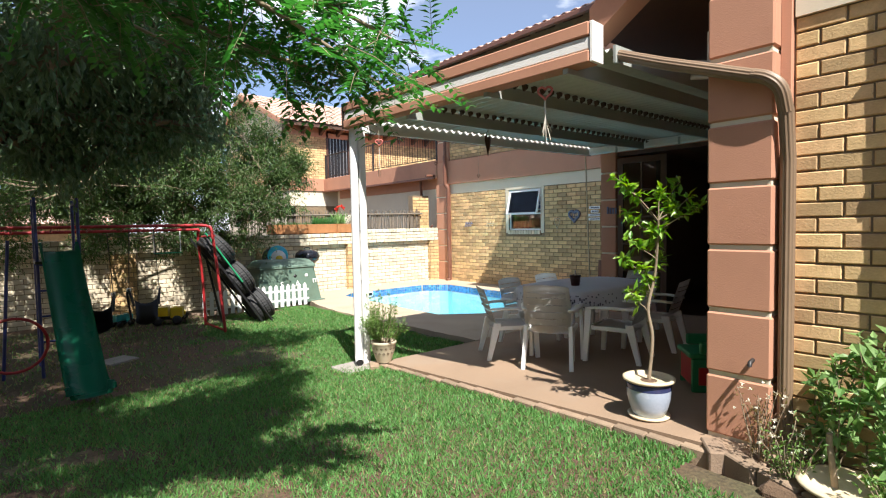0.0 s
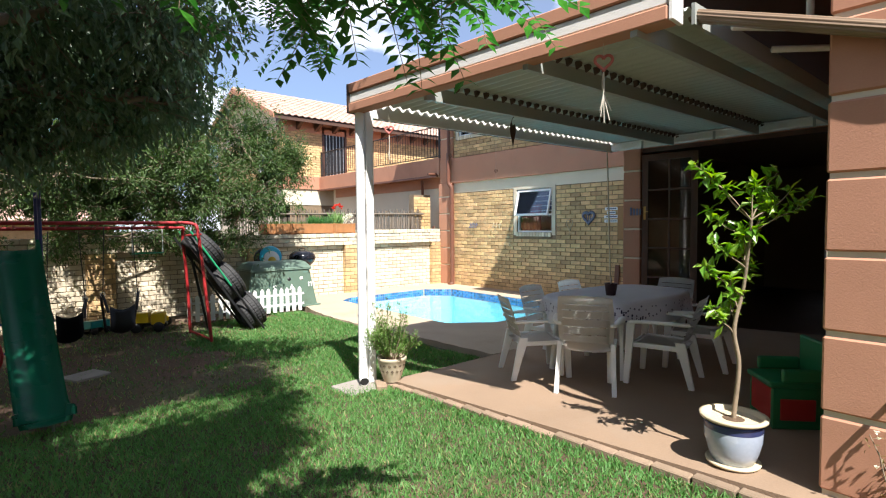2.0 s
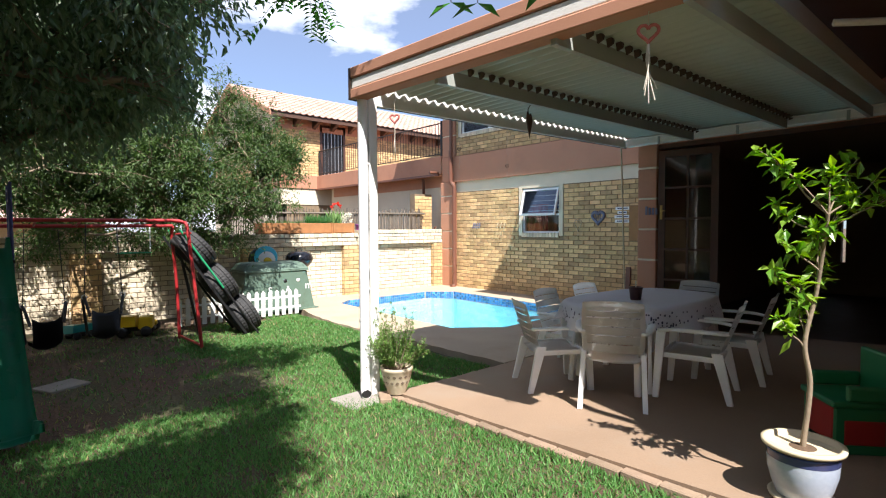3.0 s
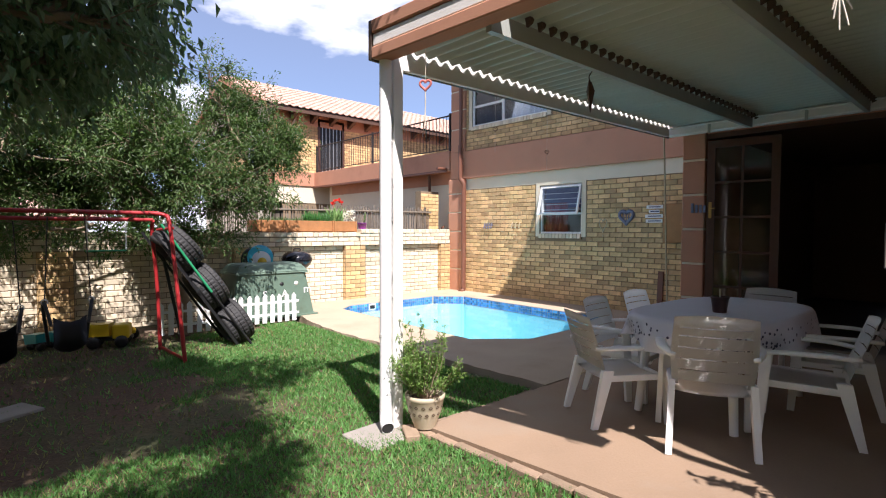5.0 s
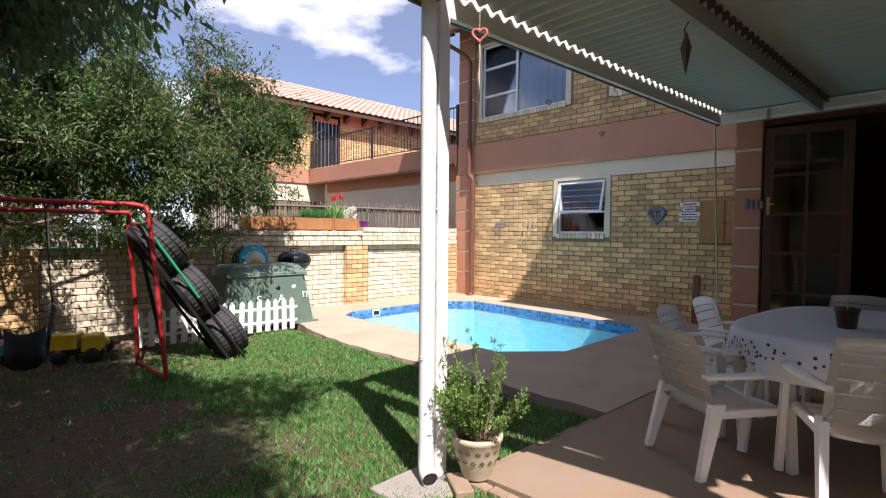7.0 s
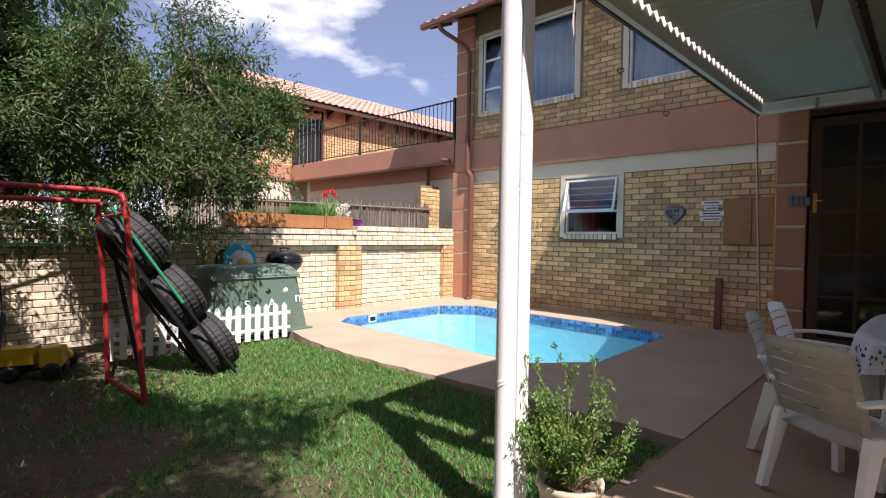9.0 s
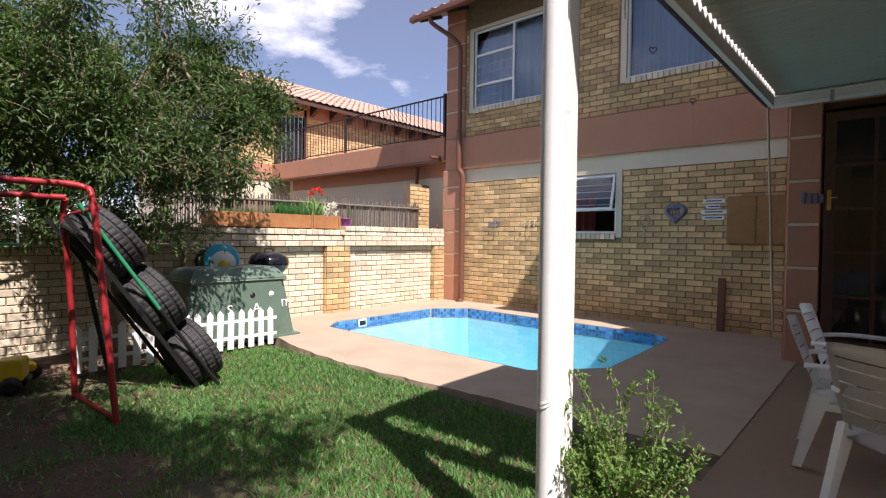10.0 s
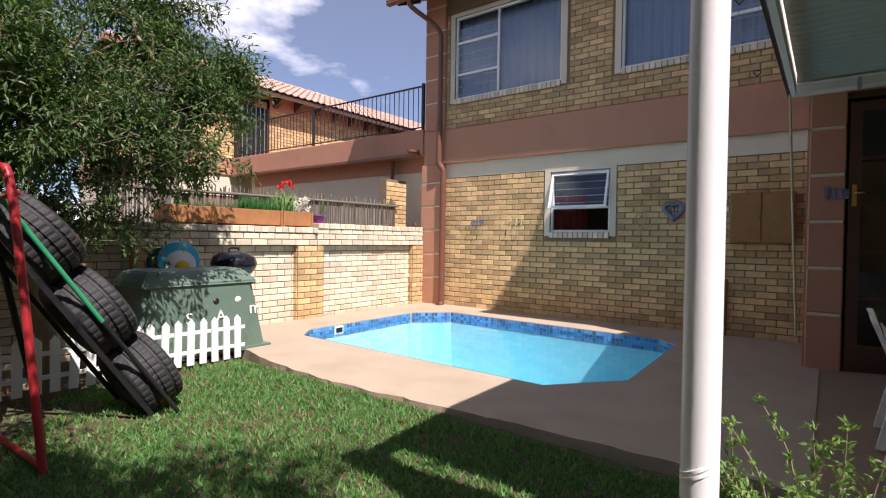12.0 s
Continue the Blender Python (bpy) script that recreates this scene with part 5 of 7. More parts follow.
for z0, z1, mt, out in ((0.0, 0.085, M_TERRA, 0.0), (0.085, 0.175, M_WHITE_PAINT, 0.012), (0.175, 0.27, M_TERRA, 0.0)):
    part("stripe", boxed(-0.03 + out, 0.1, -1.46, 1.49, z0 + 0.002, z1 - 0.002, 0.008), mt, fascia)
part("end_cap", boxed(-0.028, 0.11, -1.49, -1.465, 0.0, 0.265, 0.004), M_WHITE_PAINT, fascia, "white end cap")
part("tail", boxed(-0.025, 0.1, 1.495, 1.53, 0.0, 0.27, 0.004), M_DARK_MARK, fascia, "dark end")
rear = thing("rear_gutter", "white gutter along the house side of the veranda roof", "gutter", pose(8.39, 3.95, 2.665), kind="structure")
part("gutter", boxed(-0.07, 0.045, -2.5, 1.75, 0, 0.11, 0.015), M_WHITE_PAINT, rear)
part("lip", tubed([(-0.075, -2.5, 0.1), (-0.075, 1.75, 0.1)], 0.012, n=8), M_WHITE_PAINT, rear)
for yy in (-2.0, -0.9, 0.2, 1.2):
    part("bracket", boxed(-0.08, -0.07, yy, yy + 0.03, -0.02, 0.12), M_ROOF_BEAM, rear)
for p, q in (((0.62, -3.12, 0.06), (0.92, -3.42, 0.04)), ((1.3, -3.12, 0.08), (1.55, -3.5, 0.05))):
    part("gutter_bracket", tubed([p, q], 0.022, n=4), M_WHITE_PAINT, roofv, "white bent gutter bracket")
    part("gutter_bracket", tubed([q, (q[0], q[1], q[2] + 0.22)], 0.02, n=4), M_WHITE_PAINT, roofv, "white bent gutter bracket")

# post, rainwater pipe and slab
post = thing("veranda_post", "white painted veranda post with flaking paint", "post", pose(3.85, 5.615, 0.0))
part("shaft", boxed(-0.041, 0.041, -0.041, 0.041, 0, 2.66, 0.006), M_WHITE_PAINT, post)
part("foot", boxed(-0.05, 0.05, -0.05, 0.05, -0.05, 0.02), M_SLAB, post)


def scroll(cx, cz, r, turns, flip=1):
    pts = []
    for k in range(26):
        t = k / 25
        a = turns * 2 * math.pi * t
        rr = r * (1 - 0.85 * t)
        pts.append((-0.047, cx + flip * rr * math.cos(a), cz + rr * math.sin(a)))
    return pts


for cz, fl in ((0.95, 1), (1.5, -1), (2.05, 1)):
    bm = bmesh.new()
    tube(bm, [(x, y - 0.0, z) for x, y, z in scroll(0.0, cz, 0.034, 1.4, fl)], 0.005, n=5)
    tube(bm, smoothline([(-0.047, 0.03 * fl, cz), (-0.047, -0.025, cz + 0.14), (-0.047, 0.025 * fl, cz + 0.3)], 5), 0.005, n=5)
    part("scroll", bm, M_STEEL, post, "small iron scroll")
dp = thing("white_downpipe", "round white rainwater pipe strapped to the post", "downpipe", pose(3.752, 5.598, 0.0))
part("pipe", tubed([(0, 0, 0.13), (0, 0, 2.68)], 0.043, n=16), M_WHITE_PIPE, dp)
bm = bmesh.new()
tube(bm, smoothline([(0, 0, 0.2), (0, 0, 0.12), (-0.01, -0.02, 0.075), (-0.035, -0.075, 0.055)], 5), 0.044, n=16, cap=False)
shoe = part("shoe", bm, M_WHITE_PIPE, dp)
bm = bmesh.new()
tube(bm, [(-0.028, -0.06, 0.058), (-0.033, -0.071, 0.055)], 0.040, n=16)
# black disc stands in for the shade inside the pipe
part("bore_shade", bm, M_BLACK_PLASTIC, dp, "black disc for the shaded pipe mouth")
for z in (0.685, 0.70):
    part("wire_tie", tubed([(0, 0, z), (0.0, 0.004, z + 0.007)], 0.047, n=16), M_WHITE, dp, "white wire tie")
tagged(part("splash_slab", boxed(-0.17, 0.17, -0.18, 0.18, -0.05, 0.02, 0.008), M_SLAB, m=pose(3.65, 5.56, 0.0, 1, 0, 3)), "square grey concrete splash slab at the post", "slab")
tagged(part("edging_brick", boxed(-0.11, 0.11, -0.05, 0.05, -0.07, 0.0, 0.006), M_PAVER, m=pose(3.83, 5.41, 0.05, 0, 0, 60)), "loose clay brick beside the post", "brick")

gp = thing("ribbed_downpipe", "ribbed brown rainwater pipe bent round the pillar", "downpipe", pose(4.21, 1.685, 0.03))


def ribbed(pts, w=0.036):
    """Pipe with a fluted section."""
    bm = bmesh.new()
    n = 60
    for ring in tube(bm, pts, w, n=n):
        c = sum((v.co for v in ring), Vector()) / n
        for k, v in enumerate(ring):
            v.co = c + (v.co - c) * (1.07 if k % 5 in (0, 1) else 0.96)
    return bm


part("sloping_pipe", ribbed([(-0.02, 1.02, 2.70), (-0.15, 0.6, 2.51), (-0.165, 0.08, 2.31)]), M_RIB_PIPE, gp)
part("elbow", ribbed(smoothline([(-0.165, 0.10, 2.32), (-0.165, 0.02, 2.285), (-0.15, -0.035, 2.22), (-0.11, -0.05, 2.10)], 4)), M_RIB_PIPE, gp)
part("upright_pipe", ribbed([(-0.11, -0.05, 2.12), (-0.06, -0.05, 1.85), (-0.06, -0.05, 1.0), (-0.06, -0.05, 0.05)]), M_RIB_PIPE, gp)
wp = thing("white_waste_pipe", "white waste pipe with joints on the brick wall", "pipe", pose(4.21, 1.17, 0.0))
part("pipe", tubed([(0, 0, 0.0), (0, 0, 3.6)], 0.028, n=14), M_WHITE_PIPE, wp)
for z in (0.95, 1.38, 1.78):
    part("socket", tubed([(0, 0, z), (0, 0, z + 0.07)], 0.036, n=14), M_WHITE_PIPE, wp)
part("branch", tubed([(0, 0, 1.42), (0.0, -0.16, 1.42)], 0.026, n=12), M_WHITE_PIPE, wp)
part("clip", boxed(-0.035, 0.05, -0.05, 0.04, 2.4, 2.425), M_IRON, wp, "dark clip")
tagged(part("garden_tap", tubed([(4.09, 1.78, 0.74), (4.01, 1.77, 0.74), (4.01, 1.77, 0.72)], 0.012, n=8), M_IRON), "dark pipe stub in the pillar", "pipe stub")

# doors
def glazed_door(m, label):
    d = thing("glazed_door", label, "door", m)
    w, h, f = 0.78, 2.46, 0.09
    bm = bmesh.new()
    for x0, x1, z0, z1 in ((0, f, 0, h), (w - f, w, 0, h), (f, w - f, 0, 0.22), (f, w - f, h - f, h)):
        box(bm, x0, x1, -0.02, 0.02, z0, z1)
    part("stiles", bm, M_DOOR_WOOD, d)
    for k in range(1, 5):
        z = 0.22 + (h - f - 0.22) * k / 5
        part("glazing_bar", boxed(f, w - f, -0.014, 0.014, z - 0.014, z + 0.014), M_DOOR_WOOD, d)
    part("glazing_bar", boxed(w / 2 - 0.014, w / 2 + 0.014, -0.012, 0.012, 0.22, h - f), M_DOOR_WOOD, d)
    part("pane", boxed(f, w - f, -0.003, 0.003, 0.22, h - f), M_GLASS, d).visible_shadow = False
    hd = part("lock_plate", boxed(0.025, 0.06, -0.026, -0.02, 1.5, 1.7, 0.002), M_BRASS, d, "brass lock plate")
    part("handle", tubed([(0.045, -0.025, 1.62), (0.045, -0.06, 1.62), (0.11, -0.06, 1.62)], 0.008, n=6), M_BRASS, d, "brass lever")
    return d


glazed_door(pose(DX - 0.02, 5.22, 0.10, 0, 0, -84), "open glazed timber door folded beside the pier")
door_frame = boxed(DX + 0.0, DX + 0.14, 2.1, 5.24, 2.60, 2.66)
tagged(part("door_head", door_frame, M_DOOR_WOOD), "red-brown timber door head", "door frame", kind="structure")

# ---- garden furniture ----
def garden_chair(m, label):
    c = thing("garden_chair", label, "chair", m, group="chairs round the table")
    bm = bmesh.new()
    # seat: shallow dish
    rows = []
    for j in range(7):
        v = j / 6
        y = 0.22 - 0.44 * v
        row = []
        for i in range(7):
            u = -1 + 2 * i / 6
            w = 0.235 - 0.02 * v
            row.append(bm.verts.new((u * w, y, 0.425 - 0.03 * v - 0.02 * (1 - u * u) - (0.02 if j == 0 else 0))))
        rows.append(row)
    for a, b in zip(rows, rows[1:]):
        for i in range(6):
            bm.faces.new((a[i], b[i], b[i + 1], a[i + 1]))
    bmesh.ops.solidify(bm, geom=bm.faces[:], thickness=0.012)
    part("seat", bm, M_PLASTIC, c, smooth=True)

    def back_at(u, t):
        """Point on the curved backrest: u across, t up."""
        y = -0.20 - 0.13 * t - 0.035 * (1 - u * u) * (0.4 + 0.6 * t)
        w = 0.215 + 0.012 * math.sin(t * math.pi)
        return Vector((u * w, y, 0.43 + 0.455 * t + (0.02 * (1 - u * u) if t > 0.9 else 0)))

    def strip(u0, u1, t0, t1, nu, nt, th=0.014):
        b = bmesh.new()
        g = [[b.verts.new(back_at(u0 + (u1 - u0) * i / nu, t0 + (t1 - t0) * j / nt)) for i in range(nu + 1)] for j in range(nt + 1)]
        for j in range(nt):
            for i in range(nu):
                b.faces.new((g[j][i], g[j][i + 1], g[j + 1][i + 1], g[j + 1][i]))
        bmesh.ops.solidify(b, geom=b.faces[:], thickness=th)
        return b

    slats = [(0.07, 0.226), (0.242, 0.394), (0.410, 0.562), (0.578, 0.730), (0.746, 0.852)]
    for a, b in slats:
        part("back_slat", strip(-0.84, 0.84, a, b, 8, 1), M_PLASTIC, c, smooth=True)
    part("top_rail", strip(-1.0, 1.0, 0.865, 1.0, 10, 2, 0.022), M_PLASTIC, c, smooth=True)
    for s in (-1, 1):
        part("back_stile", strip(0.84 * s if s > 0 else -1.0, 1.0 if s > 0 else -0.84, 0.0, 0.87, 1, 8, 0.026), M_PLASTIC, c, smooth=True)
        arm = bmesh.new()
        line = smoothline([(0.215 * s, -0.27, 0.64), (0.262 * s, -0.12, 0.655), (0.272 * s, 0.10, 0.652), (0.262 * s, 0.215, 0.635)], 5)
        prev = None
        for i, p in enumerate(line):
            w = 0.018 + 0.012 * math.sin(i / (len(line) - 1) * math.pi)
            q = [arm.verts.new((p.x + dx, p.y, p.z + dz)) for dx, dz in ((-w, -0.02), (w, -0.02), (w, 0.004), (0, 0.010), (-w, 0.004))]
            if prev:
                for k in range(5):
                    arm.faces.new((prev[k], prev[(k + 1) % 5], q[(k + 1) % 5], q[k]))
            else:
                arm.faces.new(q[::-1])
            prev = q
        arm.faces.new(prev)
        part("armrest", arm, M_PLASTIC, c, smooth=True)

        def leg(top, foot, w0, w1, d0, d1, zt):
            b = bmesh.new()
            rings = []
            for t in (0, 0.5, 1):
                x, y, z = (top[i] + (foot[i] - top[i]) * t for i in range(3))
                w, d = w0 + (w1 - w0) * t, d0 + (d1 - d0) * t
                rings.append([b.verts.new((x + a * w, y + e * d, z)) for a, e in ((-1, -1), (1, -1), (1, 1), (-1, 1))])
            for a, e in zip(rings, rings[1:]):
                for k in range(4):
                    b.faces.new((a[k], a[(k + 1) % 4], e[(k + 1) % 4], e[k]))
            b.faces.new(rings[0])
            b.faces.new(rings[-1][::-1])
            bmesh.ops.recalc_face_normals(b, faces=b.faces)
            return b

        part("front_leg", leg((0.255 * s, 0.20, 0.64), (0.268 * s, 0.235, 0.0), 0.012, 0.018, 0.034, 0.022, 0), M_PLASTIC, c)
        part("back_leg", leg((0.215 * s, -0.19, 0.46), (0.232 * s, -0.29, 0.0), 0.018, 0.018, 0.04, 0.02, 0), M_PLASTIC, c)
        part("seat_rail", boxed(0.215 * s - 0.012, 0.215 * s + 0.012, -0.2, 0.2, 0.37, 0.42, 0.004), M_PLASTIC, c)
    part("front_apron", boxed(-0.22, 0.22, 0.195, 0.215, 0.36, 0.415, 0.004), M_PLASTIC, c)
    return c


def chair_pose(x, y, face):
    return pose(x, y, patio_z(y), 0, 0, face - 90) @ Matrix.Diagonal((1, 1, 0.925, 1))     # face: degrees of the way it looks, from +x


chair_a = garden_chair(chair_pose(4.99, 3.90, 27), "white slatted plastic garden chair at the table end")
for x, y, a, lb in ((5.06, 4.54, -33, "white slatted plastic garden chair, turned at the table corner"),
                    (5.56, 3.52, 103, "white slatted plastic garden chair drawn up to the table side"),
                    (6.99, 4.20, 178, "white slatted plastic garden chair at the far table end"),
                    (5.70, 4.78, -86, "white slatted plastic garden chair with its back to the pool"),
                    (6.43, 4.80, -92, "white slatted plastic garden chair with its back to the pool"),
                    (6.27, 3.50, 100, "white slatted plastic garden chair on the shaded table side")):
    tagged(copy_thing(chair_a, chair_pose(x, y, a)), lb)

TBL = pose(5.82, 4.10, patio_z(4.1), 0, 0, -3)
table = thing("garden_table", "white plastic garden table on four legs", "table", TBL)


def oval(a, b, n=40, p=3.2):
    return [(a * math.copysign(abs(math.cos(t)) ** (2 / p), math.cos(t)), b * math.copysign(abs(math.sin(t)) ** (2 / p), math.sin(t))) for t in (2 * math.pi * k / n for k in range(n))]


part("tabletop", prismed(oval(0.82, 0.46), 0.695, 0.725), M_PLASTIC, table)
for sx in (-1, 1):
    for sy in (-1, 1):
        part("leg", tubed([(0.56 * sx, 0.28 * sy, 0.7), (0.62 * sx, 0.33 * sy, 0.0)], 0.035, 0.028, n=8), M_PLASTIC, table)
cloth = thing("tablecloth", "white tablecloth with a dark spotted border", "tablecloth", TBL @ pose(0, 0, 0.727))
bm = bmesh.new()
N = 160
rings = []
for dz, grow in ((0.006, 0.0), (0.006, 0.93), (0.004, 0.995), (-0.02, 1.02), (-0.10, 1.03), (-0.19, 1.035)):
    ring = []
    for k, (x, y) in enumerate(oval(0.83, 0.47, N)):
        t = 2 * math.pi * k / N
        w = max(0, -dz) * 0.35
        fold = 1 + w * (math.sin(t * 11) + 0.5 * math.sin(t * 23 + 1)) * 0.8
        drop = dz * (1 + 0.25 * math.sin(t * 4 + 0.7)) if dz < -0.15 else dz
        ring.append(bm.verts.new((x * max(grow, 0.001) * fold, y * max(grow, 0.001) * fold, drop)))
    rings.append(ring)
for a, b in zip(rings, rings[1:]):
    for k in range(N):
        f = bm.faces.new((a[k], a[(k + 1) % N], b[(k + 1) % N], b[k]))
        f.smooth = True
bmesh.ops.remove_doubles(bm, verts=rings[0], dist=0.01)
part("cloth", bm, M_CLOTH, cloth)
sv, sf = [], []
for k in range(330):
    t = 2 * math.pi * (k + random.uniform(-0.3, 0.3)) / 330
    i = int(t / (2 * math.pi) * N) % N
    x, y = oval(0.83, 0.47, N)[i]
    w = random.uniform(0.03, 0.16)
    fold = 1 + w * 0.35 * (math.sin(t * 11) + 0.5 * math.sin(t * 23 + 1)) * 0.8
    nrm = Vector((x / 0.69, y / 0.22, 0)).normalized()
    p = Vector((x * 1.034 * fold, y * 1.034 * fold, -w)) + nrm * 0.010
    tg = Vector((-nrm.y, nrm.x, 0))
    o = len(sv)
    r = random.uniform(0.0065, 0.011)
    for a in range(6):
        sv.append(tuple(p + tg * r * math.cos(a * 1.047) + Vector((0, 0, 1)) * r * math.sin(a * 1.047)))
    sf.append(tuple(range(o, o + 6)))
raw_part("spots", sv, sf, M_SPOT, cloth, "printed dark spots", "stuff")
tp = thing("table_pot", "small dark pot with a pale stake on the table", "flower pot", pose(5.60, 4.05, patio_z(4.1) + 0.735))
part("pot", lathed([(0.045, 0), (0.058, 0.1), (0.062, 0.1), (0.062, 0.115), (0.05, 0.115), (0.048, 0.09), (0.0005, 0.09)], 20), M_BROWN_POT, tp)
part("stake", boxed(-0.006, 0.006, -0.003, 0.003, 0.08, 0.17), M_CORD, tp, "pale label stake")

kid = thing("child_chair", "green moulded child's chair with a red panel under the seat", "chair", pose(5.08, 2.45, patio_z(2.4), 0, 0, 40))
part("seat", boxed(-0.17, 0.17, -0.17, 0.17, 0.27, 0.31, 0.014, 2), M_GREEN_CHAIR, kid)
part("backrest", boxed(-0.17, 0.17, -0.20, -0.165, 0.0, 0.56, 0.014, 2), M_GREEN_CHAIR, kid)
for s in (-1, 1):
    part("armrest", boxed(0.17 * s - 0.018, 0.17 * s + 0.018, -0.17, 0.10, 0.31, 0.40, 0.016, 2), M_GREEN_CHAIR, kid)
    part("side_panel", boxed(0.15 * s - 0.012, 0.15 * s + 0.012, -0.165, 0.15, 0.0, 0.27, 0.01), M_GREEN_CHAIR, kid)
    part("inset", boxed(0.15 * s - 0.017, 0.15 * s + 0.017, -0.11, 0.10, 0.06, 0.20, 0.004), M_RED_SEAT, kid, "red inset")
part("front_panel", boxed(-0.14, 0.14, 0.13, 0.15, 0.05, 0.27, 0.008), M_RED_SEAT, kid, "red front panel")

# ---- pots and plants ----
def leafy(name, items, mat, parent, label=""):
    return leaf_set(name, items, mat, parent, label)


pot = thing("beige_plant_pot", "beige pot with two rows of dark diamonds", "plant pot", pose(3.95, 5.40, patio_z(5.4)) @ Matrix.Scale(0.9, 4))
part("pot", lathed([(0.085, 0), (0.105, 0.06), (0.135, 0.14), (0.15, 0.225), (0.158, 0.235), (0.158, 0.262), (0.14, 0.262), (0.135, 0.23), (0.0005, 0.23)], 28), M_BEIGE_POT, pot)
part("soil", lathed([(0.133, 0.228), (0.0005, 0.245)], 16), M_SOIL, pot, "dark soil")
dia = None
for row, (z, r) in enumerate(((0.185, 0.1475), (0.125, 0.133))):
    for k in range(16):
        if dia is None:
            bm = bmesh.new()
            o = [bm.verts.new(v) for v in ((0, -0.017, 0), (0, 0, 0.015), (0, 0.017, 0), (0, 0, -0.015))]
            i = [bm.verts.new(v) for v in ((0, -0.009, 0), (0, 0, 0.008), (0, 0.009, 0), (0, 0, -0.008))]
            for a in range(4):
                bm.faces.new((o[a], o[(a + 1) % 4], i[(a + 1) % 4], i[a]))
            ob = part("diamond", bm, M_DARK_MARK, pot)
            dia = ob.data
        else:
            ob = new("diamond", dia)
            ob.parent = pot
        ob.matrix_local = pose(0, 0, 0, 0, 0, k * 22.5 + row * 11) @ pose(r, 0, z, 0, 14)
bush = thing("potted_bush", "small-leaved green bush in the beige pot", "bush", pose(3.95, 5.40, patio_z(5.4) + 0.21))
wood = bmesh.new()
items = []
for k in range(46):
    a = random.uniform(0, 6.283)
    s = random.uniform(0.08, 0.30)
    h = random.uniform(0.14, 0.46) if k > 5 else random.uniform(0.48, 0.6)
    if k <= 5:
        s *= 0.6
    tw = limb((0.04 * math.cos(a), 0.04 * math.sin(a), 0), (s * math.cos(a), s * math.sin(a), h), 0.15, 5)
    tube(wood, tw, 0.005, 0.0015, 4, cap=False)
    for i in range(110):
        p = tw[random.randrange(len(tw) // 3, len(tw))] + rnd(0.03 if k > 5 else 0.015)
        items.append((p, rnd() + Vector((0, 0, 0.4)), rnd() + Vector((0, 0, 1)), random.uniform(0.014, 0.030), 0.010))
part("stem", wood, M_TWIG, bush, kind="stuff")
leafy("leaves", items, M_LEAF_BUSH, bush)

bp = thing("blue_plant_pot", "large glazed blue pot with a dark band and saucer", "plant pot", pose(4.17, 2.45, patio_z(2.4)) @ Matrix.Diagonal((0.9, 0.9, 0.80, 1)))
part("saucer", lathed([(0.12, 0), (0.15, 0.012), (0.155, 0.028), (0.14, 0.028), (0.0005, 0.02)], 32), M_CREAM_RIM, bp)
part("pot", lathed([(0.10, 0.02), (0.118, 0.03), (0.14, 0.10), (0.158, 0.18), (0.162, 0.25), (0.16, 0.30), (0.0005, 0.29)], 36), M_BLUE_GLAZE, bp)
part("band", lathed([(0.163, 0.255), (0.166, 0.29), (0.172, 0.312), (0.158, 0.296)], 36), M_DARK_GLAZE, bp, "dark blue band")
part("rim", lathed([(0.17, 0.315), (0.188, 0.325), (0.19, 0.345), (0.165, 0.348), (0.155, 0.30), (0.0005, 0.295)], 36), M_CREAM_RIM, bp, "cream rim")
part("soil", lathed([(0.155, 0.30), (0.0005, 0.325)], 20), M_SOIL, bp)
lemon = thing("lemon_tree", "thin young lemon tree in the blue pot", "tree", pose(4.17, 2.45, patio_z(2.4) + 0.25))
wood = bmesh.new()
items = []
stem = smoothline([(0, 0, 0), (0.01, -0.02, 0.3), (-0.01, 0.0, 0.5), (0.02, -0.03, 0.72), (0.0, -0.06, 0.95), (-0.03, -0.08, 1.1)], 6)
tube(wood, stem, 0.013, 0.008, 7, cap=False)
tips = [(-0.10, 0.08, 0.62), (0.06, 0.06, 0.70), (-0.16, 0.10, 0.84), (0.10, -0.02, 0.86), (-0.18, 0.06, 0.98), (0.0, -0.02, 1.06), (-0.08, 0.12, 1.16), (-0.14, 0.10, 1.34), (-0.16, 0.16, 1.40), (0.06, -0.14, 1.18), (0.10, -0.22, 1.25), (0.14, -0.30, 1.20), (0.0, -0.08, 1.30), (0.06, -0.02, 1.0), (0.12, -0.16, 1.36), (-0.02, 0.02, 0.78), (0.03, -0.10, 1.12)]
for t in tips:
    st = min(stem[6:], key=lambda q: abs(q.z - (t[2] - 0.16)))
    tw = limb(st, t, 0.12, 5)
    tube(wood, tw, 0.005, 0.002, 5, cap=False)
    for i in range(24):
        p = tw[random.randrange(len(tw) // 2, len(tw))] + rnd(0.02)
        items.append((p, rnd() + Vector((0, 0, 0.15)), rnd(0.8) + Vector((0, 0, 1)), random.uniform(0.05, 0.10), random.uniform(0.026, 0.042)))
part("stem", wood, M_TWIG, lemon, "thin brown stem")
leafy("leaves", items, M_LEAF_LEMON, lemon, "glossy yellow-green leaves")

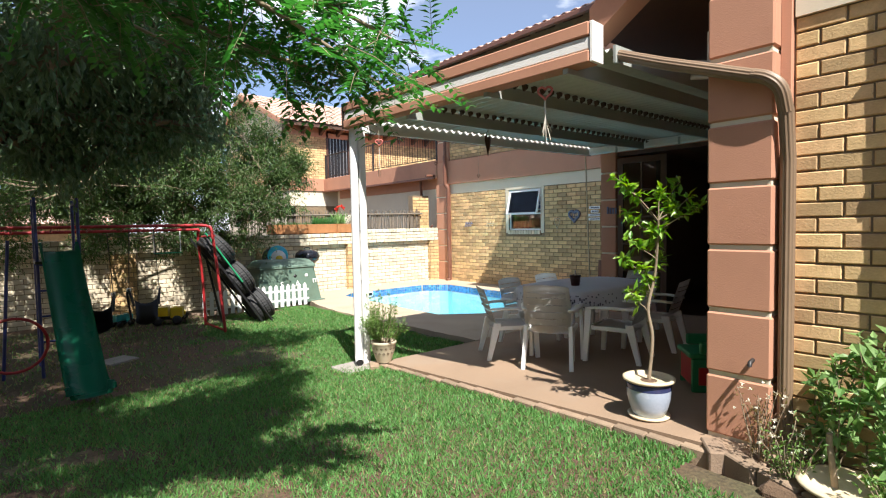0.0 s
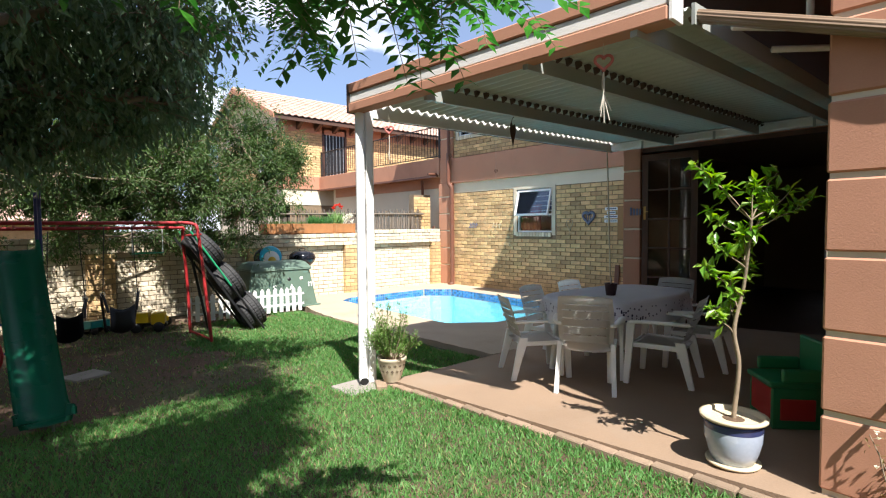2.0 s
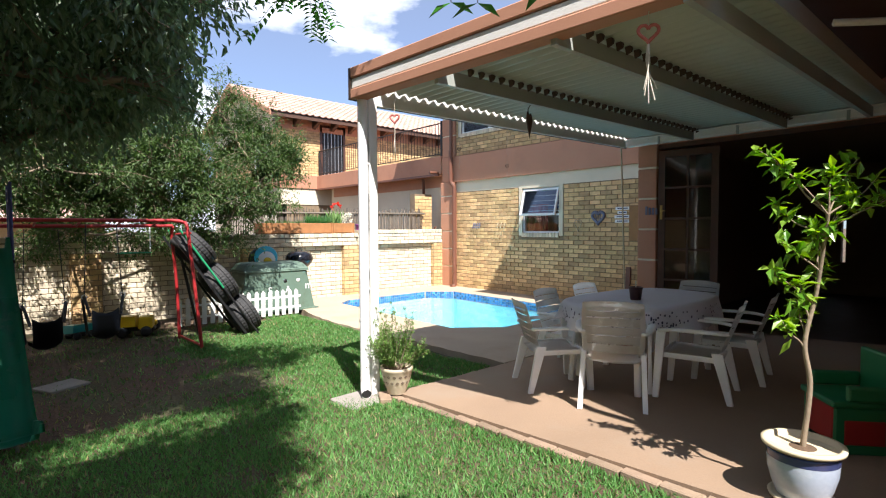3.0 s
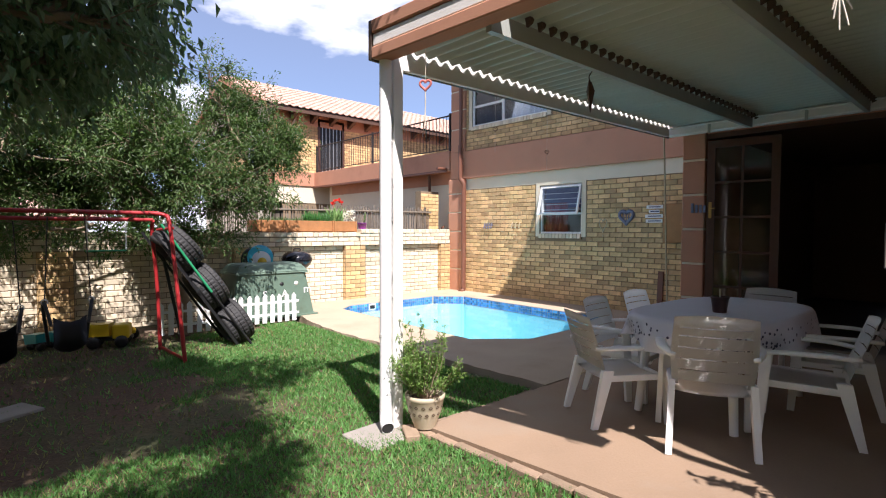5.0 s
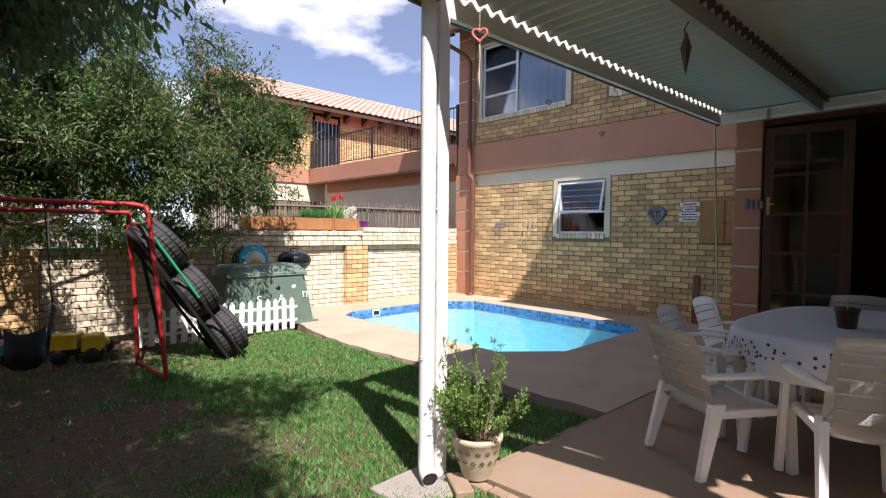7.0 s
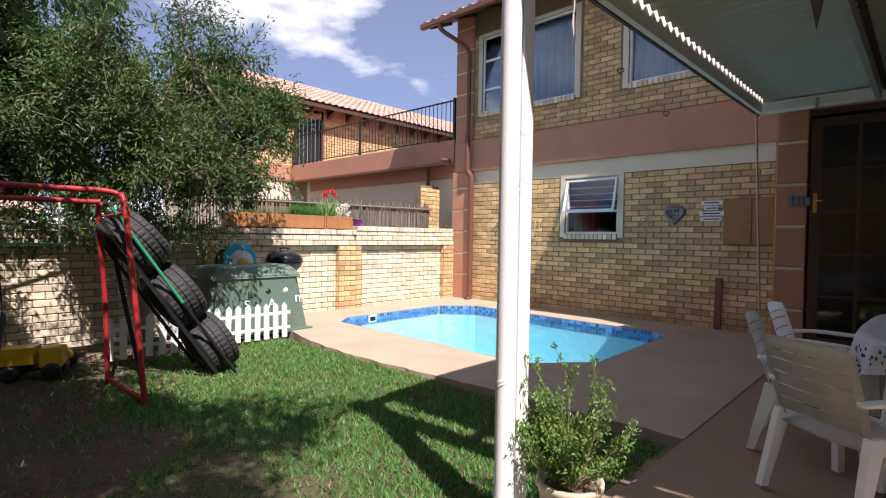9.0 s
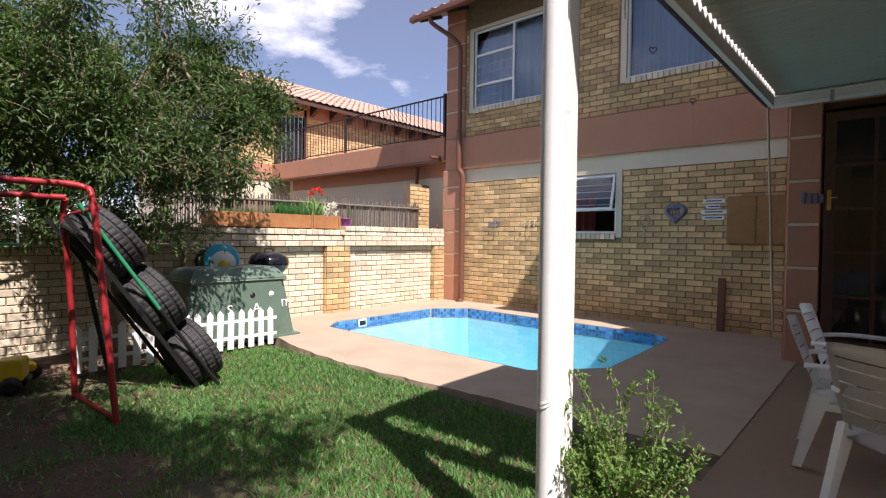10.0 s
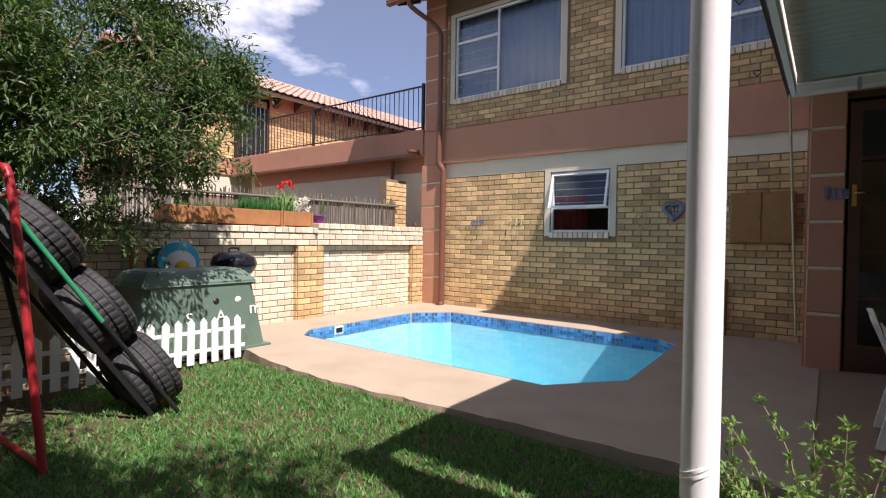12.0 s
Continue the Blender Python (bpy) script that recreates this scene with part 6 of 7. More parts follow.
# flower bed at the front wall
for k, (x, y, a) in enumerate(((3.95, 1.93, 35), (3.88, 1.75, 60), (3.80, 1.54, 66), (3.72, 1.32, 70), (3.65, 1.1, 72), (3.60, 0.88, 74))):
    tagged(part("edging_brick", boxed(-0.11, 0.11, -0.055, 0.055, -0.08, 0.05, 0.008), M_PAVER, m=pose(x, y, lawn_z(x, y) + 0.02, 0, 0, a)), "weathered clay brick edging the flower bed", "brick", group="flower bed edging")
tagged(part("flower_bed", boxed(3.66, 4.25, -3.0, 1.62, -0.05, 0.22, 0.03), M_SOIL), "dark soil bed along the house front", "flower bed", kind="structure")
fb = thing("bird_bath", "round cream concrete bowl in the flower bed", "bowl", pose(3.84, 1.28, 0.21))
part("bowl", lathed([(0.11, 0), (0.17, 0.03), (0.21, 0.055), (0.215, 0.07), (0.19, 0.07), (0.12, 0.035), (0.0005, 0.03)], 28), M_CREAM_RIM, fb)
part("stub", tubed(limb((0.02, 0.06, 0.03), (-0.01, 0.08, 0.30), 0.04, 5), 0.016, 0.013, 7), M_TWIG, fb, "pale stake")


def bed_plant(name, x, y, h, spread, n, mat, label, ln=0.07, wd=0.035, stems=9, flowers=None):
    root = thing(name, label, "plant", pose(x + 0.1, y, 0.19))
    wd_bm = bmesh.new()
    items, fl = [], []
    for k in range(stems):
        a = random.uniform(0, 6.283)
        r = spread * random.uniform(0.3, 1)
        tw = limb((0.02 * math.cos(a), 0.02 * math.sin(a), 0), (r * math.cos(a), r * math.sin(a), h * random.uniform(0.55, 1.0)), 0.15, 5)
        tube(wd_bm, tw, 0.005, 0.002, 4, cap=False)
        for i in range(n // stems):
            p = tw[random.randrange(len(tw) // 4, len(tw))] + rnd(0.04)
            items.append((p, rnd() + Vector((0, 0, 0.1)), rnd(0.7) + Vector((0, 0, 1)), ln * random.uniform(0.6, 1.2), wd * random.uniform(0.7, 1.2)))
        if flowers:
            for i in range(1):
                q = tw[-1] + rnd(0.06)
                for j in range(5):
                    fl.append((q, rnd() + Vector((0, 0, 0.5)), Vector((0, 0, 1)), 0.018, 0.012))
    part("stem", wd_bm, M_TWIG, root, kind="stuff")
    leafy("leaves", items, mat, root)
    if fl:
        leaf_set("flower", fl, flowers, root, "small pale flowers")


bed_plant("bed_shrub", 3.93, 1.42, 0.80, 0.20, 300, M_LEAF_BED, "broad-leaved green shrub at the brick wall", 0.085, 0.04)
bed_plant("bed_shrub", 3.90, 1.12, 0.86, 0.26, 420, M_LEAF_BED, "broad-leaved green shrub at the brick wall", 0.085, 0.042)
bed_plant("bed_shrub", 3.84, 0.80, 0.75, 0.24, 330, M_LEAF_BED, "broad-leaved green shrub at the brick wall", 0.08, 0.04)
bed_plant("bed_weed", 3.86, 1.70, 0.45, 0.17, 260, M_LEAF_RED, "reddish wispy weeds beside the pillar", 0.035, 0.01, 16, M_PETAL_WHITE)
bed_plant("bed_weed", 3.74, 1.52, 0.32, 0.2, 300, M_LEAF_BUSH, "low wispy green weeds in the bed", 0.035, 0.012, 16, M_PETAL_WHITE)
bed_plant("bed_weed", 3.70, 1.08, 0.28, 0.22, 340, M_LEAF_BUSH, "low leafy ground cover in the bed", 0.04, 0.02, 14, M_PETAL_WHITE)
bed_plant("bed_weed", 3.62, 0.8, 0.26, 0.24, 340, M_LEAF_BUSH, "low leafy ground cover in the bed", 0.04, 0.02, 14)

# plants on the boundary wall
def blades(name, x0, x1, h, n, mat, label, y=BY + 0.13, z=1.57, wd=0.01, lean=0.35):
    root = thing(name, label, "plant", pose((x0 + x1) / 2, y, z))
    items = []
    for k in range(n):
        p = Vector((random.uniform(x0, x1) - (x0 + x1) / 2, random.uniform(-0.08, 0.08), 0))
        items.append((p, Vector((random.uniform(-lean, lean), random.uniform(-lean, lean), 1)), rnd() + Vector((0, -1, 0)), h * random.uniform(0.5, 1.1), wd))
    leafy("leaves", items, mat, root)
    return root


blades("planter_grass", 6.15, 6.68, 0.24, 420, M_LEAF_FEATHER, "soft bright green plant in the planter", wd=0.012, lean=0.5)
blades("planter_grass", 5.3, 6.1, 0.12, 200, M_LEAF_OLIVE, "thin sprouts in the planter", wd=0.012, lean=0.6)
tul = blades("flowering_bulbs", 6.74, 7.0, 0.34, 60, M_LEAF_BED, "bulb plants with red flowers in the planter", wd=0.035, lean=0.3)
fl = []
for x, z in ((-0.05, 0.42), (0.03, 0.44), (0.08, 0.40), (-0.1, 0.36)):
    for k in range(10):
        fl.append((Vector((x, 0, z)), rnd() + Vector((0, 0, 0.4)), rnd(), 0.07, 0.04))
leafy("flowers", fl, M_PETAL_RED, tul, "red flowers")
wfl = thing("white_flowers", "white drooping flowers in the planter", "plant", pose(7.1, BY + 0.1, 1.57))
leafy("flowers", [(Vector((random.uniform(-0.14, 0.14), random.uniform(-0.06, 0.04), random.uniform(0.03, 0.24))), rnd(), rnd(), 0.06, 0.035) for k in range(90)], M_PETAL_WHITE, wfl)
pp = thing("purple_pot", "small purple pot with a pale plant on the wall", "plant pot", pose(7.43, BY + 0.1, 1.455))
part("pot", lathed([(0.075, 0), (0.095, 0.11), (0.10, 0.11), (0.10, 0.125), (0.085, 0.125), (0.0005, 0.11)], 20), M_PURPLE, pp)
part("cactus", lathed([(0.012, 0.11), (0.018, 0.2), (0.016, 0.33), (0.0005, 0.36)], 8, pose(0.02, 0, 0, 0, 10)), M_LEAF_OLIVE, pp, "pale upright stem")
tagged(part("wall_tap", tubed([(9.62, BY + 0.1, 1.455), (9.62, BY + 0.1, 1.50), (9.60, BY + 0.02, 1.52), (9.57, BY + 0.0, 1.49)], 0.02, n=8), M_BROWN_PIPE), "brown tap ornament on the wall end", "tap")

# ---- things on the house wall ----
def heart_line(r, n=40):
    out = []
    for k in range(n + 1):
        t = 2 * math.pi * k / n
        out.append((0, r * 16 * math.sin(t) ** 3 / 16, r * (13 * math.cos(t) - 5 * math.cos(2 * t) - 2 * math.cos(3 * t) - math.cos(4 * t)) / 16))
    return out


WX = HX - 0.022
h1 = thing("wall_heart", "blue-grey metal heart on the brick wall", "wall ornament", pose(WX, 7.04, 1.68))
bm = bmesh.new()
tube(bm, heart_line(0.125), 0.03, n=6)
part("ring", bm, M_HEART, h1)
for k in range(3):
    part("bar", tubed([(0, -0.06 + k * 0.06, 0.09), (0, -0.03 + k * 0.03, -0.08)], 0.008, n=5), M_HEART, h1)
h2 = thing("wire_heart", "long pale wire heart on the brick wall", "wall ornament", pose(WX, 7.48, 1.56))
bm = bmesh.new()
tube(bm, [(x, y * 0.75, z * 1.5 if z < 0 else z) for x, y, z in heart_line(0.10)], 0.008, n=6)
part("wire", bm, M_WIRE, h2)
part("bead", lathed([(0.001, -0.03), (0.016, -0.015), (0.001, 0.0)], 10, pose(0, 0, -0.2)), M_WIRE, h2)
sg = thing("plank_sign", "four small white planks hung on a cord", "sign", pose(WX, 6.54, 1.70))
for k, (w, z) in enumerate(((0.14, 0.13), (0.10, 0.055), (0.16, -0.02), (0.15, -0.10))):
    p = part("plank", boxed(-0.012, 0.0, -w + 0.02 * (k % 2), w, z - 0.028, z + 0.028, 0.003), M_WHITE, sg)
    part("lettering_bar", boxed(-0.0145, -0.0125, -w * 0.7, w * 0.7, z - 0.008, z + 0.008), M_DARK_GLAZE, p, "unreadable lettering")
part("cord", tubed([(-0.006, -0.1, 0.15), (-0.006, 0, 0.23), (-0.006, 0.1, 0.15)], 0.003, n=4), M_CORD, sg)
cb = thing("wall_cabinet", "varnished pine cupboard on the brick wall", "cabinet", pose(HX - 0.012, 6.01, 1.25))
part("carcass", boxed(-0.14, 0, -0.34, 0.34, 0, 0.62, 0.004), M_CABINET, cb)
for s in (-1, 1):
    dr = part("cabinet_door", boxed(-0.158, -0.141, min(0.006 * s, 0.33 * s), max(0.006 * s, 0.33 * s), 0.01, 0.61, 0.004), M_CABINET, cb)
    part("knob", lathed([(0.008, 0), (0.014, 0.012), (0.001, 0.02)], 10, pose(-0.158, 0.04 * s, 0.3, 0, -90)), M_BRASS, dr)
pl = thing("leaning_plank", "dark plank standing against the brick wall", "plank", pose(HX - 0.1, 6.42, 0.06))
part("board", boxed(-0.016, 0.016, -0.045, 0.045, 0, 0.72, 0.004), M_BROWN_PIPE, pl, m=pose(0.03, 0, 0, 0, 4))
for yy, n in ((10.22, 4), (9.45, 3)):
    hk = thing("hook_rack", "row of small iron hooks on the brick wall", "hooks", pose(WX, yy, 1.55), group="hook racks on the wall")
    part("rail", boxed(-0.006, 0, -0.13, 0.13, -0.012, 0.012), M_HEART if n == 4 else M_WIRE, hk)
    for k in range(n):
        y = -0.1 + 0.2 * k / (n - 1)
        bm = bmesh.new()
        tube(bm, smoothline([(0, y, 0.05), (-0.03, y, 0.02), (-0.035, y, -0.05), (-0.05, y, -0.07), (-0.06, y, -0.03)], 4), 0.008, n=5)
        part("hook", bm, M_HEART if n == 4 else M_WIRE, hk)
lt = thing("door_letters", "small pale blue letters hung on the door pier", "sign", pose(DX - 0.06, 5.30, 1.72))
for k, (y, h) in enumerate(((0.08, 0.12), (0.03, 0.1), (-0.02, 0.1), (-0.07, 0.09))):
    part("letter", boxed(-0.012, 0, y - 0.016, y + 0.016, -0.05, -0.05 + h, 0.003), M_HEART, lt)
pool_pole = thing("hanging_pole", "thin pale pole hanging from the roof corner", "pole", pose(8.22, 5.68, 2.68))
part("rod", tubed([(0, 0, 0), (-0.03, -0.1, -2.3)], 0.011, n=8), M_WIRE, pool_pole)
part("cord", tubed([(0, 0, 0), (0, 0, 0.06)], 0.004, n=4), M_CORD, pool_pole)

# hanging ornaments under the roof
def hanging_heart(x, y, z, top, cords, label, r=0.055):
    h = thing("hanging_heart", label, "hanging ornament", pose(x, y, z))
    bm = bmesh.new()
    tube(bm, heart_line(r), 0.009, n=6)
    part("heart", bm, M_PINK_HEART, h, m=pose(0, 0, 0, 0, 0, 35))
    part("cord", tubed([(0, 0, r * 0.3), (0, 0, top - z)], 0.0025, n=4), M_CORD, h)
    for k in range(cords):
        a = random.uniform(-0.035, 0.035)
        part("tassel", tubed(smoothline([(0, 0, -r), (a * 0.3, a * 0.4, -0.16), (a, -a, -0.28 - 0.09 * random.random())], 4), 0.005, 0.003, n=4), M_CORD, h)


hanging_heart(3.88, 3.09, 2.50, 2.72, 5, "red beaded heart with pale raffia tassels", 0.05)
hanging_heart(3.99, 5.45, 2.46, 2.735, 3, "small red heart with pink cords", 0.04)
mh = thing("metal_heart", "brown pierced metal heart hanging from the beam", "hanging ornament", pose(4.95, 4.73, 2.45, 0, 0, 113))
bm = bmesh.new()
pts = [Vector((0, y * 0.9, z * (1.45 if z < 0 else 1.0))) for _, y, z in heart_line(0.105, 28)]
cen_f, cen_b = bm.verts.new((-0.03, 0, 0)), bm.verts.new((0.03, 0, 0))
vf = [bm.verts.new(p) for p in pts[:-1]]
for k in range(len(vf)):
    bm.faces.new((vf[k], vf[(k + 1) % len(vf)], cen_f))
    bm.faces.new((vf[(k + 1) % len(vf)], vf[k], cen_b))
part("heart", bm, M_RUST, mh)
part("chain", tubed(smoothline([(0, 0, 0.04), (0.01, 0.01, 0.10), (-0.012, 0.0, 0.15), (0, 0, 0.2), (0, 0, 0.26)], 4), 0.004, n=5), M_RUST, mh)
for x, y, z in ((5.0, 5.70, 2.32), (5.75, 5.70, 2.20)):
    oh = thing("wire_charm", "tiny dark wire heart hanging at the roof edge", "hanging ornament", pose(x, y, z))
    bm = bmesh.new()
    tube(bm, heart_line(0.02), 0.003, n=5)
    part("heart", bm, M_RUST, oh, m=pose(0, 0, 0, 0, 0, 40))
    part("cord", tubed([(0, 0, 0), (0, 0, 2.70 - z)], 0.0015, n=4), M_CORD, oh)
    part("drop", tubed([(0, 0, -0.03), (0, 0, -0.2)], 0.0015, n=4), M_CORD, oh)

# ---- play corner ----
sw = thing("swing_frame", "red steel swing frame with rounded ends", "swing", pose(3.17, 9.00, 0.0) @ Matrix.Diagonal((1, 1, 1.05, 1)))
for x in (0.0, -2.9):
    end = smoothline([(x + 0.04, 0.44, 0.0), (x + 0.01, 0.40, 0.7), (x - 0.05, 0.33, 1.32), (x - 0.06, 0.25, 1.46)], 5)
    part("rear_leg", tubed(end, 0.021, n=10), M_RED_METAL, sw)
    end = smoothline([(x + 0.08, -0.42, 0.0), (x + 0.02, -0.38, 0.8), (x - 0.03, -0.33, 1.42), (x - 0.06, -0.26, 1.51), (x - 0.16, -0.24, 1.53)], 5)
    part("front_leg", tubed(end, 0.021, n=10), M_RED_METAL, sw)
    part("cross_bar", tubed([(x, 0.33, 1.36), (x + 0.0, -0.34, 1.38)], 0.014, n=8), M_RED_METAL, sw)
    part("ground_bar", tubed([(x + 0.04, 0.44, 0.03), (x + 0.08, -0.42, 0.03)], 0.016, n=8), M_RED_METAL, sw)
part("top_bar", tubed([(-0.06, 0.25, 1.47), (-2.9, 0.25, 1.47)], 0.021, n=10), M_RED_METAL, sw)
part("top_bar", tubed([(-0.12, -0.24, 1.53), (-2.95, -0.24, 1.53)], 0.021, n=10), M_RED_METAL, sw)
for k in range(7):
    x = -0.3 - k * 0.4
    part("rung", tubed([(x, 0.25, 1.47), (x, -0.24, 1.53)], 0.012, n=8), M_RED_METAL, sw)
tz = thing("trapeze_swing", "green trapeze bar on white chains", "swing", pose(2.66, 9.24, 1.20))
part("bar", tubed([(-0.19, 0, 0), (0.19, 0, 0)], 0.011, n=8), M_GREEN_METAL, tz)
for s in (-1, 1):
    for k in range(9):
        bm = lathed([(0.004, -0.019), (0.008, -0.012), (0.008, 0.012), (0.004, 0.019)], 6)
        part("chain_link", bm, M_WHITE, tz, m=pose(0.18 * s, 0, 0.02 + k * 0.036, 0, 0, 90 * (k % 2)))


def bucket_swing(x, y):
    b = thing("bucket_swing", "black plastic bucket swing seat hung on ropes", "swing", pose(x, y, 0.22), group="bucket swings")
    bm = bmesh.new()
    prof = smoothline([(0, -0.13, 0.30), (0, -0.15, 0.1), (0, -0.10, 0.0), (0, 0.05, -0.02), (0, 0.13, 0.02)], 5)
    prev = None
    for p in prof:
        row = [bm.verts.new((u * (0.155 - 0.02 * abs(u)), p.y, p.z + 0.06 * u * u)) for u in (-1, -0.5, 0, 0.5, 1)]
        if prev:
            for k in range(4):
                bm.faces.new((prev[k], prev[k + 1], row[k + 1], row[k]))
        prev = row
    bmesh.ops.solidify(bm, geom=bm.faces[:], thickness=0.018)
    part("seat", bm, M_BLACK_PLASTIC, b, smooth=True)
    for s in (-1, 1):
        bm = bmesh.new()
        tube(bm, smoothline([(0.15 * s, -0.13, 0.28), (0.19 * s, -0.05, 0.48), (0.2 * s, 0.02, 0.45), (0.18 * s, 0.08, 0.28), (0.155 * s, 0.1, 0.05)], 5), 0.016, n=7)
        part("side_loop", bm, M_BLACK_PLASTIC, b)
        part("rope", tubed([(0.19 * s, -0.03, 0.47), (0.15 * s, -0.02, 1.33)], 0.006, n=5), M_BLACK_PLASTIC, b)
        bm = bmesh.new()
        tube(bm, [(0.19 * s + 0.025 * math.cos(a), -0.03, 0.50 + 0.025 * math.sin(a)) for a in (k * 0.5236 for k in range(13))], 0.006, n=5)
        part("ring", bm, M_WHITE, b, "pale ring")
    return b


bk = bucket_swing(2.28, 8.98)
copy_thing(bk, pose(1.72, 8.98, 0.18, 0, 0, 8))

# tyre slide
ts = thing("tyre_slide", "row of old tyres on a sloping frame with green rails", "tyre slide", pose(3.66, 9.28, 0.01))
A, B = Vector((-0.50, 0, 1.42)), Vector((0.40, 0, 0.05))
dirn = (B - A).normalized()
ang = math.degrees(math.atan2(-dirn.z, dirn.x))


def tyre_mesh():
    """Tyre with rounded walls, tread grooves round it and cross cuts."""
    bm = bmesh.new()
    prof = [(0.165, -0.075), (0.20, -0.098), (0.255, -0.103), (0.285, -0.088), (0.292, -0.062), (0.282, -0.055), (0.282, -0.045), (0.296, -0.040),
            (0.297, -0.006), (0.285, -0.004), (0.285, 0.004), (0.297, 0.006), (0.296, 0.040), (0.282, 0.045), (0.282, 0.055), (0.292, 0.062),
            (0.285, 0.088), (0.255, 0.103), (0.20, 0.098), (0.165, 0.075), (0.18, 0.05), (0.255, 0.0), (0.18, -0.05)]
    n = 108
    rings = []
    for k in range(n):
        ring = []
        for i, (r, z) in enumerate(prof):
            skew = 0.022 * (z / 0.06) if r > 0.28 else 0
            a = 2 * math.pi * k / n + skew * (1 if z > 0 else -1)
            rr = r - (0.0045 if (k % 3 == 0 and 3 <= i <= 16 and r > 0.283) else 0)
            ring.append(bm.verts.new((rr * math.cos(a), rr * math.sin(a), z)))
        rings.append(ring)
    m = len(prof)
    for k in range(n):
        a, b = rings[k], rings[(k + 1) % n]
        for i in range(m):
            f = bm.faces.new((a[i], b[i], b[(i + 1) % m], a[(i + 1) % m]))
            f.smooth = not 3 <= i <= 15
    bmesh.ops.recalc_face_normals(bm, faces=bm.faces)
    return bm


ty = None
for t in (0.18, 0.53, 0.88):
    p = A.lerp(B, t)
    m = pose(p.x, 0.0, p.z, 0, ang + (3 if t > 0.5 else 0)) @ pose(0, 0, 0.06, 0, -5 + 14 * (t - 0.4)) @ Matrix.Diagonal((1.0, 1.0, 1.4, 1))
    if ty is None:
        ob = part("tyre", tyre_mesh(), M_RUBBER, ts, m=m)
        ty = ob.data
    else:
        ob = new("tyre", ty)
        ob.parent = ts
        ob.matrix_local = m
nrm = Vector((-dirn.z, 0, dirn.x))
for yy in (-0.27, 0.27):
    yo = yy * 1.16
    mid_rail = A.lerp(B, 0.55)
    part("rail", tubed([A + Vector((-0.03, yo, 0.06)), mid_rail + Vector((0.0, yo, 0.02))], 0.015, n=8), M_GREEN_METAL, ts, "green rail")
    part("lower_rail", tubed([mid_rail + Vector((0.0, yo, 0.02)), B + Vector((0.07, yo, -0.06))], 0.015, n=8), M_BLACK_PLASTIC, ts, "dark lower rail")
    part("runner", boxed(-0.03, 1.62, yy - 0.012, yy + 0.012, -0.115, -0.085), M_BLACK_PLASTIC, ts, "dark side runner", m=pose(A.x, 0, A.z, 0, ang))
part("strut", tubed([(-0.42, 0.26, 1.3), (-0.15, 0.34, 0.0)], 0.02, n=8), M_BLACK_PLASTIC, ts)
tagged(part("tree_stump_post", tubed(limb((3.70, 10.25, -0.05), (3.72, 10.2, 0.85), 0.02), 0.05, 0.045, n=9), M_TWIG), "pale timber post behind the tyres", "post")

# slide and climbing frame
sl = thing("garden_slide", "green plastic slide with a flared foot", "slide", pose(1.31, 6.78, 0.0, 0, 0, 4))
bm = bmesh.new()
line = smoothline([(0, 0.80, 1.33), (0, 0.70, 1.30), (0, 0.2, 0.72), (0, -0.35, 0.15), (0, -0.55, 0.09), (0, -0.66, 0.09)], 6)
prev = None
for i, p in enumerate(line):
    w = 0.145 + (0.02 if i > len(line) - 8 else 0) - (0.05 if i == len(line) - 1 else 0)
    hgt = 0.09 if i < len(line) - 2 else 0.04
    row = [bm.verts.new((u, p.y, p.z + dz)) for u, dz in ((-w - 0.025, hgt), (-w, hgt), (-w + 0.01, 0.0), (0, -0.008), (w - 0.01, 0.0), (w, hgt), (w + 0.025, hgt))]
    if prev:
        for k in range(6):
            bm.faces.new((prev[k], row[k], row[k + 1], prev[k + 1]))
    prev = row
bmesh.ops.solidify(bm, geom=bm.faces[:], thickness=0.012)
part("chute", bm, M_SLIDE, sl, smooth=True)
part("foot", tubed([(0.05, -0.55, 0.08), (0.05, -0.55, 0.0)], 0.012, n=6), M_STEEL, sl)
cf = thing("climbing_frame", "dark blue steel climbing frame behind the slide", "climbing frame", pose(1.19, 7.88, -0.03))
for sx in (-0.12, 0.25):
    for sy in (-0.25, 0.35):
        part("upright", tubed([(sx, sy, 0), (sx, sy, 1.95)], 0.016, n=8), M_BLUE_METAL, cf)
    part("side_rail", tubed([(sx, -0.25, 1.9), (sx, 0.35, 1.9)], 0.014, n=8), M_BLUE_METAL, cf)
for z in (0.3, 0.6, 0.9, 1.2):
    part("rung", tubed([(-0.12, 0.35, z), (0.25, 0.35, z)], 0.012, n=8), M_BLUE_METAL, cf)
part("platform", boxed(-0.14, 0.27, -0.27, 0.37, 1.24, 1.27, 0.005), M_BLACK_PLASTIC, cf)
for sx in (-0.75, -0.45):
    part("outer_upright", tubed([(sx, -0.1, 0), (sx + 0.1, -0.1, 1.5)], 0.016, n=8), M_BLUE_METAL, cf)
part("hoop", tubed([(-0.35 + 0.28 * math.cos(a), -0.35, 0.42 + 0.28 * math.sin(a)) for a in (k * 0.2618 for k in range(25))], 0.016, n=7), M_RED_METAL, cf, "dark red hoop")
tagged(part("stepping_slab", boxed(-0.18, 0.18, -0.15, 0.15, -0.02, 0.02, 0.006), M_SLAB, m=pose(1.77, 7.86, -0.01, 0, 0, 25)), "grey stepping slab in the bare soil", "slab")

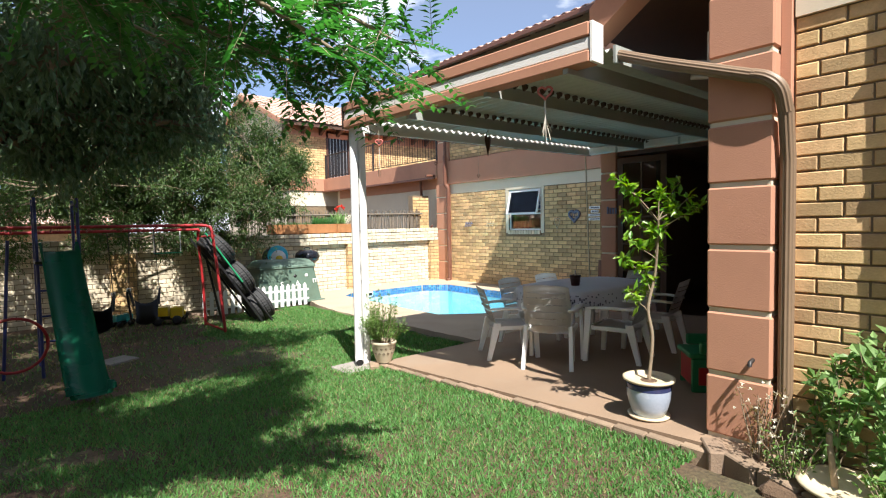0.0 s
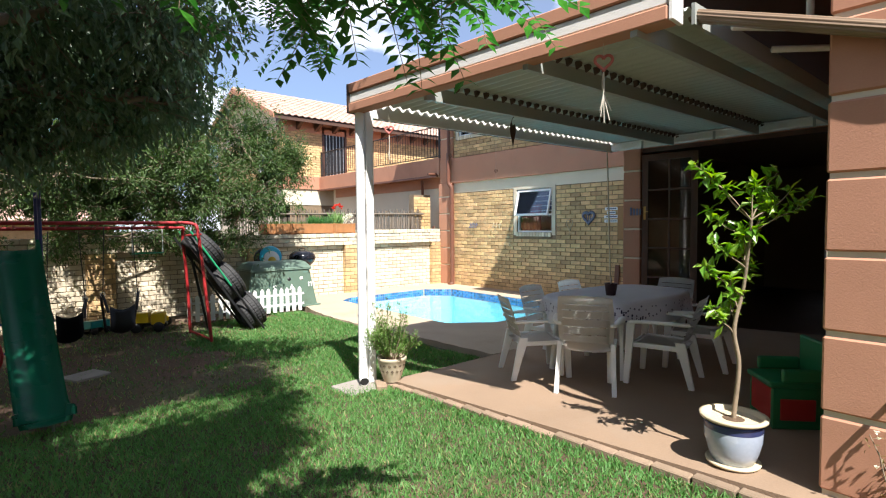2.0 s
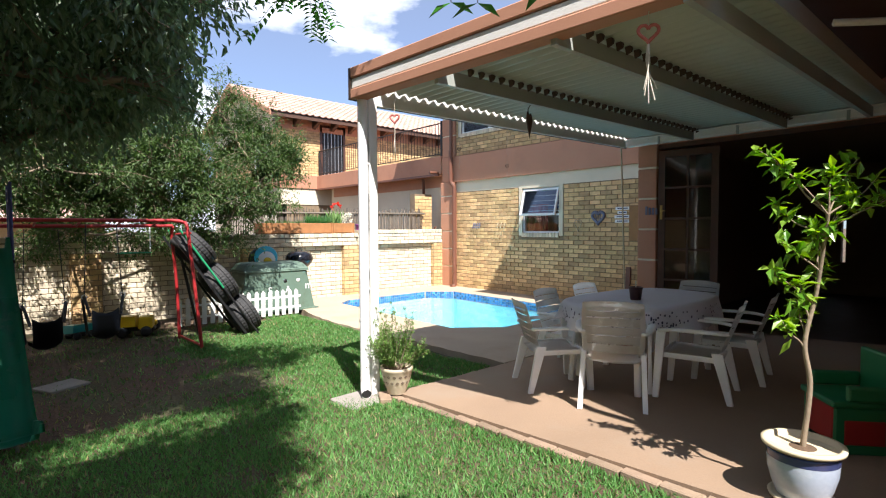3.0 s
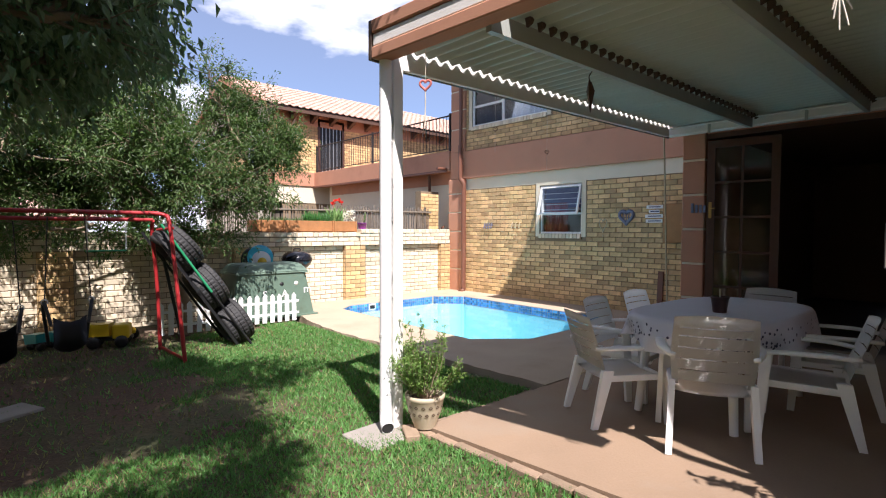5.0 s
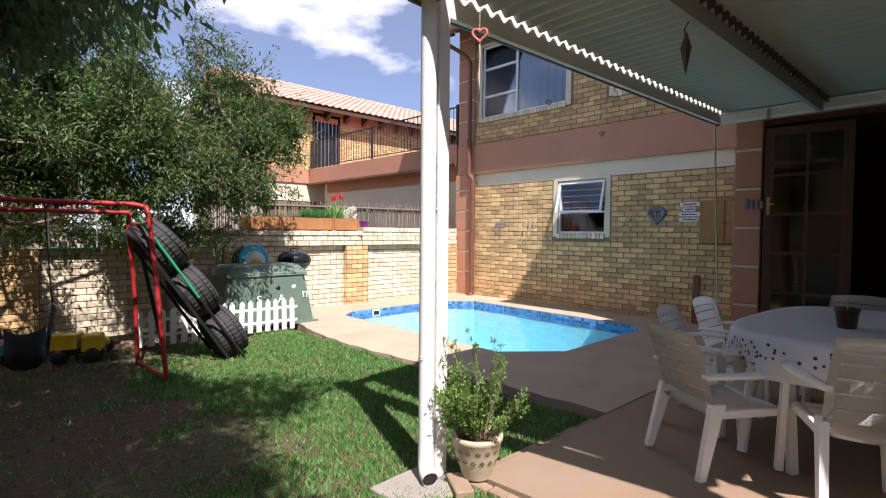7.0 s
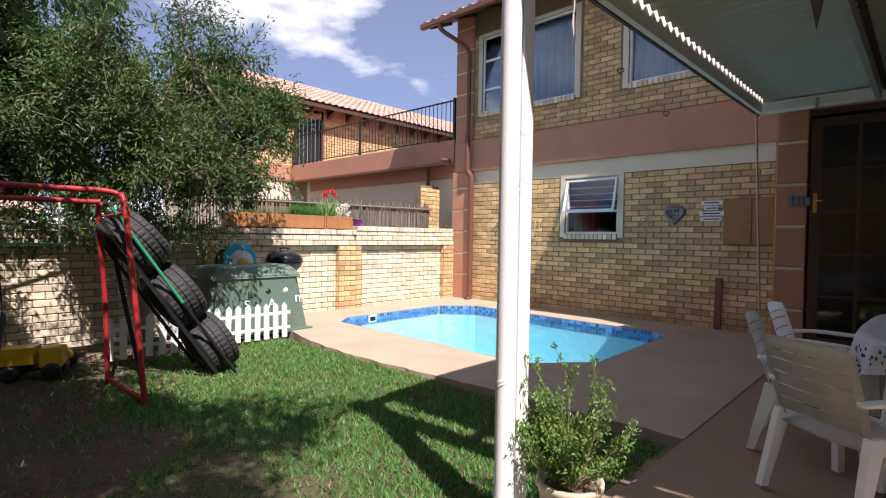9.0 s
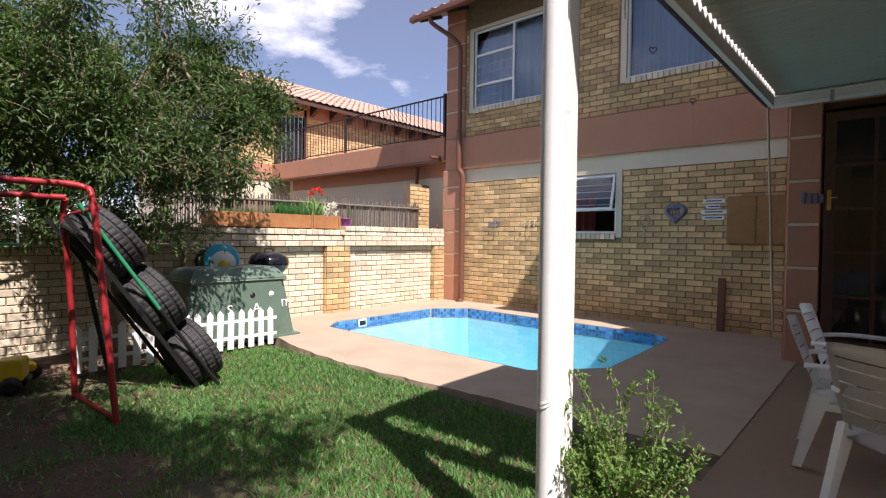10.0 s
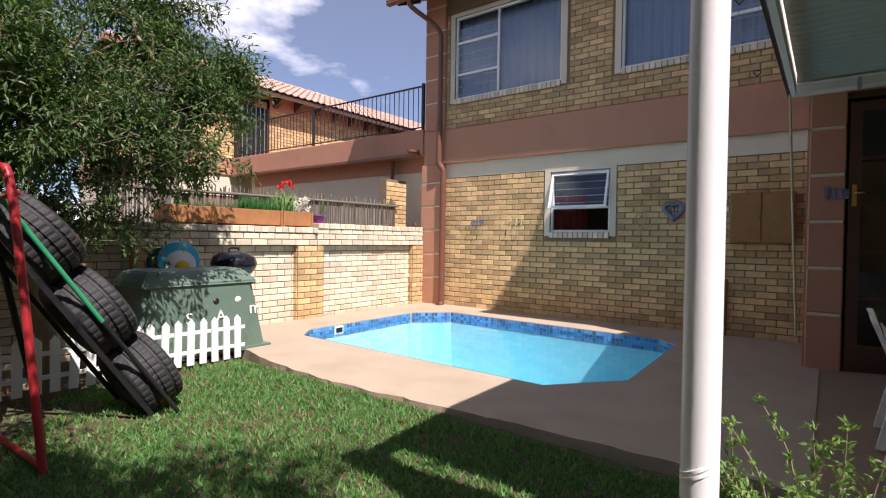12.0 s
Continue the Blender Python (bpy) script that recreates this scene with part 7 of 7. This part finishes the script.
# picket fence
pf = thing("picket_fence", "low white picket fence, partly leaning", "fence", pose(3.34, 10.07, 0.02, 0, 0, -3))
for (a, b, yo) in ((0.0, 1.0, 0.0), (0.98, 1.95, 0.06)):
    for z in (0.12, 0.30):
        part("fence_rail", boxed(a, b, yo + 0.0, yo + 0.016, z, z + 0.035, 0.003), M_WHITE, pf)
pk = None
for k in range(17):
    x = 0.03 + k * 0.115
    if pk is None:
        bm = bmesh.new()
        q = prism(bm, [(-0.032, 0), (0.032, 0), (0.032, 0.39), (0, 0.43), (-0.032, 0.39)], 0, 0.014)
        bmesh.ops.transform(bm, matrix=pose(0, 0, 0, 90), verts=bm.verts)
        bmesh.ops.recalc_face_normals(bm, faces=bm.faces)
        ob = part("picket", bm, M_WHITE, pf)
        pk = ob.data
    else:
        ob = new("picket", pk)
        ob.parent = pf
    ob.matrix_local = pose(x, 0.0 if x < 1.0 else 0.06, 0.02, random.uniform(-2, 2), random.choice((0, 0, -9, 3)) if k < 5 else random.uniform(-1.5, 1.5), random.uniform(-4, 4))

# green hut, kettle grill and toys
hut = thing("moulded_hut", "grey-green moulded plastic hut with white letters", "kennel", pose(5.02, 10.68, 0.05))
bm = bmesh.new()
lo, up = [], []
for sx, sy in ((-1, -1), (1, -1), (1, 1), (-1, 1)):
    lo.append((0.68 * sx, 0.42 * sy))
    up.append((0.55 * sx, 0.36 * sy))
rings = [[bm.verts.new((x, y, 0.0)) for x, y in lo], [bm.verts.new((x * 0.985, y * 0.985, 0.04)) for x, y in lo], [bm.verts.new((x, y, 0.70)) for x, y in up]]
for a, b in zip(rings, rings[1:]):
    for k in range(4):
        bm.faces.new((a[k], a[(k + 1) % 4], b[(k + 1) % 4], b[k]))
bm.faces.new(rings[0][::-1])
bm.faces.new(rings[-1])
bmesh.ops.bevel(bm, geom=[e for e in bm.edges if abs(e.verts[0].co.z - e.verts[1].co.z) > 0.3], offset=0.05, segments=3, affect="EDGES")
body = part("body", bm, M_HUT_GREEN, hut)
bm = bmesh.new()
r = [[bm.verts.new((x * 1.06 * s, y * 1.06 * s2, z)) for x, y in up] for s, s2, z in ((1, 1, 0.69), (1, 1, 0.72), (0.84, 0.72, 0.84), (0.72, 0.5, 0.86))]
for a, b in zip(r, r[1:]):
    for k in range(4):
        bm.faces.new((a[k], a[(k + 1) % 4], b[(k + 1) % 4], b[k]))
bm.faces.new(r[0][::-1])
bm.faces.new(r[-1])
bmesh.ops.bevel(bm, geom=[e for e in bm.edges], offset=0.015, segments=2, affect="EDGES")
part("lid", bm, M_HUT_GREEN, hut, "hipped lid")
part("base_flange", prismed([(-0.71, -0.45), (0.71, -0.45), (0.71, 0.45), (-0.71, 0.45)], 0.0, 0.03), M_HUT_GREEN, hut)
for x in (0.12, 0.36):
    part("vent_hole", lathed([(0.034, 0), (0.034, 0.008), (0.001, 0.009)], 16, pose(x, -0.366, 0.53, 85)), M_BLACK_PLASTIC if x < 0.2 else M_WHITE, hut, "round vent")


def letter(text, parent, mat, m, size, name="letter", label=""):
    cu = bpy.data.curves.new(name, "FONT")
    cu.body = text
    cu.size = size
    cu.extrude = 0.003
    cu.align_x = "CENTER"
    tmp = bpy.data.objects.new("tmp_text", cu)
    scene.collection.objects.link(tmp)
    dg = bpy.context.evaluated_depsgraph_get()
    me = bpy.data.meshes.new_from_object(tmp.evaluated_get(dg))
    bpy.data.objects.remove(tmp)
    ob = new(name, me)
    me.materials.clear()
    me.materials.append(mat)
    ob.parent = parent
    ob.matrix_local = m
    if label:
        ob["label"] = label
    return ob


letter("S", hut, M_WHITE, pose(-0.16, -0.40, 0.33, 85), 0.16, label="white letter S")
letter("A", hut, M_WHITE, pose(0.16, -0.40, 0.33, 85), 0.16, label="white letter A")
letter("m", hut, M_WHITE, pose(0.55, -0.395, 0.37, 85), 0.19, label="white letter m")
kg = thing("kettle_grill", "black enamel kettle grill with a domed lid", "grill", pose(5.74, 11.0, 0.06) @ Matrix.Diagonal((1.1, 1.1, 1.04, 1)))
part("bowl", lathed([(0.02, 0.62), (0.14, 0.66), (0.215, 0.75), (0.235, 0.80), (0.235, 0.815), (0.0005, 0.815)], 32), M_ENAMEL, kg)
part("lid", lathed([(0.24, 0.815), (0.238, 0.84), (0.215, 0.90), (0.15, 0.95), (0.07, 0.97), (0.0005, 0.972)], 32), M_ENAMEL, kg)
part("handle", tubed(smoothline([(-0.05, 0, 0.965), (-0.05, 0, 1.0), (0.05, 0, 1.0), (0.05, 0, 0.965)], 4), 0.009, n=7), M_BLACK_PLASTIC, kg)
for a in (30, 150, 270):
    c, s_ = math.cos(radians(a)), math.sin(radians(a))
    part("leg", tubed([(0.12 * c, 0.12 * s_, 0.67), (0.26 * c, 0.26 * s_, 0.0)], 0.011, n=7), M_STEEL, kg)
toy = thing("toy_dome", "cyan and white toy shell with yellow spots on the hut", "toy", pose(5.0, 10.80, 0.85) @ Matrix.Scale(1.0, 4))
face_on = pose(0, 0, 0.13, 82, 0, -12)
part("shell", lathed([(0.0005, -0.08), (0.13, -0.07), (0.19, -0.03), (0.205, 0.02), (0.19, 0.035), (0.0005, 0.035)], 28, face_on), M_CYAN_TOY, toy)
part("face", lathed([(0.15, 0.0), (0.145, 0.012), (0.0005, 0.018)], 24, face_on @ pose(0.01, -0.045, 0.034)), M_WHITE, toy, "white round panel")
part("spot", lathed([(0.075, 0.0), (0.07, 0.016), (0.0005, 0.022)], 9, face_on @ pose(0.02, -0.075, 0.05)), M_YELLOW_TOY, toy, "yellow spot")
part("back_ring", lathed([(0.19, 0.0), (0.2, 0.02), (0.17, 0.04), (0.0005, 0.045)], 24, face_on @ pose(-0.09, -0.02, -0.09)), M_BLACK_PLASTIC, toy, "dark ring behind")


def toy_truck(m, label, mat):
    t = thing("toy_truck", label, "toy", m)
    part("bed", upright([(-0.11, 0.13), (0.11, 0.10), (0.14, 0.24), (-0.13, 0.26)], -0.2, 0.02), mat, t)
    part("cab", boxed(0.04, 0.2, -0.09, 0.09, 0.09, 0.24, 0.02, 2), mat, t)
    part("chassis", boxed(-0.2, 0.22, -0.07, 0.07, 0.07, 0.11, 0.01), M_BLACK_PLASTIC, t)
    for x in (-0.12, 0.13):
        for y in (-0.1, 0.1):
            part("wheel", lathed([(0.03, -0.025), (0.06, -0.022), (0.065, 0), (0.06, 0.022), (0.03, 0.025)], 16, pose(x, y, 0.065, 90)), M_BLACK_PLASTIC, t)
    return t


toy_truck(pose(2.78, 10.0, 0.0, 0, 0, -20) @ Matrix.Scale(1.15, 4), "yellow plastic toy tipper truck in the soil", M_YELLOW_TOY)
toy_truck(pose(2.18, 10.35, 0.0, 0, 0, 30) @ Matrix.Scale(0.8, 4), "small teal toy truck at the wall", M_TEAL_TOY)
bt = thing("wheeled_toy", "yellow and black push toy in the soil", "toy", pose(3.0, 10.3, 0.0))
part("body", boxed(-0.12, 0.12, -0.07, 0.07, 0.08, 0.16, 0.03, 2), M_YELLOW_TOY, bt)
part("wheel", lathed([(0.03, -0.03), (0.07, -0.025), (0.075, 0), (0.07, 0.025), (0.03, 0.03)], 16, pose(-0.08, 0, 0.075, 90)), M_BLACK_PLASTIC, bt)
part("wheel", lathed([(0.03, -0.03), (0.07, -0.025), (0.075, 0), (0.07, 0.025), (0.03, 0.03)], 16, pose(0.09, 0, 0.075, 90)), M_BLACK_PLASTIC, bt)

# low edging stones and litter along the wall bed
for k in range(9):
    x = 1.9 + k * 0.24 + random.uniform(-0.05, 0.05)
    tagged(part("edging_brick", boxed(-0.1, 0.1, -0.05, 0.05, -0.05, 0.04, 0.01), M_PAVER, m=pose(x, 10.55 + random.uniform(-0.06, 0.06), 0.0, random.uniform(-6, 6), random.uniform(-6, 6), random.uniform(-15, 15))), "loose clay brick edging the soil at the wall", "brick", group="bricks along the wall")

# ---- lawn ----
def lawn():
    rng = np.random.default_rng(5)
    verts, faces = {0: [], 1: []}, {0: [], 1: []}
    n = 360000
    xs = rng.uniform(-1.2, 5.45, n)
    ys = rng.uniform(1.0, 10.6, n)
    dist = np.hypot(xs - 1.5, ys - 3)
    keep = rng.random(n) < np.clip(1.25 - dist / 14, 0.35, 1)
    for x, y, k in zip(xs, ys, keep):
        if not k:
            continue
        if (x > 3.9 and y < 5.45) or (x > 5.2 and y > 5.4) or (x > 3.55 and y < 2.0) or (x > 4.9 and y > 10.0):
            continue
        bare = noise.noise((x * 0.9, y * 0.9, 3.1)) * 0.6 + noise.noise((x * 2.4, y * 2.4, 7.7)) * 0.5
        if y > 6.3:
            bare += min(1.4, (3.7 + 0.25 * noise.noise((y * 2, x, 0)) - x) * 0.75) if x < 3.7 else 0
            bare += max(0, (y - 9.3)) * 0.8 if x < 4.7 else 0
        elif x < 2.0:
            bare += min(0.55, (2.0 - x) * 0.35) * min(1, max(0, y - 3.0))
        if bare > 0.27 + 0.24 * rng.random() and rng.random() > 0.07:
            continue
        z = lawn_z(x, y)
        a = rng.uniform(0, 6.283)
        h = rng.uniform(0.016, 0.042)
        w = rng.uniform(0.003, 0.006) * (1 + 0.12 * math.hypot(x - 1.5, y - 3))
        lx, ly = rng.normal(0, 0.018), rng.normal(0, 0.018)
        g = 1 if rng.random() < 0.05 + 0.25 * max(0, bare) else 0
        o = len(verts[g])
        c, s = math.cos(a) * w, math.sin(a) * w
        verts[g] += [(x - c, y - s, z - 0.004), (x + c, y + s, z - 0.004), (x + lx, y + ly, z + h)]
        faces[g].append((o, o + 1, o + 2))
    root = thing("lawn_grass", "short green lawn with worn bare patches", "grass", kind="stuff")
    raw_part("grass_blades", verts[0], faces[0], M_GRASS, root, "green blades", "stuff")
    raw_part("dry_blades", verts[1], faces[1], M_GRASS_DRY, root, "straw-coloured blades", "stuff")


lawn()
